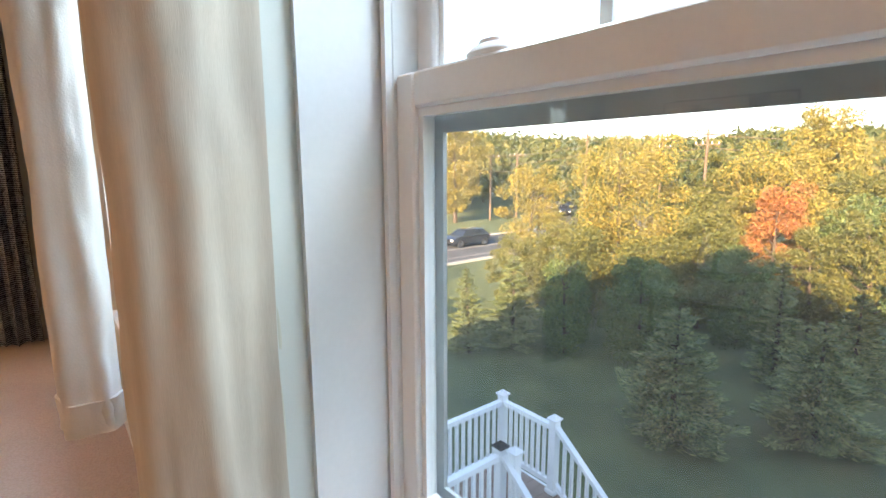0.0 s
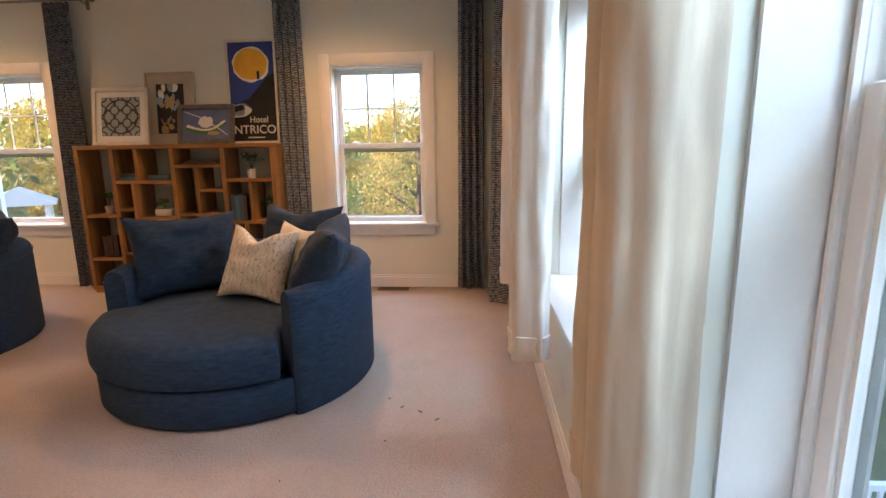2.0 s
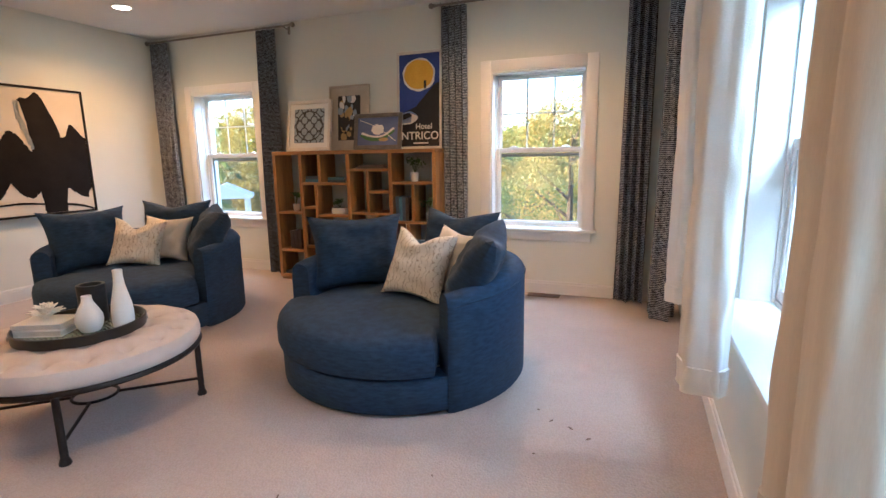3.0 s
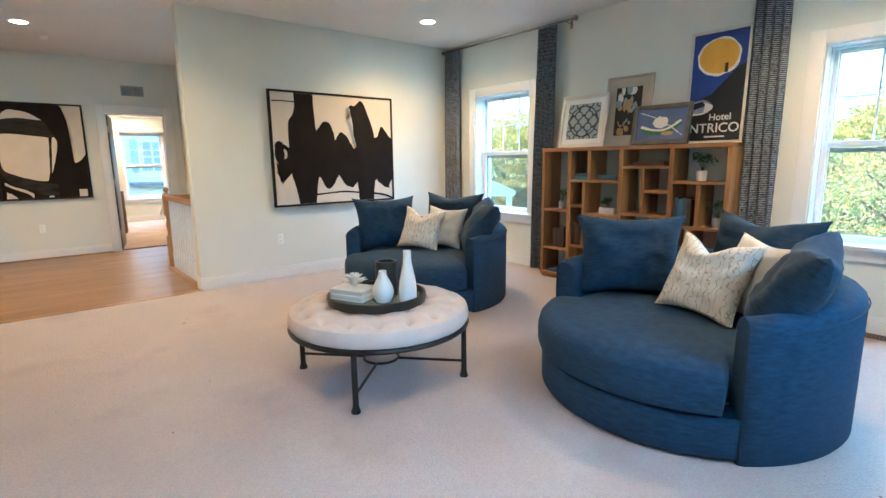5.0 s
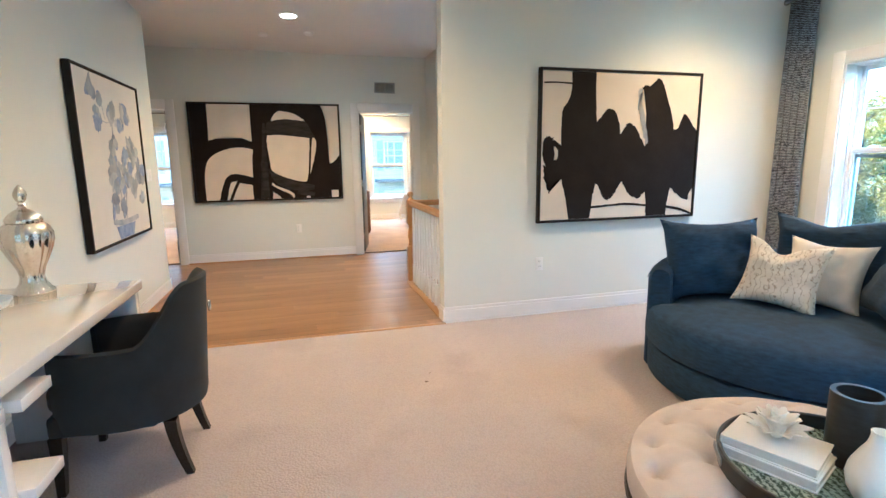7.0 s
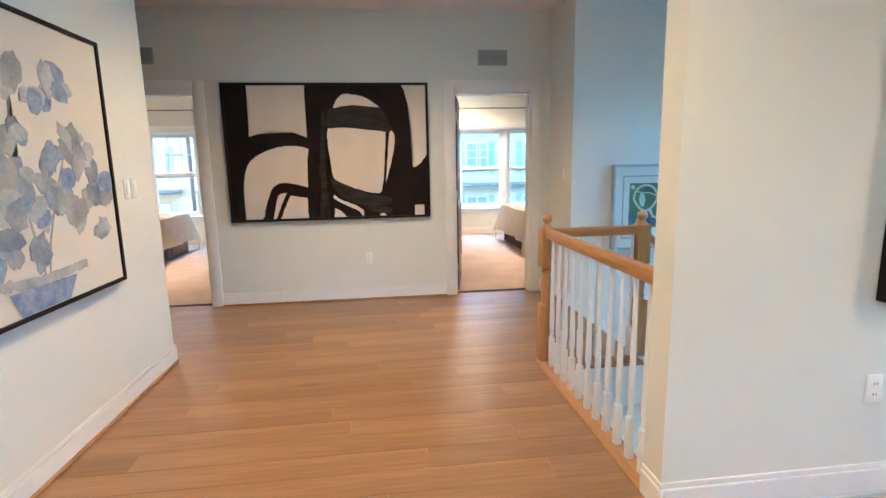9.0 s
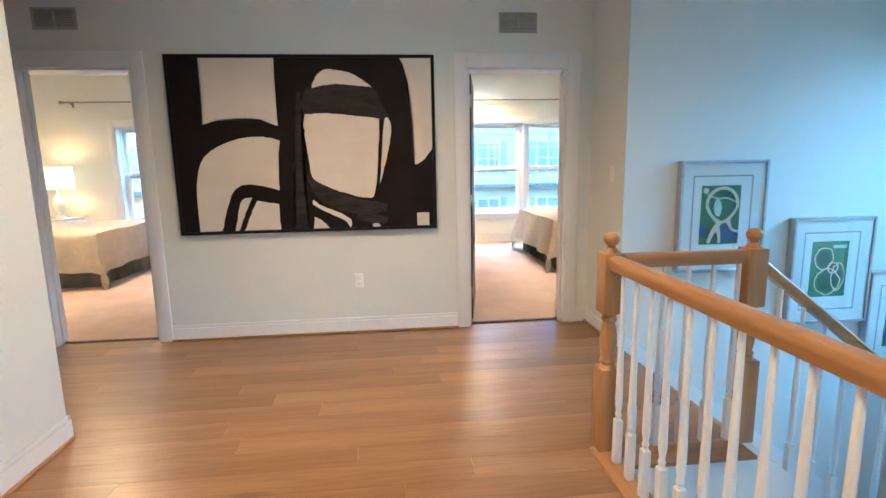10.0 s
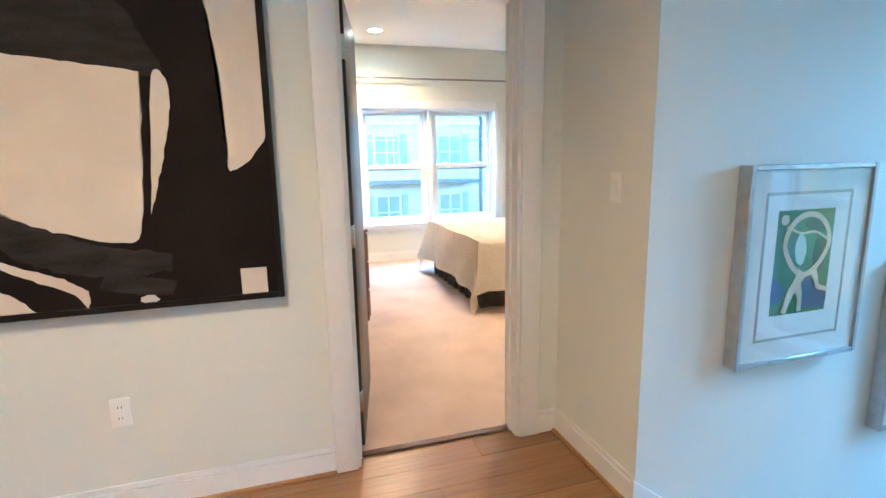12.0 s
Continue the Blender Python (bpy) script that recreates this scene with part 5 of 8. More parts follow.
def loveseat(m, label, plain):
    th = thing("round_loveseat", label, "armchair", "pair of round loveseats", m)
    # the front faces -Y
    bm = bmesh.new()
    prof = [(0.68, 0.0), (0.715, 0.015), (0.725, 0.03), (0.728, 0.19), (0.72, 0.205), (0.60, 0.208)]
    rows = []
    b0, b1 = radians(-90 - SEAT_TURN - 3), radians(-90 + SEAT_TURN + 3)
    for i in range(41):
        a = b0 + (b1 - b0) * i / 40
        rows.append([bm.verts.new((r * math.cos(a), r * math.sin(a), z)) for r, z in prof])
    for p, q in zip(rows, rows[1:]):
        for k in range(len(prof) - 1):
            bm.faces.new((p[k], q[k], q[k + 1], p[k + 1]))
    part("base", bm, NAVY, th)
    # seat cushion: bulging front, tucked behind the arms
    bm = bmesh.new()
    rings = []
    prof = [(0.93, 0.208), (0.985, 0.225), (1.0, 0.26), (1.0, 0.34), (0.985, 0.385), (0.95, 0.415), (0.88, 0.432), (0.70, 0.442), (0.40, 0.446), (0.02, 0.447)]
    n = 72
    for k, z in prof:
        ring = []
        for i in range(n):
            a = 2 * math.pi * i / n
            off = abs(((math.degrees(a) + 90 + 180) % 360) - 180)
            t = min(1.0, max(0.0, (off - SEAT_TURN + 5.0) / 3.5))
            r = 0.752 * (1 - t) + 0.615 * t
            zz = z + 0.006 * noise.noise((math.cos(a) * 2, math.sin(a) * 2, z * 3)) if k < 0.97 else z
            ring.append(bm.verts.new((r * k * math.cos(a), r * k * math.sin(a), zz)))
        rings.append(ring)
    for p, q in zip(rings, rings[1:]):
        for i in range(n):
            bm.faces.new((p[i], p[(i + 1) % n], q[(i + 1) % n], q[i]))
    bm.faces.new(rings[-1])
    bm.faces.new(rings[0][::-1])
    part("seat_cushion", bm, NAVY, th)
    # back and arms in one curved shell
    bm = bmesh.new()

    def section(s):
        a = radians(-90 + SEAT_TURN + (360 - 2 * SEAT_TURN) * s)
        e = min(s, 1 - s)
        top = 0.635 + 0.055 * min(1.0, e / 0.22)
        grow = 0.5 * min(1.0, e / 0.008)
        ro, ri = 0.745, 0.605
        pts = [(ro - 0.012, 0.0), (ro, 0.02), (ro, top - 0.07), (ro - 0.008, top - 0.03), (ro - 0.03, top - 0.006), (ro - 0.06, top), (ri + 0.05, top - 0.004),
               (ri + 0.02, top - 0.02), (ri + 0.004, top - 0.05), (ri, 0.40), (ri, 0.05), (ri + 0.02, 0.0)]
        mid = (ro + ri) / 2
        return [((mid + (r - mid) * (0.82 + 0.36 * grow)) * math.cos(a), (mid + (r - mid) * (0.82 + 0.36 * grow)) * math.sin(a), z) for r, z in pts]

    steps = [0, 0.004, 0.009] + [0.02 + 0.96 * i / 60 for i in range(61)] + [0.991, 0.996, 1.0]
    sweep(bm, section, steps)
    part("back_shell", bm, NAVY, th)
    bm = bmesh.new()
    rows = [[Vector(p) * 1.0 for p in section(s)] for s in steps]
    path = [Vector((0.7485 * math.cos(radians(-90 + SEAT_TURN + (360 - 2 * SEAT_TURN) * s)), 0.7485 * math.sin(radians(-90 + SEAT_TURN + (360 - 2 * SEAT_TURN) * s)),
                    0.635 + 0.055 * min(1.0, min(s, 1 - s) / 0.22) - 0.06)) for s in [0.01 + 0.98 * i / 50 for i in range(51)]]
    for p, q in zip(path, path[1:]):
        rod_between(bm, p, q, 0.0035, seg=5)
    part("piping", bm, NAVY_DK, th)
    # cushions
    for k, (w, h, t, mm, mat, lb, nm) in enumerate((
            (0.64, 0.53, 0.23, pose(-0.415, 0.01, 0.415, -13, 0, 54), NAVY, "", "back_cushion"),
            (0.66, 0.54, 0.20, pose(0.02, 0.47, 0.425, -12, 0, -4), NAVY_DK, "", "back_cushion"),
            (0.68, 0.54, 0.23, pose(0.395, 0.02, 0.445, -28, 3, -62), NAVY_DK, "slumped navy back cushion", "back_cushion"))):
        part(nm, cushion(w, h, t, k + (3 if plain else 0), wrinkle=0.013, pinch=0.15, chop=0.035 if k else 0.0), mat, th, lb).matrix_basis = mm
    return th


LABEL = "round navy swivel loveseat with loose back cushions"
s1m = pose(-1.25, 3.11, 0, 0, 0, -18) @ Matrix.Diagonal((1.04, 1.04, 1.0, 1))
s2m = pose(-3.78, 3.28, 0, 0, 0, 23) @ Matrix.Diagonal((1.03, 1.03, 1.0, 1))
loveseat(s1m, LABEL, False)
loveseat(s2m, LABEL, True)


def throw(m, material, w, label, seed):
    th = thing("throw_pillow", label, "pillow", "throw pillows", m)
    part("cover", cushion(w, w, 0.15, seed, wrinkle=0.012, pinch=0.15, chop=0.075 if material is WAVY_FAB else 0.01), material, th)


for k, (sm, dx, w) in enumerate(((s1m, 0.03, 0.46), (s2m, -0.13, 0.43))):
    throw(sm @ pose(0.20 + dx, 0.16, 0.437, -20, 3, -10 + 8 * k), CREAM_FAB, w - 0.01, "plain cream square throw pillow leaning on the back cushion", 51 + k)
    throw(sm @ pose(0.04 + dx, -0.02, 0.437, -25, 5 if k else 3, 4), WAVY_FAB, w, "square throw pillow with wavy tan lines", 61 + k)


# ---- tufted ottoman ----
OX, OY, OR = -2.53, 1.95, 0.532
ott = thing("ottoman", "round button-tufted blush ottoman on a black iron base", "ottoman", m=pose(OX, OY, 0, 0, 0, -3))
bm = bmesh.new()
buttons = [(0.0, 0.0)] + [(0.15 * n * math.cos(a), 0.155 * n * math.sin(a)) for n in (1, 2, 3) for a in [math.pi / (3 * n) * (k + 0.5 * (n % 2)) for k in range(6 * n)]]
nr, na = 56, 168
pleats = [(p, q) for i, p in enumerate(buttons) for q in buttons[:i] if math.hypot(p[0] - q[0], p[1] - q[1]) < 0.17]


def off_line(x, y, p, q):
    dx, dy = q[0] - p[0], q[1] - p[1]
    t = min(1.0, max(0.0, ((x - p[0]) * dx + (y - p[1]) * dy) / (dx * dx + dy * dy)))
    return math.hypot(x - p[0] - t * dx, y - p[1] - t * dy)


rings = []
for i in range(nr + 1):
    r = OR * 0.985 * i / nr
    ring = []
    for k in range(na if i else 1):
        a = 2 * math.pi * k / na
        x, y = r * math.cos(a), r * math.sin(a)
        z = 0.478 - 0.048 * (r / OR) ** 7
        d = min(math.hypot(x - p, y - q) for p, q in buttons)
        z -= 0.034 * math.exp(-(d / 0.020) ** 2) + 0.014 * math.exp(-(d / 0.05) ** 2)
        z -= 0.004 * math.exp(-(min(off_line(x, y, p, q) for p, q in pleats) / 0.011) ** 2)
        ring.append(bm.verts.new((x, y, z)))
    rings.append(ring)
for r, z in ((1.0, 0.415), (1.006, 0.39), (1.003, 0.365), (0.985, 0.35), (0.9, 0.347)):
    rings.append([bm.verts.new((OR * r * math.cos(2 * math.pi * k / na), OR * r * math.sin(2 * math.pi * k / na), z)) for k in range(na)])
for k in range(na):
    bm.faces.new((rings[0][0], rings[1][k], rings[1][(k + 1) % na]))
for p, q in zip(rings[1:], rings[2:]):
    for k in range(na):
        bm.faces.new((p[k], q[k], q[(k + 1) % na], p[(k + 1) % na]))
bm.faces.new(rings[-1])
top = part("cushion", bm, TUFT_FAB, ott)
for x, y in buttons:
    b = part("button", lathe([(0.001, 0.0), (0.010, 0.001), (0.013, 0.005), (0.009, 0.010), (0.001, 0.012)], 10), TUFT_FAB, top)
    b.location = (x, y, 0.420 if math.hypot(x, y) < 0.4 else 0.412)
part("rim", ring_tube(bmesh.new(), (0, 0, 0.334), OR * 0.985, 0.015, 72, 8), BLACK_METAL, ott)
for k in range(4):
    a = radians(45 + 90 * k)
    x, y = 0.51 * math.cos(a), 0.51 * math.sin(a)
    bm = lathe([(0.024, 0.0), (0.026, 0.006), (0.022, 0.02), (0.0165, 0.035), (0.0155, 0.32), (0.018, 0.332)], 14)
    part("leg", bm, BLACK_METAL, ott).location = (x, y, 0)
    part("stretcher", rod_between(bmesh.new(), (0.105 * math.cos(a), 0.105 * math.sin(a), 0.098), (x, y, 0.098), 0.008), BLACK_METAL, ott)
part("centre_ring", ring_tube(bmesh.new(), (0, 0, 0.098), 0.105, 0.008, 40, 8), BLACK_METAL, ott)

TX, TY, TZ = -2.505, 1.92, 0.470
tray = thing("serving_tray", "round dark tray with green shell inlay and cut-out handles", "tray", m=pose(TX, TY, TZ, 0, 0, 25) @ Matrix.Diagonal((0.935, 0.935, 1, 1)))
part("tray_base", lathe([(0.29, 0.0), (0.30, 0.002), (0.30, 0.010), (0.285, 0.012), (0.001, 0.012)], 64), TRAY_BASE, tray)
bm = bmesh.new()
rows = []
for i in range(96):
    a = 2 * math.pi * i / 96
    rows.append([bm.verts.new((r * math.cos(a), r * math.sin(a), z)) for r, z in ((0.296, 0.001), (0.306, 0.001), (0.310, 0.05), (0.306, 0.054), (0.300, 0.054), (0.296, 0.05))])
for i in range(96):
    p, q = rows[i], rows[(i + 1) % 96]
    for k in range(6):
        bm.faces.new((p[k], q[k], q[(k + 1) % 6], p[(k + 1) % 6]))
part("tray_rim", bm, TRAY_DARK, tray)
for a in (-60, 120):
    h = part("handle_plate", boxed(-0.055, 0.055, 0.3065, 0.3115, 0.018, 0.040, 0.002), GRILLE, tray, "pale cut-out handle")
    h.rotation_euler = (0, 0, radians(a))

TB = TZ + 0.0125
v1 = thing("bottle_vase", "tall white ribbed ceramic bottle vase", "vase", "white vases", pose(-2.33, 2.02, TB) @ Matrix.Diagonal((0.86, 0.86, 1.1, 1)))
part("vase_body", lathe([(0.045, 0), (0.054, 0.004), (0.058, 0.03), (0.059, 0.07), (0.054, 0.11), (0.042, 0.155), (0.030, 0.20), (0.0255, 0.24), (0.0265, 0.272), (0.024, 0.272), (0.020, 0.24), (0.018, 0.2)], 48, 24, 0.03), CERAMIC, v1)
v2 = thing("bud_vase", "small round white ribbed ceramic vase", "vase", "white vases", pose(-2.415, 1.905, TB))
part("vase_body", lathe([(0.030, 0), (0.042, 0.004), (0.056, 0.03), (0.062, 0.06), (0.057, 0.09), (0.042, 0.122), (0.027, 0.15), (0.022, 0.172), (0.0235, 0.184), (0.020, 0.184), (0.017, 0.165)], 48, 24, 0.03), CERAMIC, v2)
v3 = thing("cylinder_vase", "dark slate cylinder vase", "vase", m=pose(-2.55, 2.02, TB) @ Matrix.Diagonal((1, 1, 1.14, 1)))
part("vase_body", lathe([(0.060, 0), (0.064, 0.003), (0.065, 0.02), (0.066, 0.175), (0.065, 0.18), (0.052, 0.18), (0.051, 0.172), (0.051, 0.02), (0.001, 0.02)], 36), DARK_STONE, v3)
for k, (z, w, d, a) in enumerate(((0.0, 0.245, 0.18, 24), (0.031, 0.23, 0.17, 26))):
    bk = thing("book", "white hardback book lying flat in the tray", "book", "stacked white books", pose(-2.62, 1.83, TB + z, 0, 0, a))
    bm = boxed(-w / 2, w / 2, -d / 2, d / 2, 0, 0.004, 0.0015)
    box(bm, -w / 2, w / 2, -d / 2, d / 2, 0.027, 0.031, 0.0015)
    box(bm, -w / 2, -w / 2 + 0.005, -d / 2, d / 2, 0.004, 0.027)
    part("cover", bm, PAPER, bk)
    part("page_block", boxed(-w / 2 + 0.005, w / 2 - 0.004, -d / 2 + 0.004, d / 2 - 0.004, 0.004, 0.027), PAGES, bk)
orn = thing("lotus_ornament", "white plaster flower ornament on the books", "ornament", m=pose(-2.625, 1.835, TB + 0.063, 0, 0, 10))
for ring, (n, tilt, ln, z) in enumerate(((9, 22, 0.092, 0.004), (8, 46, 0.085, 0.008), (6, 68, 0.075, 0.012))):
    for k in range(n):
        bm = bmesh.new()
        pts = []
        for u in range(6):
            t = u / 5
            wd = 0.021 * math.sin(math.pi * min(1, 0.12 + 0.88 * t)) ** 0.8 + 0.002
            pts.append([(t * ln, s * wd, 0.012 * math.sin(t * 2.4) - 0.25 * abs(s) * wd * -1) for s in (-1, 0, 1)])
        sec = [[bm.verts.new(p) for p in r] + [bm.verts.new((p[0], p[1] * 0.9, p[2] - 0.004)) for p in reversed(r)] for r in pts]
        for p, q in zip(sec, sec[1:]):
            for i in range(6):
                bm.faces.new((p[i], q[i], q[(i + 1) % 6], p[(i + 1) % 6]))
        bm.faces.new(sec[0])
        bm.faces.new(sec[-1][::-1])
        part("petal", bm, PLASTER, orn).matrix_basis = pose(0, 0, z, 0, -tilt, 360 / n * k + ring * 15)


# ---- pictures ----
def flat_shape(bm, pts, t0, t1):
    """A thin slab in the XZ plane from an outline."""
    a = [bm.verts.new((x, t0, z)) for x, z in pts]
    b = [bm.verts.new((x, t1, z)) for x, z in pts]
    n = len(pts)
    bm.faces.new(a)
    bm.faces.new(b[::-1])
    for i in range(n):
        bm.faces.new((a[i], a[(i + 1) % n], b[(i + 1) % n], b[i]))
    return bm


def rough_ellipse(cx, cz, rx, rz, seed, n=44, ragged=0.08, start=0, turn=360, tilt=0):
    out = []
    ct, st_ = math.cos(radians(tilt)), math.sin(radians(tilt))
    for i in range(n):
        a = radians(start + turn * i / n)
        k = 1 + ragged * noise.noise((math.cos(a) * 2.2 + seed, math.sin(a) * 2.2, seed * 1.7)) + ragged * 0.35 * noise.noise((math.cos(a) * 9 + seed, math.sin(a) * 9, seed))
        x, z = rx * k * math.cos(a), rz * k * math.sin(a)
        out.append((cx + x * ct - z * st_, cz + x * st_ + z * ct))
    return out


def brush_stroke(ctrl, widths, seed, n=28, ragged=0.012):
    """The outline of a stroke along a few control points (Catmull-Rom)."""
    pts = [ctrl[0]] + list(ctrl) + [ctrl[-1]]
    mid = []
    for i in range(n + 1):
        f = i / n * (len(ctrl) - 1)
        k = min(int(f), len(ctrl) - 2)
        t = f - k
        p = [Vector(q) for q in pts[k:k + 4]]
        c = 0.5 * (2 * p[1] + (p[2] - p[0]) * t + (2 * p[0] - 5 * p[1] + 4 * p[2] - p[3]) * t * t + (3 * p[1] - p[0] - 3 * p[2] + p[3]) * t ** 3)
        mid.append((c, widths[k] * (1 - t) + widths[min(k + 1, len(widths) - 1)] * t))
    left, right = [], []
    for i, (c, w) in enumerate(mid):
        d = (mid[min(i + 1, n)][0] - mid[max(i - 1, 0)][0]).normalized()
        s = Vector((-d.y, d.x))
        j = ragged * noise.noise((i * 0.9, seed, 0)), ragged * noise.noise((i * 0.9, seed, 5))
        left.append(tuple(c + s * (w / 2 + j[0])))
        right.append(tuple(c - s * (w / 2 + j[1])))
    return left + right[::-1]


def blot(ctrl, seed, ragged=0.004, sub_steps=7):
    """A closed painted outline through a few control points; a point given twice is a sharp corner."""
    n = len(ctrl)
    out = []
    for i in range(n):
        p = [Vector(ctrl[(i + k) % n]) for k in (-1, 0, 1, 2)]
        if (p[2] - p[1]).length < 1e-6:
            continue
        for j in range(sub_steps):
            t = j / sub_steps
            c = 0.5 * (2 * p[1] + (p[2] - p[0]) * t + (2 * p[0] - 5 * p[1] + 4 * p[2] - p[3]) * t * t + (3 * p[1] - p[0] - 3 * p[2] + p[3]) * t ** 3)
            k = len(out)
            out.append((c.x + ragged * noise.noise((k * 0.7, seed, 0)), c.y + ragged * noise.noise((k * 0.7, seed, 9)) * 1.4))
    return out


def clip_box(pts, x0, x1, z0, z1):
    return [(min(max(x, x0), x1), min(max(z, z0), z1)) for x, z in pts]


def picture(name, m, w, h, label, frame_mat, canvas, border=0.022, depth=0.045, category="painting", mat_mat=None, mat_w=0.0):
    """A framed picture, its face towards -Y, its lower left corner at the origin."""
    th = thing(name, label, category, m=m)
    bm = bmesh.new()
    box(bm, 0, border, -depth, 0, 0, h, 0.003, 1)
    box(bm, w - border, w, -depth, 0, 0, h, 0.003, 1)
    box(bm, border, w - border, -depth, 0, 0, border, 0.003, 1)
    box(bm, border, w - border, -depth, 0, h - border, h, 0.003, 1)
    part("frame", bm, frame_mat, th)
    face = -depth + 0.012
    if mat_mat:
        bm = bmesh.new()
        a, b = border, border + mat_w
        box(bm, a, b, face, -0.004, a, h - a)
        box(bm, w - b, w - a, face, -0.004, a, h - a)
        box(bm, b, w - b, face, -0.004, a, b)
        box(bm, b, w - b, face, -0.004, h - b, h - a)
        part("mat", bm, mat_mat, th)
        part("print", boxed(b, w - b, face + 0.003, -0.006, b, h - b), canvas, th)
    else:
        part("canvas", boxed(border, w - border, face, -0.006, border, h - border), canvas, th)
    return th, face


def paint(th, face, layer, pts, material, w, h, border=0.024, name="brush_stroke", z0=None):
    """Shapes given in units of the picture's width and height."""
    p = clip_box([(x * w, z * h) for x, z in pts], border, w - border, border, h - border)
    clean = [p[0]]
    for q in p[1:]:
        if math.hypot(q[0] - clean[-1][0], q[1] - clean[-1][1]) > 1e-4:
            clean.append(q)
    bm = flat_shape(bmesh.new(), clean, face - 0.0012 * layer, face + 0.0004 - 0.0012 * (layer - 1))
    bmesh.ops.triangulate(bm, faces=bm.faces)
    bmesh.ops.recalc_face_normals(bm, faces=bm.faces)
    return part(name, bm, material, th, smooth=False)


def paint_loop(th, face, layer, pts, line, material, name):
    """A closed painted line of one width, given in metres on the picture's face."""
    bm = bmesh.new()
    n = len(pts)
    rows = []
    for i, (x, z) in enumerate(pts):
        a, b = pts[i - 1], pts[(i + 1) % n]
        d = Vector((b[0] - a[0], b[1] - a[1])).normalized() * line / 2
        y0, y1 = face + 0.0004, face - 0.0012 * layer
        rows.append([bm.verts.new((x + s * -d.y, y, z + s * d.x)) for s, y in ((1, y0), (1, y1), (-1, y1), (-1, y0))])
    for i in range(n):
        p, q = rows[i], rows[(i + 1) % n]
        for k in range(3):
            bm.faces.new((p[k], p[k + 1], q[k + 1], q[k]))
    bmesh.ops.recalc_face_normals(bm, faces=bm.faces)
    return part(name, bm, material, th, smooth=False)


def rect(x0, x1, z0, z1, seed=0, rag=0.006, n=10):
    out = []
    for k in range(n):
        out.append((x0 + (x1 - x0) * k / n, z0 + rag * noise.noise((k, seed, 1))))
    for k in range(n):
        out.append((x1 + rag * noise.noise((k, seed, 2)), z0 + (z1 - z0) * k / n))
    for k in range(n):
        out.append((x1 + (x0 - x1) * k / n, z1 + rag * noise.noise((k, seed, 3))))
    for k in range(n):
        out.append((x0 + rag * noise.noise((k, seed, 4)), z1 + (z0 - z1) * k / n))
    return out


# dark silhouettes on cream, living room
W, Hh = 1.575, 1.262
pa, f = picture("abstract_painting", pose(AX + 0.004, 2.474, 0.796, 0, 0, 90), W, Hh, "large abstract painting of black rounded shapes on cream, thin black frame", FRAME_BLACK, CANVAS)
shapes = [
    blot([(0.185, 1.0), (0.185, 1.0), (0.184, 0.86), (0.165, 0.795), (0.135, 0.74), (0.13, 0.63), (0.131, 0.49), (0.133, 0.36), (0.142, 0.26), (0.164, 0.165), (0.187, 0.0), (0.187, 0.0),
          (0.313, 0.0), (0.313, 0.0), (0.327, 0.16), (0.345, 0.28), (0.35, 0.54), (0.334, 0.72), (0.323, 1.0), (0.323, 1.0)], 1, 0.007),
    blot([(0.031, 0.55), (0.063, 0.568), (0.094, 0.541), (0.115, 0.50), (0.15, 0.486), (0.15, 0.32), (0.109, 0.276), (0.08, 0.24), (0.064, 0.20), (0.056, 0.255), (0.038, 0.32), (0.028, 0.43)], 2, 0.022),
    blot([(0.33, 0.62), (0.369, 0.70), (0.395, 0.743), (0.429, 0.747), (0.459, 0.714), (0.487, 0.58), (0.507, 0.302), (0.487, 0.232), (0.458, 0.174), (0.42, 0.14), (0.386, 0.177), (0.365, 0.236), (0.33, 0.30)], 3, 0.010),
    blot([(0.48, 0.54), (0.514, 0.633), (0.541, 0.659), (0.586, 0.622), (0.637, 0.519), (0.67, 0.442), (0.68, 0.257), (0.643, 0.166), (0.603, 0.148), (0.557, 0.178), (0.523, 0.238), (0.495, 0.31)], 4, 0.009),
    blot([(0.650, 0.60), (0.642, 0.728), (0.628, 0.857), (0.611, 0.893), (0.646, 0.906), (0.676, 0.896), (0.698, 0.944), (0.718, 0.956), (0.747, 0.916), (0.768, 0.843), (0.807, 0.73), (0.830, 0.59),
          (0.850, 0.24), (0.825, 0.20), (0.813, 0.098), (0.808, 0.0), (0.808, 0.0), (0.676, 0.0), (0.676, 0.0), (0.671, 0.145), (0.655, 0.30)], 5, 0.008),
    blot([(0.815, 0.58), (0.854, 0.623), (0.879, 0.685), (0.899, 0.724), (0.933, 0.686), (0.97, 0.624), (1.0, 0.614), (1.0, 0.614), (1.0, 0.21), (1.0, 0.21), (0.96, 0.173), (0.955, 0.125), (0.916, 0.134), (0.882, 0.164), (0.84, 0.23)], 6, 0.008),
    brush_stroke([(0.025, 0.906), (0.101, 0.909), (0.19, 0.905)], [0.011, 0.009, 0.011], 12, ragged=0.003),
    brush_stroke([(0.32, 0.094), (0.444, 0.104), (0.554, 0.108), (0.68, 0.092)], [0.016, 0.013, 0.017, 0.013], 13, ragged=0.004),
    brush_stroke([(0.80, 0.080), (0.903, 0.056), (1.0, 0.012)], [0.018, 0.020, 0.012], 14, ragged=0.004)]
for k, s in enumerate(shapes):
    paint(pa, f, 1 + k * 0.25, s, INK, W, Hh)
paint(pa, f, 3.6, brush_stroke([(0.602, 0.885), (0.596, 0.80), (0.622, 0.69), (0.655, 0.52)], [0.022, 0.012, 0.03, 0.012], 15, ragged=0.012), GREY_WASH, W, Hh)
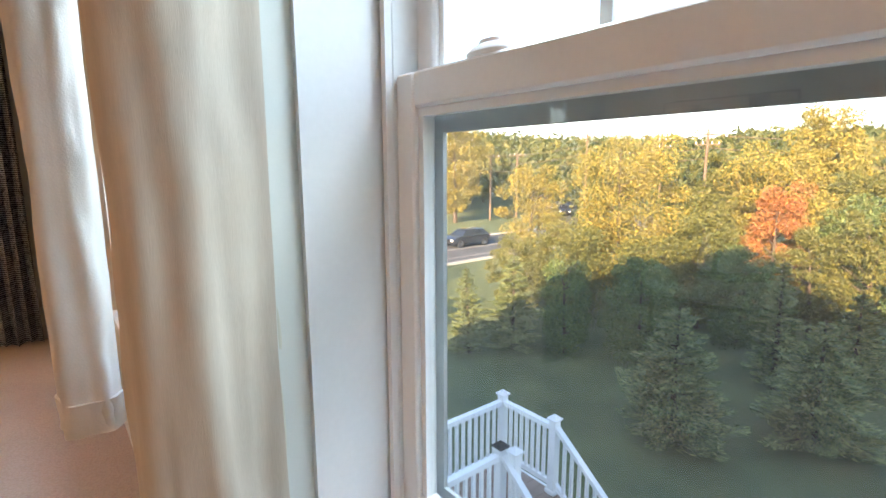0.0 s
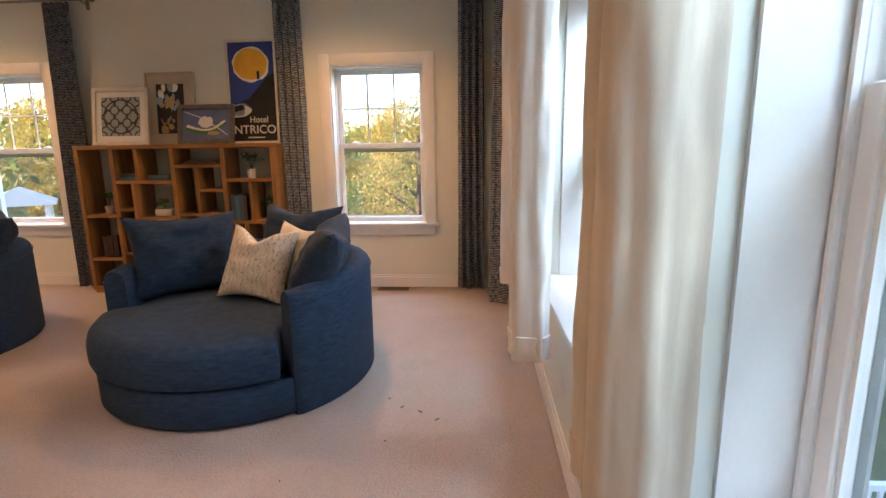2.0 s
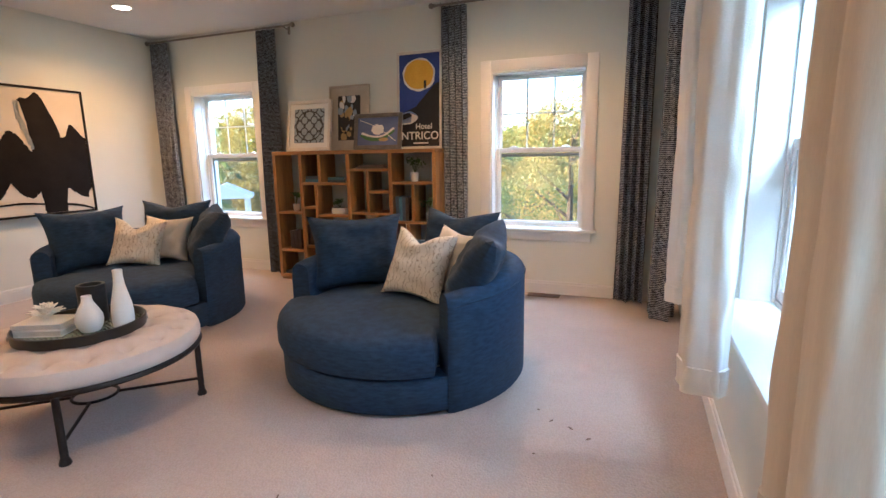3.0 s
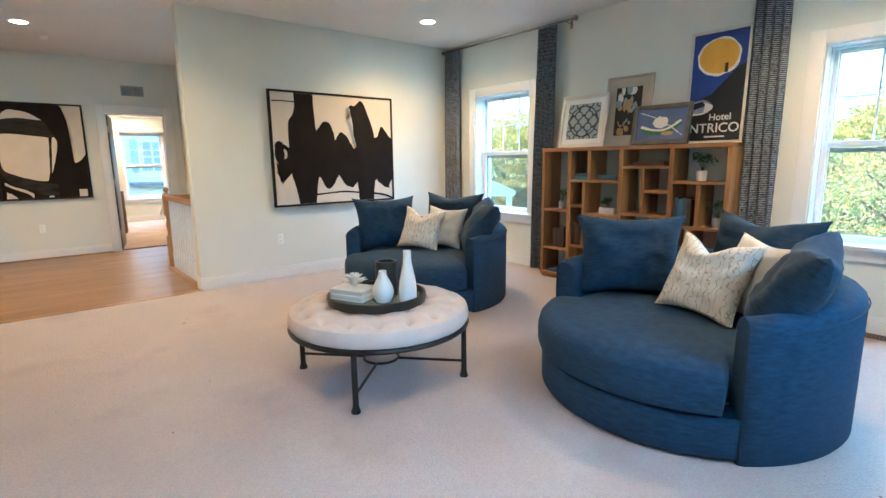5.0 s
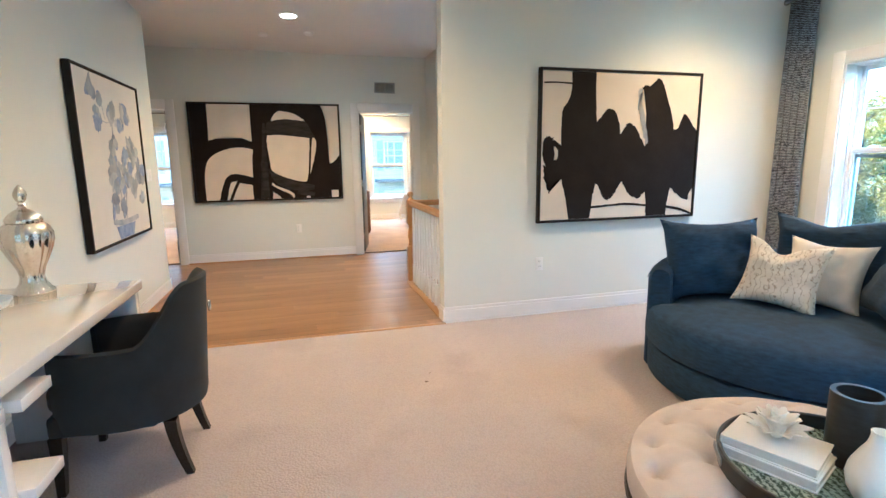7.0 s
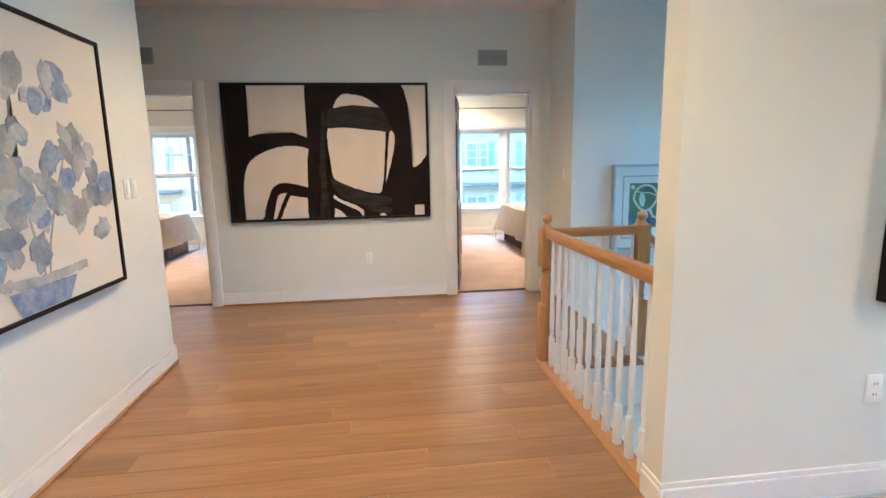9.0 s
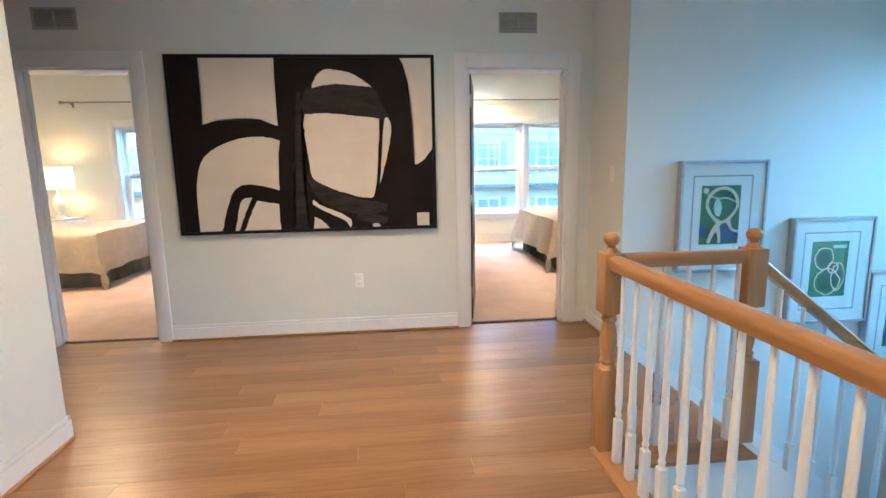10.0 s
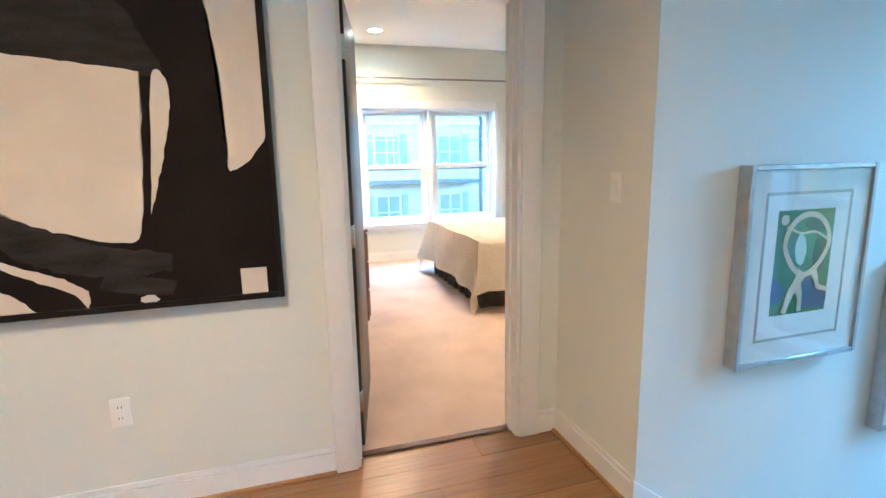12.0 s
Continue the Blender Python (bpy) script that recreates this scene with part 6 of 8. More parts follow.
paint(pa, f, 3.8, blot([(0.088, 0.50), (0.107, 0.483), (0.110, 0.432), (0.091, 0.417), (0.098, 0.455)], 16, 0.008), CANVAS, W, Hh)

# arches and loop, hall: a black ground with cream openings left in it
W, Hh = 1.907, 1.285
pb, f = picture("abstract_painting", pose(HX + 0.004, -0.786, 0.825, 0, 0, 90), W, Hh, "wide abstract painting of black arches and a loop on cream", FRAME_BLACK, CANVAS)
paint(pb, f, 1, rect(0.0, 1.0, 0.0, 1.0, 1, 0.0), INK, W, Hh, 0.0222, "black_ground")
for k, s in enumerate((
        blot([(0.50, 0.80), (0.56, 0.836), (0.66, 0.835), (0.757, 0.82), (0.79, 0.74), (0.815, 0.64), (0.69, 0.663), (0.597, 0.678), (0.498, 0.673)], 2, 0.004),
        brush_stroke([(0.512, 0.34), (0.55, 0.245), (0.60, 0.185), (0.68, 0.145), (0.80, 0.13)], [0.05, 0.075, 0.095, 0.085, 0.05], 3, ragged=0.014),
        brush_stroke([(0.480, 0.80), (0.470, 0.55), (0.462, 0.28), (0.458, 0.0)], [0.012, 0.024, 0.04, 0.06], 4, ragged=0.014),
        brush_stroke([(0.68, 0.09), (0.74, 0.07), (0.80, 0.055)], [0.05, 0.05, 0.04], 5, ragged=0.008))):
    paint(pb, f, 2 + k * 0.3, s, INK_GREY, W, Hh)
cells = [
    blot([(0.121, 1.0), (0.121, 1.0), (0.396, 1.0), (0.396, 1.0), (0.393, 0.83), (0.394, 0.612), (0.394, 0.612), (0.345, 0.642), (0.289, 0.657), (0.20, 0.653), (0.118, 0.622), (0.118, 0.622), (0.123, 0.776)], 1),
    blot([(0.097, 0.406), (0.135, 0.472), (0.191, 0.517), (0.264, 0.548), (0.336, 0.552), (0.398, 0.532), (0.398, 0.532), (0.386, 0.40), (0.384, 0.249), (0.384, 0.249), (0.302, 0.28), (0.238, 0.277), (0.197, 0.209),
          (0.151, 0.0), (0.151, 0.0), (0.073, 0.0), (0.073, 0.0), (0.074, 0.255)], 2),
    blot([(0.203, 0.0), (0.203, 0.0), (0.220, 0.11), (0.238, 0.193), (0.279, 0.211), (0.279, 0.211), (0.249, 0.12), (0.215, 0.0), (0.215, 0.0)], 3),
    blot([(0.239, 0.0), (0.239, 0.0), (0.265, 0.10), (0.296, 0.19), (0.296, 0.19), (0.378, 0.169), (0.378, 0.169), (0.380, 0.0), (0.380, 0.0)], 4),
    blot([(0.53, 0.82), (0.53, 0.82), (0.542, 0.867), (0.571, 0.912), (0.607, 0.92), (0.679, 0.899), (0.724, 0.862), (0.757, 0.823), (0.757, 0.823), (0.695, 0.832), (0.61, 0.84)], 5, 0.007),
    blot([(0.498, 0.676), (0.498, 0.676), (0.492, 0.60), (0.50, 0.477), (0.513, 0.323), (0.552, 0.279), (0.617, 0.234), (0.735, 0.192), (0.760, 0.272), (0.774, 0.471), (0.782, 0.648), (0.782, 0.648), (0.69, 0.664), (0.597, 0.678)], 6, 0.006),
    blot([(0.802, 0.640), (0.825, 0.624), (0.822, 0.526), (0.799, 0.385), (0.775, 0.271), (0.775, 0.271), (0.786, 0.42)], 7, 0.003),
    blot([(0.867, 1.0), (0.867, 1.0), (1.0, 1.0), (1.0, 1.0), (1.0, 0.50), (1.0, 0.50), (0.955, 0.412), (0.916, 0.379), (0.916, 0.379), (0.916, 0.58), (0.908, 0.746), (0.892, 0.882)], 8),
    blot([(0.512, 0.189), (0.512, 0.189), (0.545, 0.150), (0.612, 0.109), (0.655, 0.063), (0.653, 0.015), (0.653, 0.015), (0.63, 0.062), (0.573, 0.105), (0.512, 0.158)], 9),
    blot([(0.512, 0.088), (0.512, 0.088), (0.545, 0.060), (0.578, 0.0), (0.578, 0.0), (0.508, 0.0), (0.508, 0.0)], 10),
    rect(0.920, 0.969, 0.018, 0.096, 12, 0.003), rough_ellipse(0.755, 0.028, 0.016, 0.012, 13, ragged=0.4)]
for k, s in enumerate(cells):
    paint(pb, f, 3.6 + 0.05 * k, s, CANVAS, W, Hh, name="cream_opening")

# blue flowers in a bowl, seen from the desk
W, Hh = 1.35, 1.26
pc, f = picture("flower_painting", pose(-5.445, CY + 0.004, 0.73, 0, 0, 180), W, Hh, "tall watercolour of blue-grey blossoms in a blue bowl, black frame", FRAME_BLACK, CANVAS_C, 0.02, 0.05)
rnd = random.Random(21)
layer = 1
for s in (brush_stroke([(0.245, 0.99), (0.24, 0.93), (0.23, 0.88)], [0.012, 0.010, 0.010], 1, ragged=0.004), brush_stroke([(0.34, 0.86), (0.37, 0.80), (0.39, 0.74)], [0.012, 0.006, 0.005], 2, ragged=0.004),
          brush_stroke([(0.49, 0.78), (0.48, 0.66), (0.46, 0.50), (0.50, 0.30), (0.53, 0.12)], [0.010] * 5, 3, ragged=0.004), brush_stroke([(0.73, 0.58), (0.66, 0.44), (0.58, 0.25), (0.55, 0.12)], [0.008] * 4, 4, ragged=0.004),
          brush_stroke([(0.32, 0.73), (0.42, 0.72), (0.48, 0.74)], [0.006] * 3, 6, ragged=0.004)):
    paint(pc, f, layer, s, GREY_WASH, W, Hh, name="stem")
for cx, cz, n, sp in ((0.23, 0.875, 5, 0.045), (0.35, 0.84, 2, 0.02), (0.31, 0.73, 4, 0.035), (0.50, 0.78, 4, 0.04), (0.62, 0.74, 4, 0.035), (0.48, 0.60, 5, 0.04), (0.73, 0.58, 8, 0.06), (0.64, 0.51, 3, 0.03),
                      (0.43, 0.46, 6, 0.05), (0.55, 0.42, 7, 0.07), (0.70, 0.40, 8, 0.08), (0.86, 0.41, 5, 0.05), (0.43, 0.35, 6, 0.05), (0.59, 0.33, 7, 0.07), (0.74, 0.34, 5, 0.06), (0.87, 0.26, 3, 0.035), (0.36, 0.24, 4, 0.05), (0.55, 0.22, 5, 0.06), (0.72, 0.79, 6, 0.05), (0.81, 0.52, 7, 0.06), (0.91, 0.41, 4, 0.04)):
    for k in range(n):
        layer += 0.03
        a, b = rnd.uniform(-sp, sp), rnd.uniform(-sp, sp) * 0.8
        paint(pc, f, layer, rough_ellipse(cx + a, cz + b, rnd.uniform(0.022, 0.066), rnd.uniform(0.016, 0.046), k + cx * 9, 18, 0.35, tilt=rnd.uniform(0, 180)),
              rnd.choice((BLUE_WASH, GREY_WASH, GREY_WASH, COBALT)), W, Hh, name="petal")
paint(pc, f, 5, brush_stroke([(0.32, 0.135), (0.50, 0.115), (0.75, 0.128)], [0.03, 0.035, 0.03], 5), GREY_WASH, W, Hh, name="bowl_rim")
paint(pc, f, 5.4, [(0.36, 0.10), (0.68, 0.10), (0.63, 0.02), (0.40, 0.02)], COBALT, W, Hh, name="bowl")

# prints going down the stairs
GREEN_INK = mottled("green_print", (0.03, 0.11, 0.035), (0.07, 0.20, 0.06), 0.6, 5, 60, 0.0)
CREAM_INK = mottled("cream_print", (0.60, 0.52, 0.36), (0.68, 0.60, 0.44), 0.6, 10, 60, 0.0)
DEEP_GREEN = mottled("deep_green_print", (0.012, 0.05, 0.025), (0.03, 0.09, 0.04), 0.6, 6, 60, 0.0)
NAVY_INK = mottled("navy_print", (0.03, 0.06, 0.16), (0.06, 0.10, 0.22), 0.6, 6, 60, 0.0)
MINT_INK = mottled("mint_print", (0.42, 0.56, 0.48), (0.52, 0.64, 0.56), 0.6, 6, 60, 0.0)
MATBOARD = mottled("white_mat_board", (0.70, 0.71, 0.69), (0.75, 0.76, 0.74), 0.8, 6, 200, 0.05)
for k, (y, z) in enumerate(((2.735, 0.527), (3.60, 0.11), (4.25, -0.30))):
    W, Hh = 0.637, 0.775
    g, f = picture("framed_print", pose(GX + 0.004, y, z, 0, 0, 90), W, Hh, "framed green abstract print with wide white mat, silver frame", FRAME_SILVER, MATBOARD, 0.02, 0.06, "picture")
    g["group"] = "prints along the stairs"
    line = bmesh.new()
    for a, b, c, d in ((0.14, 0.83, 0.125, 0.140), (0.14, 0.83, 0.855, 0.870), (0.14, 0.158, 0.140, 0.855), (0.812, 0.83, 0.140, 0.855)):
        box(line, a * W, b * W, f - 0.001, f + 0.001, c * Hh, d * Hh)
    part("mat_line", line, GRILLE, g)
    paint(g, f, 1, rect(0.245, 0.695, 0.255, 0.78, 1, 0.002), GREEN_INK, W, Hh, name="print")
    if k == 1:
        g["label"] = "framed green print with thin cream rings, wide white mat"
        for n, (cx, cz, rx, rz) in enumerate(((0.40, 0.62, 0.11, 0.10), (0.46, 0.40, 0.15, 0.12), (0.59, 0.44, 0.08, 0.13), (0.52, 0.53, 0.06, 0.05))):
            paint(g, f, 2, rough_ellipse(cx, cz, rx * 0.7, rz * 0.7, n, ragged=0.2), DEEP_GREEN, W, Hh, name="print_shape")
            paint_loop(g, f, 3 + n * 0.3, [(x * W, z * Hh) for x, z in rough_ellipse(cx, cz, rx, rz, n + 4, 40, 0.12)], 0.008, CREAM_INK, "print_shape")
        paint(g, f, 4.5, rect(0.50, 0.66, 0.715, 0.745, 4, 0.006), MINT_INK, W, Hh, name="print_shape")
    else:
        paint(g, f, 2, blot([(0.48, 0.43), (0.48, 0.29), (0.48, 0.275), (0.69, 0.275), (0.69, 0.275), (0.69, 0.35), (0.62, 0.40), (0.56, 0.44)], 2 + k), NAVY_INK, W, Hh, name="print_shape")
        paint(g, f, 2, blot([(0.247, 0.44), (0.30, 0.42), (0.345, 0.37), (0.31, 0.33), (0.247, 0.32)], 3 + k), NAVY_INK, W, Hh, name="print_shape")
        paint(g, f, 2, rough_ellipse(0.56, 0.70, 0.10, 0.035, 4 + k, ragged=0.2, tilt=-8), DEEP_GREEN, W, Hh, name="print_shape")
        paint(g, f, 2, rough_ellipse(0.60, 0.55, 0.05, 0.085, 7 + k, ragged=0.2), DEEP_GREEN, W, Hh, name="print_shape")
        loop = [(0.49 + (0.178 - 0.05 * max(0, -math.sin(radians(a)))) * math.cos(radians(a)), 0.605 + 0.152 * math.sin(radians(a))) for a in range(0, 360, 10)]
        paint_loop(g, f, 3, [(x * W, z * Hh) for x, z in loop], 0.021, CREAM_INK, "print_shape")
        paint(g, f, 4, brush_stroke([(0.47, 0.47), (0.44, 0.42), (0.39, 0.36), (0.345, 0.265)], [0.075, 0.055, 0.05, 0.035], 5 + k, ragged=0.006), CREAM_INK, W, Hh, name="print_shape")
        paint(g, f, 4.3, brush_stroke([(0.43, 0.41), (0.465, 0.36), (0.475, 0.265)], [0.06, 0.035, 0.028], 6 + k, ragged=0.006), CREAM_INK, W, Hh, name="print_shape")
        paint(g, f, 4.6, brush_stroke([(0.56, 0.47), (0.59, 0.42), (0.61, 0.385), (0.69, 0.365)], [0.05, 0.03, 0.028, 0.02], 7 + k, ragged=0.004), CREAM_INK, W, Hh, name="print_shape")
        paint(g, f, 4.9, brush_stroke([(0.31, 0.70), (0.43, 0.665), (0.54, 0.668), (0.65, 0.625)], [0.012, 0.012, 0.012, 0.012], 8 + k, ragged=0.003), CREAM_INK, W, Hh, name="print_shape")
        paint(g, f, 5.2, rough_ellipse(0.435, 0.585, 0.045, 0.078, 9 + k, ragged=0.15, tilt=8), MINT_INK, W, Hh, name="print_shape")
        paint(g, f, 5.4, rough_ellipse(0.29, 0.735, 0.03, 0.025, 10 + k, ragged=0.15), CREAM_INK, W, Hh, name="print_shape")
    gl = part("glazing", boxed(0.02, W - 0.02, -0.056, -0.054, 0.02, Hh - 0.02), PICTURE_GLASS, g)
    gl.visible_shadow = False

# ---- bookcase ----
SX0, SX1, SY0, SY1, ST, BT = -3.555, -1.655, 4.72, 5.005, 1.40, 0.038
bc = thing("bookcase", "honey-coloured rustic wood bookcase with uneven open cubbies", "bookcase")


def upright(x, z0, z1, t=BT):
    part("upright", boxed(x - t / 2, x + t / 2, SY0 + 0.001, SY1, z0, z1, 0.003, 1), PINE, bc)


def shelf(x0, x1, z, t=0.026):
    part("shelf", boxed(x0, x1, SY0 + 0.006, SY1, z - t, z, 0.002, 1), PINE_X, bc)


part("top_board", boxed(SX0, SX1, SY0 - 0.004, SY1, ST - 0.036, ST, 0.004, 1), PINE_X, bc)
part("bottom_board", boxed(SX0, SX1, SY0, SY1, 0.03, 0.065, 0.003, 1), PINE_X, bc)
part("plinth", boxed(SX0 + 0.01, SX1 - 0.01, SY0 + 0.02, SY1, 0.0, 0.03), PINE_X, bc)
C0, C1, C2, C3, C4 = SX0 + BT / 2, -3.20, -2.62, -2.14, SX1 - BT / 2
for x in (C0, C1, C2, C3, C4):
    upright(x, 0.065, ST - 0.036, BT if x in (C0, C4) else 0.042)
hh = BT / 2
for z in (0.76, 0.345):
    shelf(C0 + hh, C1 - 0.021, z)
shelf(C1 + 0.021, C2 - 0.021, 1.075)
upright(-2.965, 1.075, ST - 0.036, 0.034)
upright(-3.02, 0.40, 1.049, 0.034)
shelf(C1 + 0.021, -3.037, 0.82)
shelf(-3.003, C2 - 0.021, 0.74)
shelf(C1 + 0.021, C2 - 0.021, 0.40)
shelf(C2 + 0.021, C3 - 0.021, 1.215)
upright(-2.40, 0.775, 1.189, 0.032)
shelf(-2.384, C3 - 0.021, 0.995)
shelf(C2 + 0.021, C3 - 0.021, 0.775)
upright(-2.30, 0.40, 0.749, 0.032)
shelf(C2 + 0.021, C3 - 0.021, 0.40)
shelf(C3 + 0.021, C4 - hh, 1.085)
upright(-1.90, 0.70, 1.059, 0.034)
shelf(C3 + 0.021, C4 - hh, 0.70)
upright(-1.96, 0.40, 0.674, 0.034)
shelf(C3 + 0.021, C4 - hh, 0.40)


def shelf_book(x, y, z, w, d, h, mat, label, rz=0, lying=True, group="books on the bookcase"):
    b = thing("book", label, "book", group, pose(x, y, z, 0, 0, rz))
    bm = bmesh.new()
    if lying:
        box(bm, -w / 2, w / 2, -d / 2, d / 2, 0, 0.004, 0.001, 1)
        box(bm, -w / 2, w / 2, -d / 2, d / 2, h - 0.004, h, 0.001, 1)
        box(bm, -w / 2, w / 2, -d / 2, -d / 2 + 0.005, 0.004, h - 0.004)
        part("cover", bm, mat, b)
        part("page_block", boxed(-w / 2 + 0.004, w / 2 - 0.004, -d / 2 + 0.005, d / 2 - 0.003, 0.004, h - 0.004), PAGES, b)
    else:
        box(bm, -w / 2, -w / 2 + 0.004, -d / 2, d / 2, 0, h, 0.001, 1)
        box(bm, w / 2 - 0.004, w / 2, -d / 2, d / 2, 0, h, 0.001, 1)
        box(bm, -w / 2 + 0.004, w / 2 - 0.004, -d / 2, -d / 2 + 0.006, 0, h, 0.001, 1)
        part("cover", bm, mat, b)
        part("page_block", boxed(-w / 2 + 0.004, w / 2 - 0.004, -d / 2 + 0.006, d / 2 - 0.004, 0.004, h - 0.004), PAGES, b)


for k in range(2):
    shelf_book(-3.085, 4.84, 1.075 + 0.032 * k, 0.18 - 0.01 * k, 0.15, 0.032, (BLUE_BOOK, NAVY_BOOK)[k], "teal cloth book lying on a shelf", 3 * k)
    shelf_book(-2.79, 4.84, 1.075 + 0.026 * k, 0.21 - 0.01 * k, 0.15, 0.026, (NAVY_BOOK, BLUE_BOOK)[k], "blue cloth book lying on a shelf", -2 * k)
shelf_book(-2.38, 4.84, 1.215, 0.32, 0.17, 0.022, DARK_BOOK, "dark leather book lying on a shelf")
shelf_book(-2.37, 4.84, 1.237, 0.27, 0.15, 0.018, DARK_BOOK, "dark leather book lying on a shelf", 2)
for k in range(4):
    shelf_book(-2.085 + 0.036 * k, 4.83, 0.70, 0.034, 0.17, 0.24 - 0.01 * (k % 2), (NAVY_BOOK, BLUE_BOOK, NAVY_BOOK, DARK_BOOK)[k], "slate blue book standing upright", 0, False)
for k in range(3):
    shelf_book(-3.16 + 0.034 * k, 4.83, 0.426 - 0.026, 0.032, 0.16, 0.22 + 0.015 * (k % 2), DARK_BOOK, "dark book standing upright", 0, False)
shelf_book(-3.38, 4.84, 0.065, 0.24, 0.18, 0.03, NAVY_BOOK, "blue book lying on the bottom board")
for k in range(3):
    shelf_book(-3.40 + 0.05 * k, 4.84, 0.345, 0.045, 0.15, 0.20 + 0.01 * k, DARK_BOOK, "dark book standing upright", 0, False)


def plant(x, y, z, pot_r, pot_h, spread, seed, label, square=False):
    th = thing("potted_plant", label, "plant", "potted plants on the bookcase", pose(x, y, z))
    if square:
        part("pot", boxed(-0.085, 0.085, -0.05, 0.05, 0, pot_h, 0.008), POT, th)
        part("soil", boxed(-0.075, 0.075, -0.04, 0.04, pot_h - 0.004, pot_h + 0.003), SOIL, th)
    else:
        part("pot", lathe([(pot_r * 0.82, 0), (pot_r * 0.86, 0.003), (pot_r, pot_h), (pot_r * 0.9, pot_h), (pot_r * 0.88, pot_h - 0.01), (0.001, pot_h - 0.012)], 24), POT, th)
        part("soil", lathe([(pot_r * 0.87, pot_h - 0.02), (pot_r * 0.85, pot_h - 0.008), (0.001, pot_h - 0.006)], 16), SOIL, th)
    rnd = random.Random(seed)
    bm = bmesh.new()
    stems = bmesh.new()
    for k in range(11):
        a, t = rnd.uniform(0, 6.28), rnd.uniform(0.3, 1.0)
        tip = Vector((math.cos(a) * spread * t * 0.8, math.sin(a) * spread * t * 0.5, pot_h + spread * (1.25 - 0.6 * t)))
        rod_between(stems, (0, 0, pot_h - 0.006), tip, 0.0016, 0.001, 5)
        leaves(bm, tip, spread * 0.36, 9, 0.018, rnd, 0.8, 0.0)
    part("stems", stems, HOUSE_LEAF, th)
    part("foliage", bm, HOUSE_LEAF, th, smooth=False)


plant(-1.93, 4.84, 1.085, 0.042, 0.088, 0.12, 3, "small green plant in a white round pot")
plant(-3.37, 4.84, 0.76, 0.036, 0.075, 0.10, 4, "small leafy plant in a white pot")
plant(-2.80, 4.84, 0.74, 0.05, 0.065, 0.075, 5, "low succulents in a white rectangular planter", True)
plant(-1.77, 4.84, 0.70, 0.045, 0.08, 0.13, 6, "spiky plant in a white pot")

# ---- framed prints leaning on the bookcase ----
BLUE_INK = mottled("blue_pattern_ground", (0.20, 0.27, 0.34), (0.32, 0.39, 0.45), 0.6, 8, 60, 0.0)
DARK_INK = mottled("charcoal_print", (0.005, 0.005, 0.008), (0.013, 0.013, 0.018), 0.5, 8, 60, 0.0)
ROYAL = mottled("royal_blue_print", (0.012, 0.035, 0.20), (0.025, 0.06, 0.29), 0.5, 5, 60, 0.0)
SUN_INK = mottled("golden_yellow_print", (0.62, 0.33, 0.02), (0.74, 0.44, 0.04), 0.5, 6, 60, 0.0)
WHITE_INK = mottled("white_print", (0.70, 0.68, 0.63), (0.78, 0.76, 0.72), 0.6, 8, 60, 0.0)
TAUPE = mottled("taupe_mat", (0.42, 0.37, 0.29), (0.50, 0.45, 0.36), 0.8, 8, 200, 0.05)
OCHRE = mottled("ochre_collage", (0.36, 0.24, 0.09), (0.50, 0.36, 0.16), 0.7, 8, 60, 0.0)
STORM = mottled("storm_blue_print", (0.07, 0.10, 0.22), (0.13, 0.17, 0.32), 0.6, 4, 60, 0.0)
PEWTER_FRAME = mottled("pewter_wood_frame", (0.10, 0.09, 0.08), (0.18, 0.165, 0.15), 0.4, 14, 90, 0.2, metal=0.3)
WHITE_FRAME = mottled("whitewashed_frame", (0.60, 0.57, 0.52), (0.70, 0.67, 0.62), 0.6, 12, 90, 0.15)
lean = -9
fr1, f = picture("framed_print", pose(-3.44, 4.855, ST, lean, 0, 0), 0.55, 0.53, "square white-framed print with blue interlace pattern, leaning", WHITE_FRAME, BLUE_INK, 0.035, 0.03, "picture", MATBOARD, 0.05)
for k in range(3):
    for j in range(3):
        loop = [(0.275 + 0.12 * (j - 1) + 0.055 * math.cos(radians(a)) * (1 + 0.25 * math.cos(radians(4 * a))), 0.265 + 0.12 * (k - 1) + 0.055 * math.sin(radians(a)) * (1 + 0.25 * math.cos(radians(4 * a))))
                for a in range(0, 360, 9)]
        paint_loop(fr1, f + 0.003, 1 + 0.1 * (3 * k + j), loop, 0.012, DARK_INK, "print_line")
loop = [(0.275 + 0.165 * math.cos(radians(a)), 0.265 + 0.155 * math.sin(radians(a))) for a in range(0, 360, 8)]
paint_loop(fr1, f + 0.003, 2.2, loop, 0.012, DARK_INK, "print_line")
fr2, f = picture("framed_print", pose(-2.95, 4.93, ST, -5, 0, 0), 0.48, 0.665, "tall taupe-matted collage print leaning on the wall", TAUPE, DARK_INK, 0.02, 0.025, "picture", TAUPE, 0.085)
rnd = random.Random(8)
for k in range(34):
    paint(fr2, f, 1 + 0.12 * k, rough_ellipse(rnd.uniform(0.27, 0.73), rnd.uniform(0.20, 0.82), rnd.uniform(0.03, 0.09), rnd.uniform(0.03, 0.08), k, 20, 0.3, tilt=rnd.uniform(0, 90)),
          rnd.choice((OCHRE, WHITE_INK, DARK_INK, OCHRE, BLUE_INK)), 0.48, 0.665, 0.108, "print_shape")
fr3, f = picture("framed_print", pose(-2.565, 4.785, ST, -10, 0, 0), 0.53, 0.355, "small dark-framed print of a white boat on blue, leaning", PEWTER_FRAME, STORM, 0.04, 0.03, "picture")
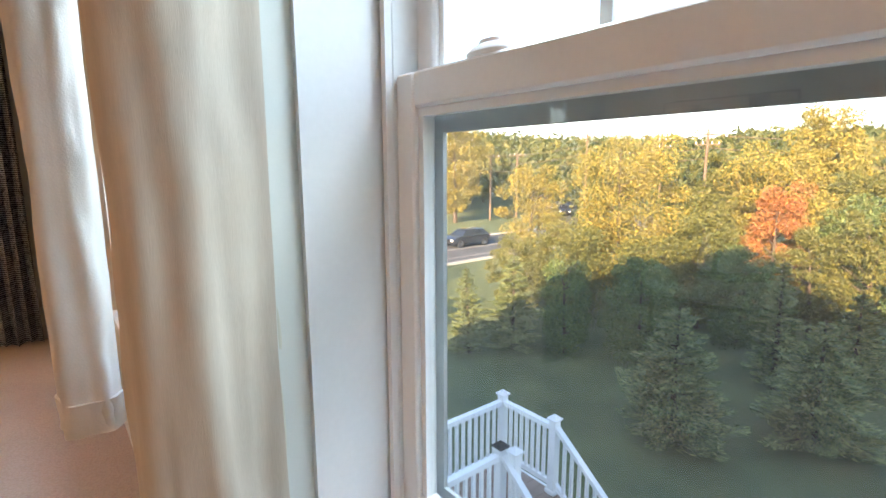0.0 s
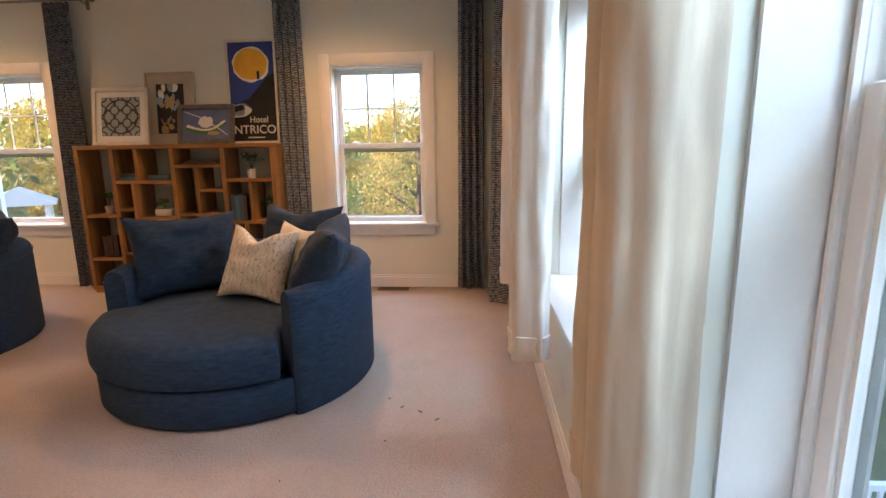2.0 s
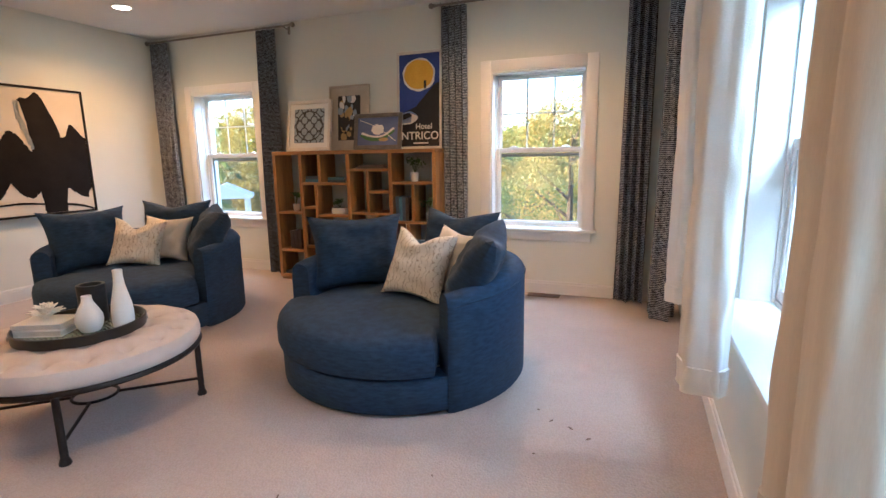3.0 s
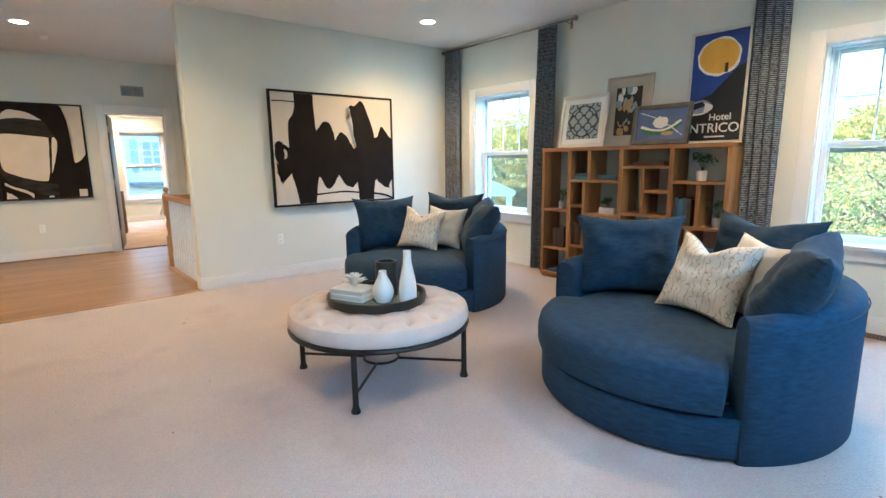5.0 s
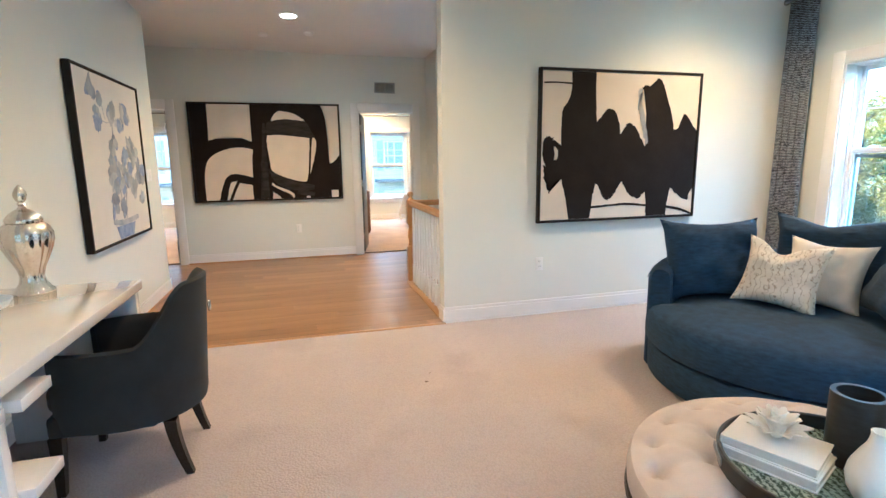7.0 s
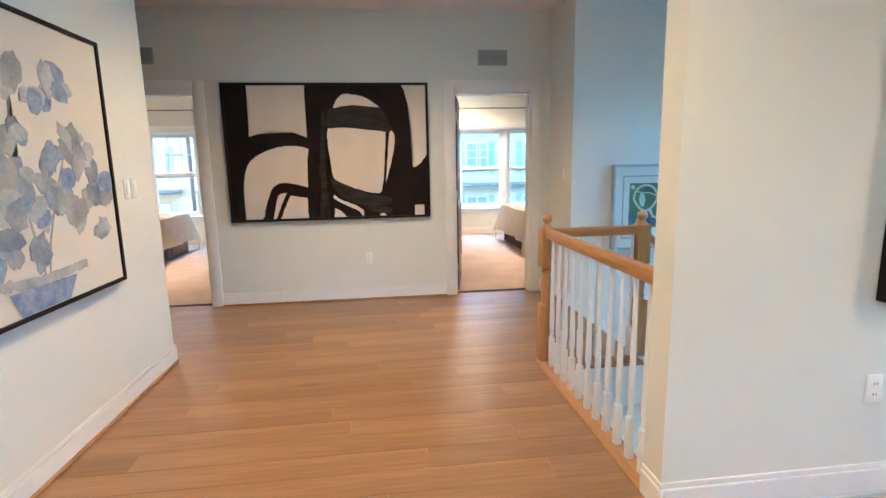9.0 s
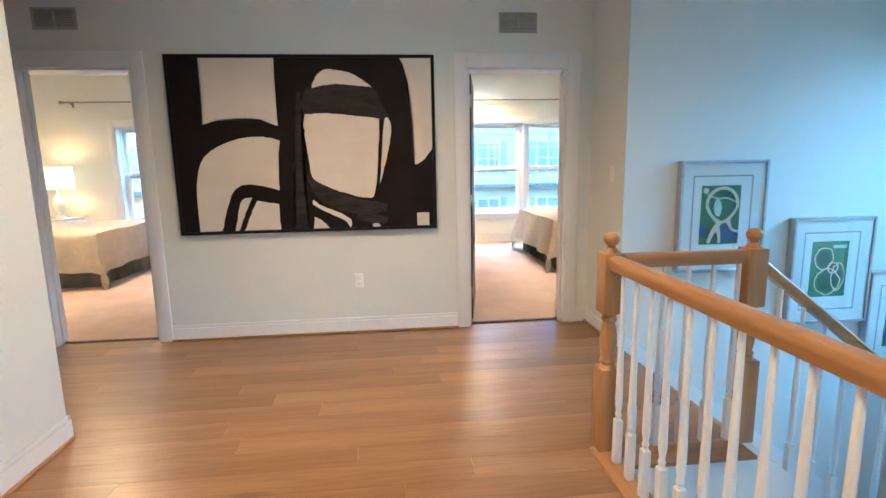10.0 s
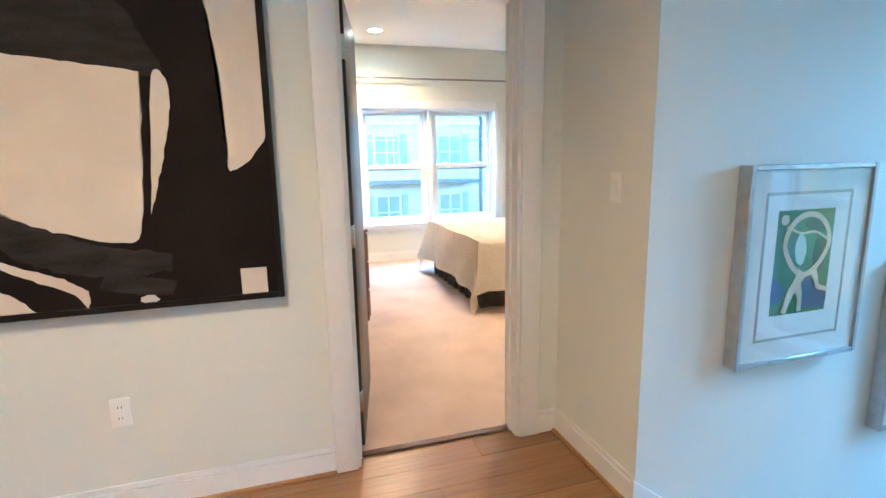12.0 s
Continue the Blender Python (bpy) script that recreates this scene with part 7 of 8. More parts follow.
for k, (s, mt) in enumerate(((brush_stroke([(0.15, 0.42), (0.35, 0.30), (0.6, 0.32), (0.85, 0.52)], [0.09, 0.12, 0.12, 0.05], 1), GREEN_INK), (brush_stroke([(0.16, 0.46), (0.4, 0.36), (0.62, 0.38), (0.84, 0.58)], [0.07, 0.05, 0.05, 0.05], 2), WHITE_INK),
                             (rough_ellipse(0.50, 0.55, 0.13, 0.14, 3, ragged=0.2), WHITE_INK), (brush_stroke([(0.12, 0.82), (0.5, 0.6), (0.88, 0.22)], [0.015, 0.02, 0.015], 4), WHITE_INK),
                             (rough_ellipse(0.63, 0.27, 0.10, 0.05, 5), OCHRE))):
    paint(fr3, f, 1 + k * 0.3, s, mt, 0.53, 0.355, 0.045, "print_shape")
W, Hh = 0.485, 0.94
po, f = picture("travel_poster", pose(-2.165, 4.975, ST, -2.5, 0, 0), W, Hh, "framed blue hotel poster with a yellow sun, leaning on the wall", WHITE_FRAME, ROYAL, 0.026, 0.022, "poster")
for k, (s, mt) in enumerate(((rect(0.0, 1.0, 0.0, 0.14, 1, 0.0), DARK_INK), ([(0.95, 0.06), (0.95, 0.68), (0.84, 0.66), (0.72, 0.60), (0.62, 0.50), (0.42, 0.44), (0.22, 0.40), (0.08, 0.36), (0.06, 0.06)], DARK_INK),
                             (rough_ellipse(0.49, 0.765, 0.36, 0.165, 2, ragged=0.10), WHITE_INK), (rough_ellipse(0.49, 0.765, 0.325, 0.147, 3, ragged=0.04), SUN_INK),
                             (rect(0.60, 0.655, 0.62, 0.70, 4, 0.004), DARK_INK), (brush_stroke([(0.06, 0.30), (0.25, 0.28), (0.45, 0.33), (0.30, 0.385), (0.12, 0.37)], [0.02, 0.03, 0.022, 0.018, 0.01], 5, ragged=0.004), COBALT),
                             (brush_stroke([(0.10, 0.265), (0.32, 0.275), (0.46, 0.33), (0.30, 0.37)], [0.012, 0.014, 0.012, 0.008], 6, ragged=0.003), WHITE_INK))):
    paint(po, f, 1 + k * 0.3, s, mt, W, Hh, 0.027, "print_shape")


def lettering(text, size, m, material, parent, width=None):
    cu = bpy.data.curves.new("lettering", "FONT")
    cu.body, cu.size, cu.extrude, cu.align_x, cu.offset = text, size, 0.0006, "CENTER", size * 0.012
    cu.materials.append(material)
    ob = new("lettering", cu)
    ob.parent = parent
    ob.matrix_basis = m
    return ob


lettering("Hotel", 0.078, pose(W * 0.60, f - 0.006, 0.195, 90, 0, 0), WHITE_INK, po)
lettering("NTRICO", 0.108, pose(W * 0.51, f - 0.006, 0.095, 90, 0, 0), WHITE_INK, po)
paint(po, f, 4, rect(0.36, 0.70, 0.055, 0.068, 9, 0.0), WHITE_INK, W, Hh, 0.027, "small_print_bar")

# ---- desk, chair, jar ----
dk = thing("desk", "glossy white lacquered desk with open stepped shelves", "desk")
part("desktop", boxed(-4.36, -2.55, CY + 0.02, -0.205, 0.715, 0.76, 0.004), GLOSS_WHITE, dk)
part("side_panel", boxed(-4.355, -4.31, CY + 0.03, -0.225, 0.0, 0.715, 0.003), GLOSS_WHITE, dk)
part("modesty_panel", boxed(-4.31, -3.20, CY + 0.04, CY + 0.065, 0.25, 0.715), GLOSS_WHITE, dk)
part("pedestal_panel", boxed(-3.24, -3.20, CY + 0.03, -0.26, 0.0, 0.715, 0.003), GLOSS_WHITE, dk)
part("side_panel", boxed(-2.60, -2.56, CY + 0.03, -0.225, 0.0, 0.715, 0.003), GLOSS_WHITE, dk)
for z in (0.10, 0.375, 0.655):
    part("shelf", boxed(-3.42, -3.24, CY + 0.03, -0.215, z - 0.03, z + 0.008, 0.003), GLOSS_WHITE, dk)
    part("shelf", boxed(-3.20, -2.60, CY + 0.03, -0.235, z - 0.03, z + 0.008, 0.003), GLOSS_WHITE, dk)

CX = -4.02
ch = thing("desk_chair", "charcoal barrel-backed desk chair with black curved legs and a ring pull", "chair", m=pose(CX, -0.17, 0, 0, 0, 0))
# open towards -Y (the desk); back at +Y
bm = bmesh.new()


def chair_shell(s):
    a = radians(-62 + 304 * s)                   # round the back from one arm front to the other
    e = min(s, 1 - s) * 2
    rx, ry = 0.275, 0.285
    k = max(0.0, min(1.0, (e - 0.50) / 0.28))
    k = k * k * (3 - 2 * k)
    top = 0.60 + 0.02 * e + 0.225 * k
    z0 = 0.27 - 0.0 * e
    out = []
    t = 0.028
    cs, sn = math.cos(a), math.sin(a)
    flare = 0.05 * k
    for r, z in ((1.0, z0), (1.02, z0 + 0.03), (1.03, 0.45), (1.03 + flare * 0.7, top - 0.035), (1.02 + flare, top - 0.01), (0.97 + flare, top), (0.92 + flare, top - 0.012), (0.89 + flare * 0.8, top - 0.04), (0.84, 0.46), (0.84, z0 + 0.02)):
        x, y = rx * r * cs, ry * r * sn
        if sn < 0:
            y = ry * r * sn * 0.92
            x = math.copysign(rx * r * (abs(cs) ** 0.35), cs)
        out.append((x, y + (0.02 * (z - 0.45) * 2 if k > 0 else 0), z))
    return out


sweep(bm, chair_shell, [i / 70 for i in range(71)])
part("back_shell", bm, CHAIR_GREY, ch)
part("seat_cushion", boxed(-0.20, 0.20, -0.27, 0.15, 0.34, 0.455, 0.035, 4), CHAIR_IN, ch, "black velvet seat")
part("seat_frame", boxed(-0.235, 0.235, -0.262, 0.13, 0.25, 0.345, 0.02, 3), CHAIR_GREY, ch)
for x, y, dx, dy in ((-0.19, 0.17, -0.0, 0.055), (0.19, 0.17, 0.0, 0.055), (-0.215, -0.235, 0, -0.01), (0.215, -0.235, 0, -0.01)):
    bm = bmesh.new()

    def leg(s, x=x, y=y, dx=dx, dy=dy):
        z = 0.26 * (1 - s)
        w = 0.024 - 0.009 * s
        cx, cy = x + dx * s * s, y + dy * s ** 1.6
        return [(cx - w, cy - w, z), (cx + w, cy - w, z), (cx + w, cy + w, z), (cx - w, cy + w, z)]

    sweep(bm, leg, [i / 6 for i in range(7)])
    part("leg", bm, EBONY, ch)
pull = part("ring_pull", ring_tube(bmesh.new(), (0, 0, -0.022), 0.022, 0.004, 24, 8), STEEL, ch, "chrome ring pull")
pull.matrix_basis = pose(0, 0.303, 0.69, 90, 0, 0)
part("ring_boss", lathe([(0.018, 0), (0.018, 0.006), (0.010, 0.016), (0.001, 0.018)], 14), STEEL, ch).matrix_basis = pose(0, 0.290, 0.69, -90, 0, 0)

jar = thing("ginger_jar", "fluted mercury-silver lidded jar on the desk", "jar", m=pose(-4.235, -0.60, 0.76))
part("jar_body", lathe([(0.075, 0), (0.078, 0.006), (0.066, 0.02), (0.050, 0.045), (0.044, 0.075), (0.050, 0.11), (0.070, 0.155), (0.088, 0.20), (0.098, 0.24), (0.098, 0.27), (0.088, 0.298), (0.068, 0.315), (0.062, 0.32)], 72, 14, 0.09), SILVER, jar)
lid = part("lid", lathe([(0.066, 0.318), (0.069, 0.326), (0.066, 0.336), (0.055, 0.352), (0.036, 0.368), (0.018, 0.378), (0.011, 0.390), (0.016, 0.398), (0.011, 0.406)], 72, 14, 0.06), SILVER, jar)
part("finial", lathe([(0.010, 0.404), (0.020, 0.418), (0.025, 0.435), (0.022, 0.452), (0.012, 0.470), (0.003, 0.482)], 32, 10, 0.06), SILVER, lid)
bowl = thing("glass_bowl", "clear glass dish standing on the desk", "bowl", m=pose(-3.90, -0.64, 0.76))
part("dish", lathe([(0.05, 0), (0.055, 0.004), (0.09, 0.02), (0.11, 0.05), (0.105, 0.05), (0.085, 0.024), (0.001, 0.010)], 36), CERAMIC, bowl)

# ---- stair rail ----
RY, NX = 1.714, -6.98


def newel(x, y, z0=0.0):
    th = thing("newel_post", "honey oak newel post with turned waist and ball finial", "newel post", "oak newel posts", pose(x, y, z0))
    part("foot_block", boxed(-0.045, 0.045, -0.045, 0.045, 0, 0.40, 0.005), OAK, th)
    part("turning", lathe([(0.043, 0.395), (0.030, 0.415), (0.036, 0.43), (0.028, 0.445), (0.034, 0.48), (0.038, 0.52), (0.034, 0.57), (0.026, 0.605), (0.033, 0.62), (0.028, 0.635), (0.043, 0.655)], 24), OAK, th)
    part("top_block", boxed(-0.045, 0.045, -0.045, 0.045, 0.65, 0.915, 0.006), OAK, th)
    part("finial", lathe([(0.040, 0.913), (0.030, 0.925), (0.017, 0.938), (0.019, 0.944)] + [(0.034 * math.cos(radians(a)), 0.973 + 0.030 * math.sin(radians(a))) for a in range(-56, 89, 9)], 40), OAK, th)
    return th


newel(NX, RY)
newel(NX, 2.368)


def hand_rail(p, q, label):
    p, q = Vector(p), Vector(q)
    d = (q - p).normalized()
    s = d.cross(Vector((0, 0, 1))).normalized()
    prof = [(-0.022, 0.0), (0.022, 0.0), (0.026, 0.018), (0.031, 0.03), (0.031, 0.045), (0.022, 0.058), (0.0, 0.062), (-0.022, 0.058), (-0.031, 0.045), (-0.031, 0.03), (-0.026, 0.018)]
    bm = bmesh.new()
    sweep(bm, lambda c: [c + s * a + Vector((0, 0, b)) for a, b in prof], (p, q))
    along_x = abs(d.x) > abs(d.y)
    return tagged(part("handrail", bm, OAK_X if along_x else OAK_Y), label, "handrail", "oak handrails")


hand_rail((NX + 0.045, RY, 0.848), (AX - 0.13, RY, 0.848), "honey oak handrail level between newel and wall")
hand_rail((NX, RY + 0.045, 0.848), (NX, 2.33, 0.848), "honey oak handrail level between two newels")
SLOPE = 0.78
hand_rail((NX, 2.42, 0.80), (NX, 4.6, 0.80 - SLOPE * 2.18), "honey oak handrail running down the stairs")


def baluster(x, y, z, h):
    th = thing("baluster", "white turned baluster with a square foot", "baluster", "white stair balusters", pose(x, y, z))
    part("foot", boxed(-0.016, 0.016, -0.016, 0.016, 0, 0.20, 0.002, 1), TRIM, th)
    part("turning", lathe([(0.015, 0.198), (0.010, 0.21), (0.0145, 0.222), (0.010, 0.235), (0.0155, 0.27), (0.0155, 0.32), (0.012, 0.55), (0.0095, h - 0.001)], 14), TRIM, th)
    return th


first = baluster(NX + 0.125, RY, 0.012, 0.84)
for k in range(1, 11):
    copy_thing(first, pose(NX + 0.125 + 0.116 * k, RY, 0.012))
second = baluster(NX, RY + 0.125, 0.003, 0.846)
for k in range(1, 5):
    copy_thing(second, pose(NX, RY + 0.125 + 0.117 * k, 0.003))
third = baluster(NX, 2.52, -0.16, 0.88)
for k in range(1, 14):
    copy_thing(third, pose(NX, 2.52 + 0.12 * k, -0.16 - SLOPE * 0.12 * k))

stair = thing("staircase", "oak-treaded stair going down beside the wall", "stairs", kind="structure")
for k in range(10):
    y = JY + 0.24 * k
    z = -0.188 * (k + 1)
    part("tread", boxed(GX + 0.02, -6.988, y - 0.02, y + 0.25, z - 0.028, z, 0.008), OAK_X, stair)
    part("riser", boxed(GX + 0.02, -6.988, y - 0.001, y + 0.018, z, z + 0.16), TRIM, stair)
for x0, x1 in ((GX, GX + 0.018), (-6.985, -6.955)):
    bm = bmesh.new()
    dz = 0.16 if x0 < -8 else 0.06
    sweep(bm, lambda x: [(x, JY - 0.02, -0.36), (x, JY - 0.02, -0.02 + dz * 0.9), (x, 4.95, -0.02 + dz - SLOPE * 2.57), (x, 4.95, -0.42 - SLOPE * 2.57)], (x0, x1))
    part("skirt_board", bm, TRIM, stair)

# ---- plates, vents, detectors ----


def outlet(m, kind_label="white duplex outlet plate low on the wall", switch=False):
    th = thing("light_switch" if switch else "wall_outlet", kind_label, "switch" if switch else "outlet", "wall plates", m)
    part("plate", boxed(-0.035, 0.035, -0.006, 0, -0.058, 0.058, 0.003), PLATE, th)
    if switch:
        part("rocker", boxed(-0.016, 0.016, -0.010, -0.005, -0.03, 0.03, 0.002), PLATE, th)
    else:
        for z in (-0.022, 0.022):
            s = part("socket", lathe([(0.0165, 0), (0.0165, 0.002), (0.001, 0.0022)], 18), PLATE, th)
            s.matrix_basis = pose(0, -0.006, z, 90, 0, 0)
            for x in (-0.006, 0.006):
                part("slot", boxed(x - 0.0012, x + 0.0012, -0.0094, -0.0080, z - 0.004, z + 0.005), HOLE_SHADE, s).matrix_basis = (s.matrix_basis).inverted()


outlet(pose(HX, 0.497, 0.422, 0, 0, 90))
outlet(pose(AX, 2.52, 0.44, 0, 0, 90))
outlet(pose(-8.42, JY, 1.225, 0, 0, 0), "white double light switch plate by the doorway", True)
outlet(pose(-7.10, CY, 1.225, 0, 0, 180), "white light switch plate on the hall wall", True)
outlet(pose(-7.02, CY, 1.225, 0, 0, 180), "white light switch plate on the hall wall", True)


def wall_vent(y0, y1, z0, z1):
    th = thing("return_vent", "grey louvred return-air grille high on the wall", "vent", "return-air grilles")
    bm = bmesh.new()
    m = 0.016
    for a, b, c, d in ((y0, y1, z0, z0 + m), (y0, y1, z1 - m, z1), (y0, y0 + m, z0 + m, z1 - m), (y1 - m, y1, z0 + m, z1 - m), ((y0 + y1) / 2 - 0.01, (y0 + y1) / 2 + 0.01, z0 + m, z1 - m)):
        box(bm, HX, HX + 0.010, a, b, c, d, 0.002, 1)
    part("grille_frame", bm, GRILLE, th)
    # Dark sheet behind the slats in place of a shaded duct.
    part("duct_shade", boxed(HX + 0.0005, HX + 0.002, y0 + m, y1 - m, z0 + m, z1 - m), HOLE_SHADE, th)
    n = 7
    for k in range(n):
        z = z0 + m + (z1 - z0 - 2 * m) * (k + 0.5) / n
        s = part("slat", boxed(-0.001, 0.001, y0 + m, y1 - m, -0.007, 0.007), GRILLE, th)
        s.matrix_basis = pose(HX + 0.006, 0, z, 0, 35, 0)


wall_vent(1.62, 1.91, 2.275, 2.42)
wall_vent(-1.63, -1.34, 2.275, 2.42)
fv = thing("floor_vent", "brown metal floor register in the carpet under the window", "vent", m=pose(-0.65, 4.93, 0.002))
bm = bmesh.new()
for a, b, c, d in ((-0.15, 0.15, -0.055, -0.04), (-0.15, 0.15, 0.04, 0.055), (-0.15, -0.135, -0.04, 0.04), (0.135, 0.15, -0.04, 0.04)):
    box(bm, a, b, c, d, 0, 0.006, 0.002, 1)
part("register_frame", bm, BROWN_VENT, fv)
# Dark sheet under the slats in place of a shaded duct.
part("register_shade", boxed(-0.135, 0.135, -0.04, 0.04, 0, 0.001), HOLE_SHADE, fv)
for k in range(12):
    part("slat", boxed(-0.128 + 0.0225 * k, -0.118 + 0.0225 * k, -0.04, 0.04, 0.001, 0.005), BROWN_VENT, fv)
for x, y in ((-7.9, 0.25), (-7.75, 0.75)):
    sd = thing("smoke_detector", "small round white ceiling detector", "smoke detector", "ceiling detectors", pose(x, y, H))
    part("housing", lathe([(0.001, -0.032), (0.04, -0.030), (0.052, -0.018), (0.055, 0.0)], 24), PLATE, sd)

# lint and marks on the carpet
rnd = random.Random(77)
for k, (x, y, r) in enumerate(((-0.12, 2.62, 0.014), (-0.22, 2.66, 0.012), (-0.03, 2.55, 0.012), (-0.30, 2.75, 0.008), (-0.32, 1.62, 0.016), (-0.35, 1.66, 0.009), (-0.95, 1.56, 0.012), (-1.15, 1.72, 0.008),
                               (-0.25, 2.35, 0.006), (-0.62, 2.05, 0.007), (-4.4, 1.25, 0.010), (-4.52, 1.30, 0.006), (-3.1, 1.1, 0.006), (-2.6, 0.8, 0.007))):
    bm = bmesh.new()
    pts = rough_ellipse(0, 0, r * 1.3, r * 0.4, k, 14, 0.5, tilt=rnd.uniform(0, 180))
    a = [bm.verts.new((p, q, 0.001)) for p, q in pts]
    b = [bm.verts.new((p * 0.6, q * 0.6, 0.005)) for p, q in pts]
    bm.faces.new(b)
    for i in range(len(pts)):
        bm.faces.new((a[i], a[(i + 1) % 14], b[(i + 1) % 14], b[i]))
    tagged(part("lint", bm, LINT), "dark scrap of lint lying on the carpet", "lint", "scraps on the carpet").location = (x, y, 0)

# ---- bedrooms ----


def bed(m, w, ln, skirt, label, pillow_mat, head):
    """Foot towards -Y, near side at x = 0, head at +Y."""
    th = thing("bed", label, "bed", "beds", m)
    part("mattress", boxed(0.06, w - 0.06, 0.06, ln, 0.30, 0.60, 0.05, 3), QUILT, th)
    part("headboard", boxed(0, w, ln, ln + 0.06, 0.0, 1.15, 0.02), CREAM_FAB, th)
    bm = bmesh.new()
    n = 60
    loop = [(0.04, ln)] + [(0.04, 0.04 + (ln - 0.04) * (1 - k / n)) for k in range(1, n)] + [(0.04 + (w - 0.08) * k / n, 0.04) for k in range(n + 1)] + [(w - 0.04, 0.04 + (ln - 0.04) * k / n) for k in range(1, n)]
    rows = []
    for z in (0.01, 0.16, 0.34):
        rows.append([bm.verts.new((x + 0.012 * math.sin(k * 0.9), y + 0.012 * math.sin(k * 0.9), z)) for k, (x, y) in enumerate(loop)])
    for a, b in zip(rows, rows[1:]):
        for k in range(len(loop) - 1):
            bm.faces.new((a[k], a[k + 1], b[k + 1], b[k]))
    geo = bmesh.ops.solidify(bm, geom=bm.faces[:], thickness=0.006)
    part("bed_skirt", bm, skirt, th, "gathered fabric skirt")
    # quilt: top sheet and draped sides with hanging corner
    bm = bmesh.new()
    nu, nv = 64, 64
    over = 0.42
    grid = []
    for i in range(nu + 1):
        row = []
        for j in range(nv + 1):
            u = -over + (w + 2 * over) * i / nu
            v = -over + (ln + over) * j / nv
            du = max(0.0, -u) if u < w / 2 else max(0.0, u - w)
            dv = max(0.0, -v)
            drop = 1.12 * math.hypot(du, dv) if du and dv else du + dv
            x, y = min(max(u, 0), w), max(v, 0)
            spread = 0.10 * min(1.0, drop / over)
            if du:
                x += math.copysign(spread + 0.03 * math.sin(v * 9) * drop / over, u - w / 2) + (u - x) * 0.06
            if dv:
                y += -spread - 0.03 * math.sin(u * 9) * drop / over
            z = 0.635 - drop + 0.012 * noise.noise((u * 3, v * 3, w)) - (0.02 if not (du or dv) else 0.0) * max(0, 1 - min(abs(u), abs(w - u), abs(v)) / 0.08)
            row.append(bm.verts.new((x, y, max(0.012, z))))
        grid.append(row)
    for i in range(nu):
        for j in range(nv):
            bm.faces.new((grid[i][j], grid[i + 1][j], grid[i + 1][j + 1], grid[i][j + 1]))
    bmesh.ops.solidify(bm, geom=bm.faces[:], thickness=0.012)
    part("quilt", bm, QUILT, th, "ivory quilt hanging to the floor at the corners")
    return th


bed(pose(-10.80, 2.72, 0, 0, 0, 0) @ Matrix.Diagonal((-1, 1, 1, 1)), 1.65, 2.0, SKIRT, "bed with ivory quilt and charcoal skirt under the window", CREAM_FAB, True)
bed(pose(-10.85, -2.55, 0, 0, 0, 180), 1.65, 2.0, SKIRT_PALE, "bed with ivory quilt and pale grey skirt", CREAM_FAB, True)
for k, x in enumerate((-11.25, -12.05)):
    p = thing("bed_pillow", "white bed pillow printed with a coral shape", "pillow", "bed pillows", pose(x, -4.05, 0.635, 12, 0, 180))
    part("cover", cushion(0.62, 0.45, 0.18, 80 + k), SHEER, p)
    p2 = thing("bed_pillow", "ivory bed pillow against the headboard", "pillow", "bed pillows", pose(-13.05 - 0 + (x + 12.65), 4.38, 0.635, -12, 0, 0))
    part("cover", cushion(0.62, 0.45, 0.18, 90 + k), QUILT, p2)
ns = thing("nightstand", "white nightstand beside the bed", "nightstand", m=pose(-12.95, -4.22, 0))
part("top", boxed(-0.27, 0.27, -0.25, 0.25, 0.62, 0.65, 0.008), GLOSS_WHITE, ns)
for x in (-0.23, 0.23):
    for y in (-0.21, 0.21):
        part("leg", boxed(x - 0.02, x + 0.02, y - 0.02, y + 0.02, 0, 0.62, 0.003), GLOSS_WHITE, ns)
part("drawer", boxed(-0.21, 0.21, -0.2, 0.23, 0.46, 0.615, 0.006), GLOSS_WHITE, ns)
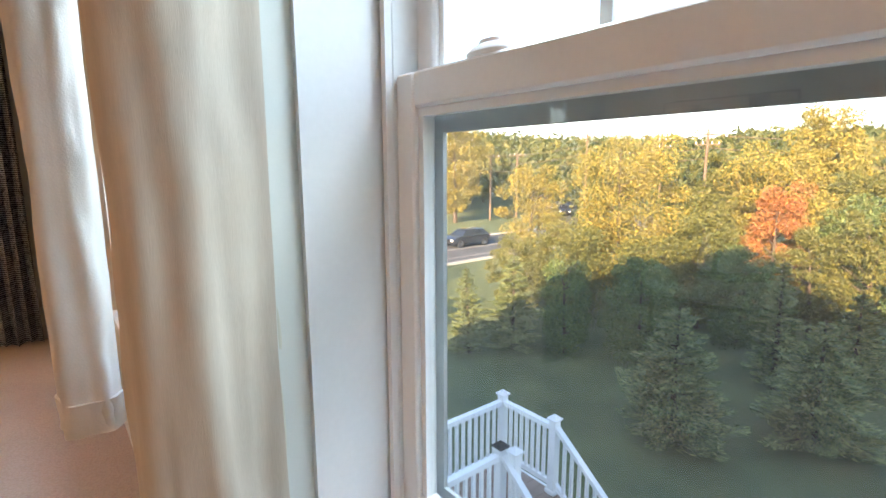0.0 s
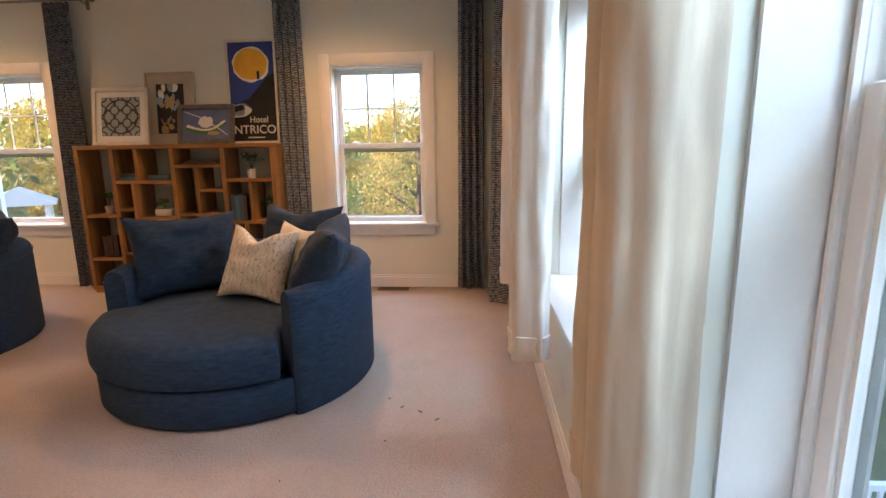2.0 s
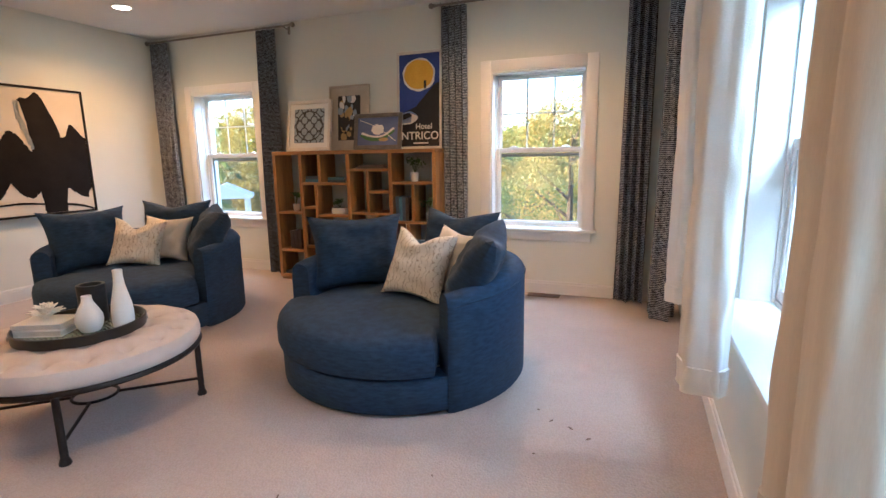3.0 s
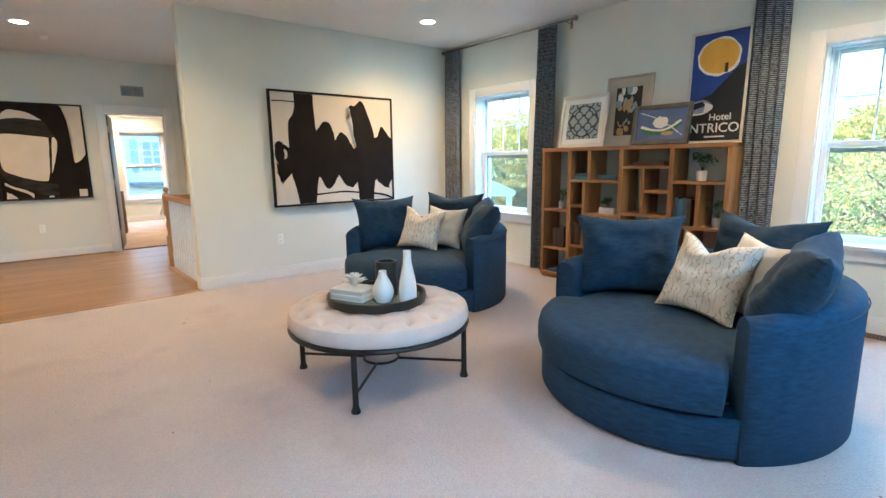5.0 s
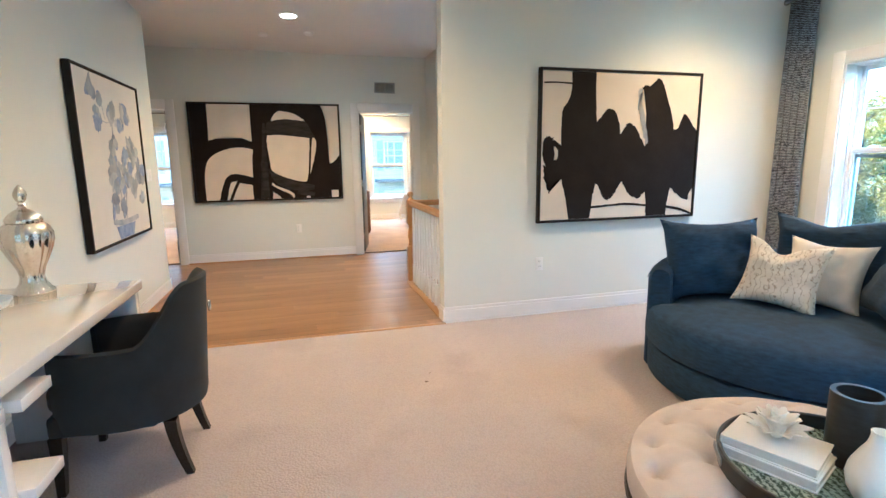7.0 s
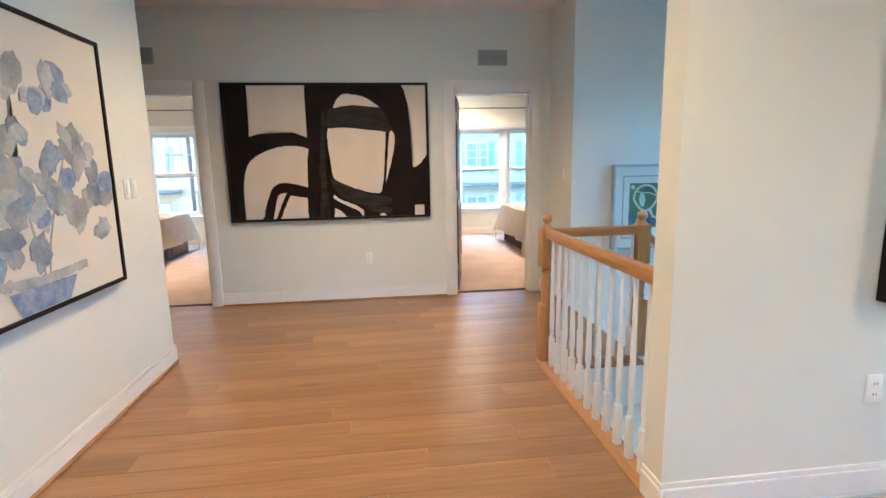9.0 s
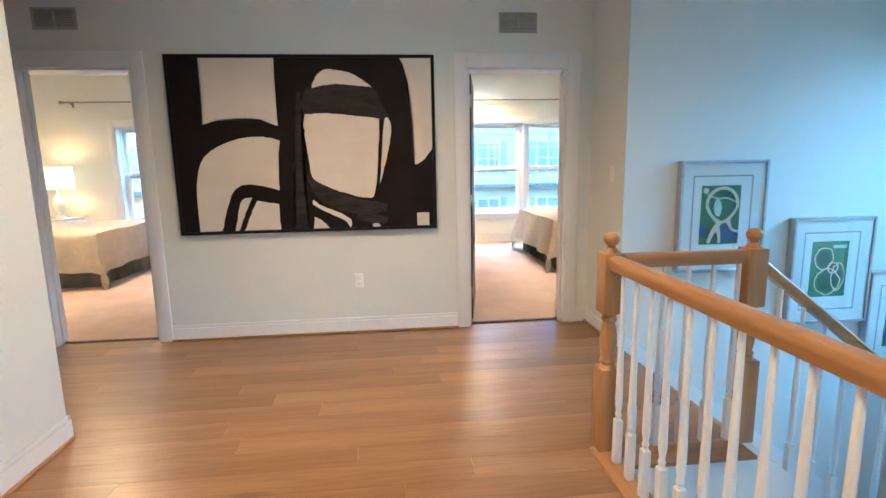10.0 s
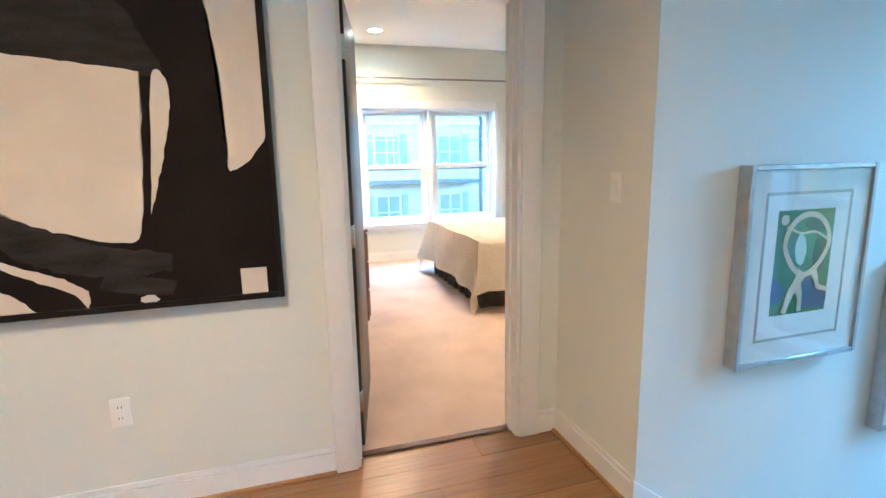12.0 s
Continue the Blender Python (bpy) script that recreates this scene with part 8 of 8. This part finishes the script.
lp = thing("table_lamp", "lit table lamp with a cream drum shade on the nightstand", "lamp", m=pose(-12.95, -4.20, 0.65) @ Matrix.Diagonal((1.18, 1.18, 1.25, 1)))
part("lamp_base", lathe([(0.06, 0), (0.062, 0.01), (0.03, 0.025), (0.055, 0.09), (0.07, 0.15), (0.05, 0.22), (0.018, 0.27), (0.010, 0.30), (0.010, 0.36)], 24), CERAMIC, lp)
sh = lathe([(0.188, 0.34), (0.192, 0.34), (0.186, 0.60), (0.182, 0.60)], 36)
bmesh.ops.delete(sh, geom=[fc for fc in sh.faces if len(fc.verts) > 4], context="FACES_ONLY")
part("shade", sh, SHADE, lp, "glowing cream drum shade")
lamp_data = bpy.data.lights.new("lamp_bulb", "POINT")
lamp_data.energy, lamp_data.color, lamp_data.shadow_soft_size = 1.3, CAN_COLOUR, 0.04
bulb = new("lamp_bulb", lamp_data)
bulb.parent = lp
bulb.matrix_basis = Matrix.Translation((0, 0, 0.47))
dr = thing("dresser", "walnut dresser standing against the bedroom wall", "dresser")
part("carcass", boxed(-12.1, -10.74, 1.27, 1.73, 0.04, 0.78, 0.006), DRESSER, dr)
part("top", boxed(-12.12, -10.725, 1.25, 1.745, 0.78, 0.805, 0.006), DRESSER, dr)
part("plinth", boxed(-12.05, -10.77, 1.29, 1.70, 0.004, 0.04), DRESSER, dr)
for k in range(3):
    for j in range(2):
        d = part("drawer", boxed(-12.08 + 0.67 * j, -11.44 + 0.67 * j, 1.73, 1.745, 0.07 + 0.235 * k, 0.29 + 0.235 * k, 0.004), DRESSER, dr)
        part("pull", boxed(-11.82 + 0.67 * j, -11.70 + 0.67 * j, 1.745, 1.76, 0.17 + 0.235 * k, 0.185 + 0.235 * k, 0.004), STEEL, d)
for y0, y1 in ((-4.1, -1.2), (1.55, 4.5)):
    r = rod("curtain_rod", (BX + 0.09, y0, 2.36), (BX + 0.09, y1, 2.36), "slim nickel curtain rod over the bedroom window")
    for y in (y0 + 0.08, y1 - 0.08):
        bracket(r, BX + 0.09, y, 2.36, -0.085, 0)
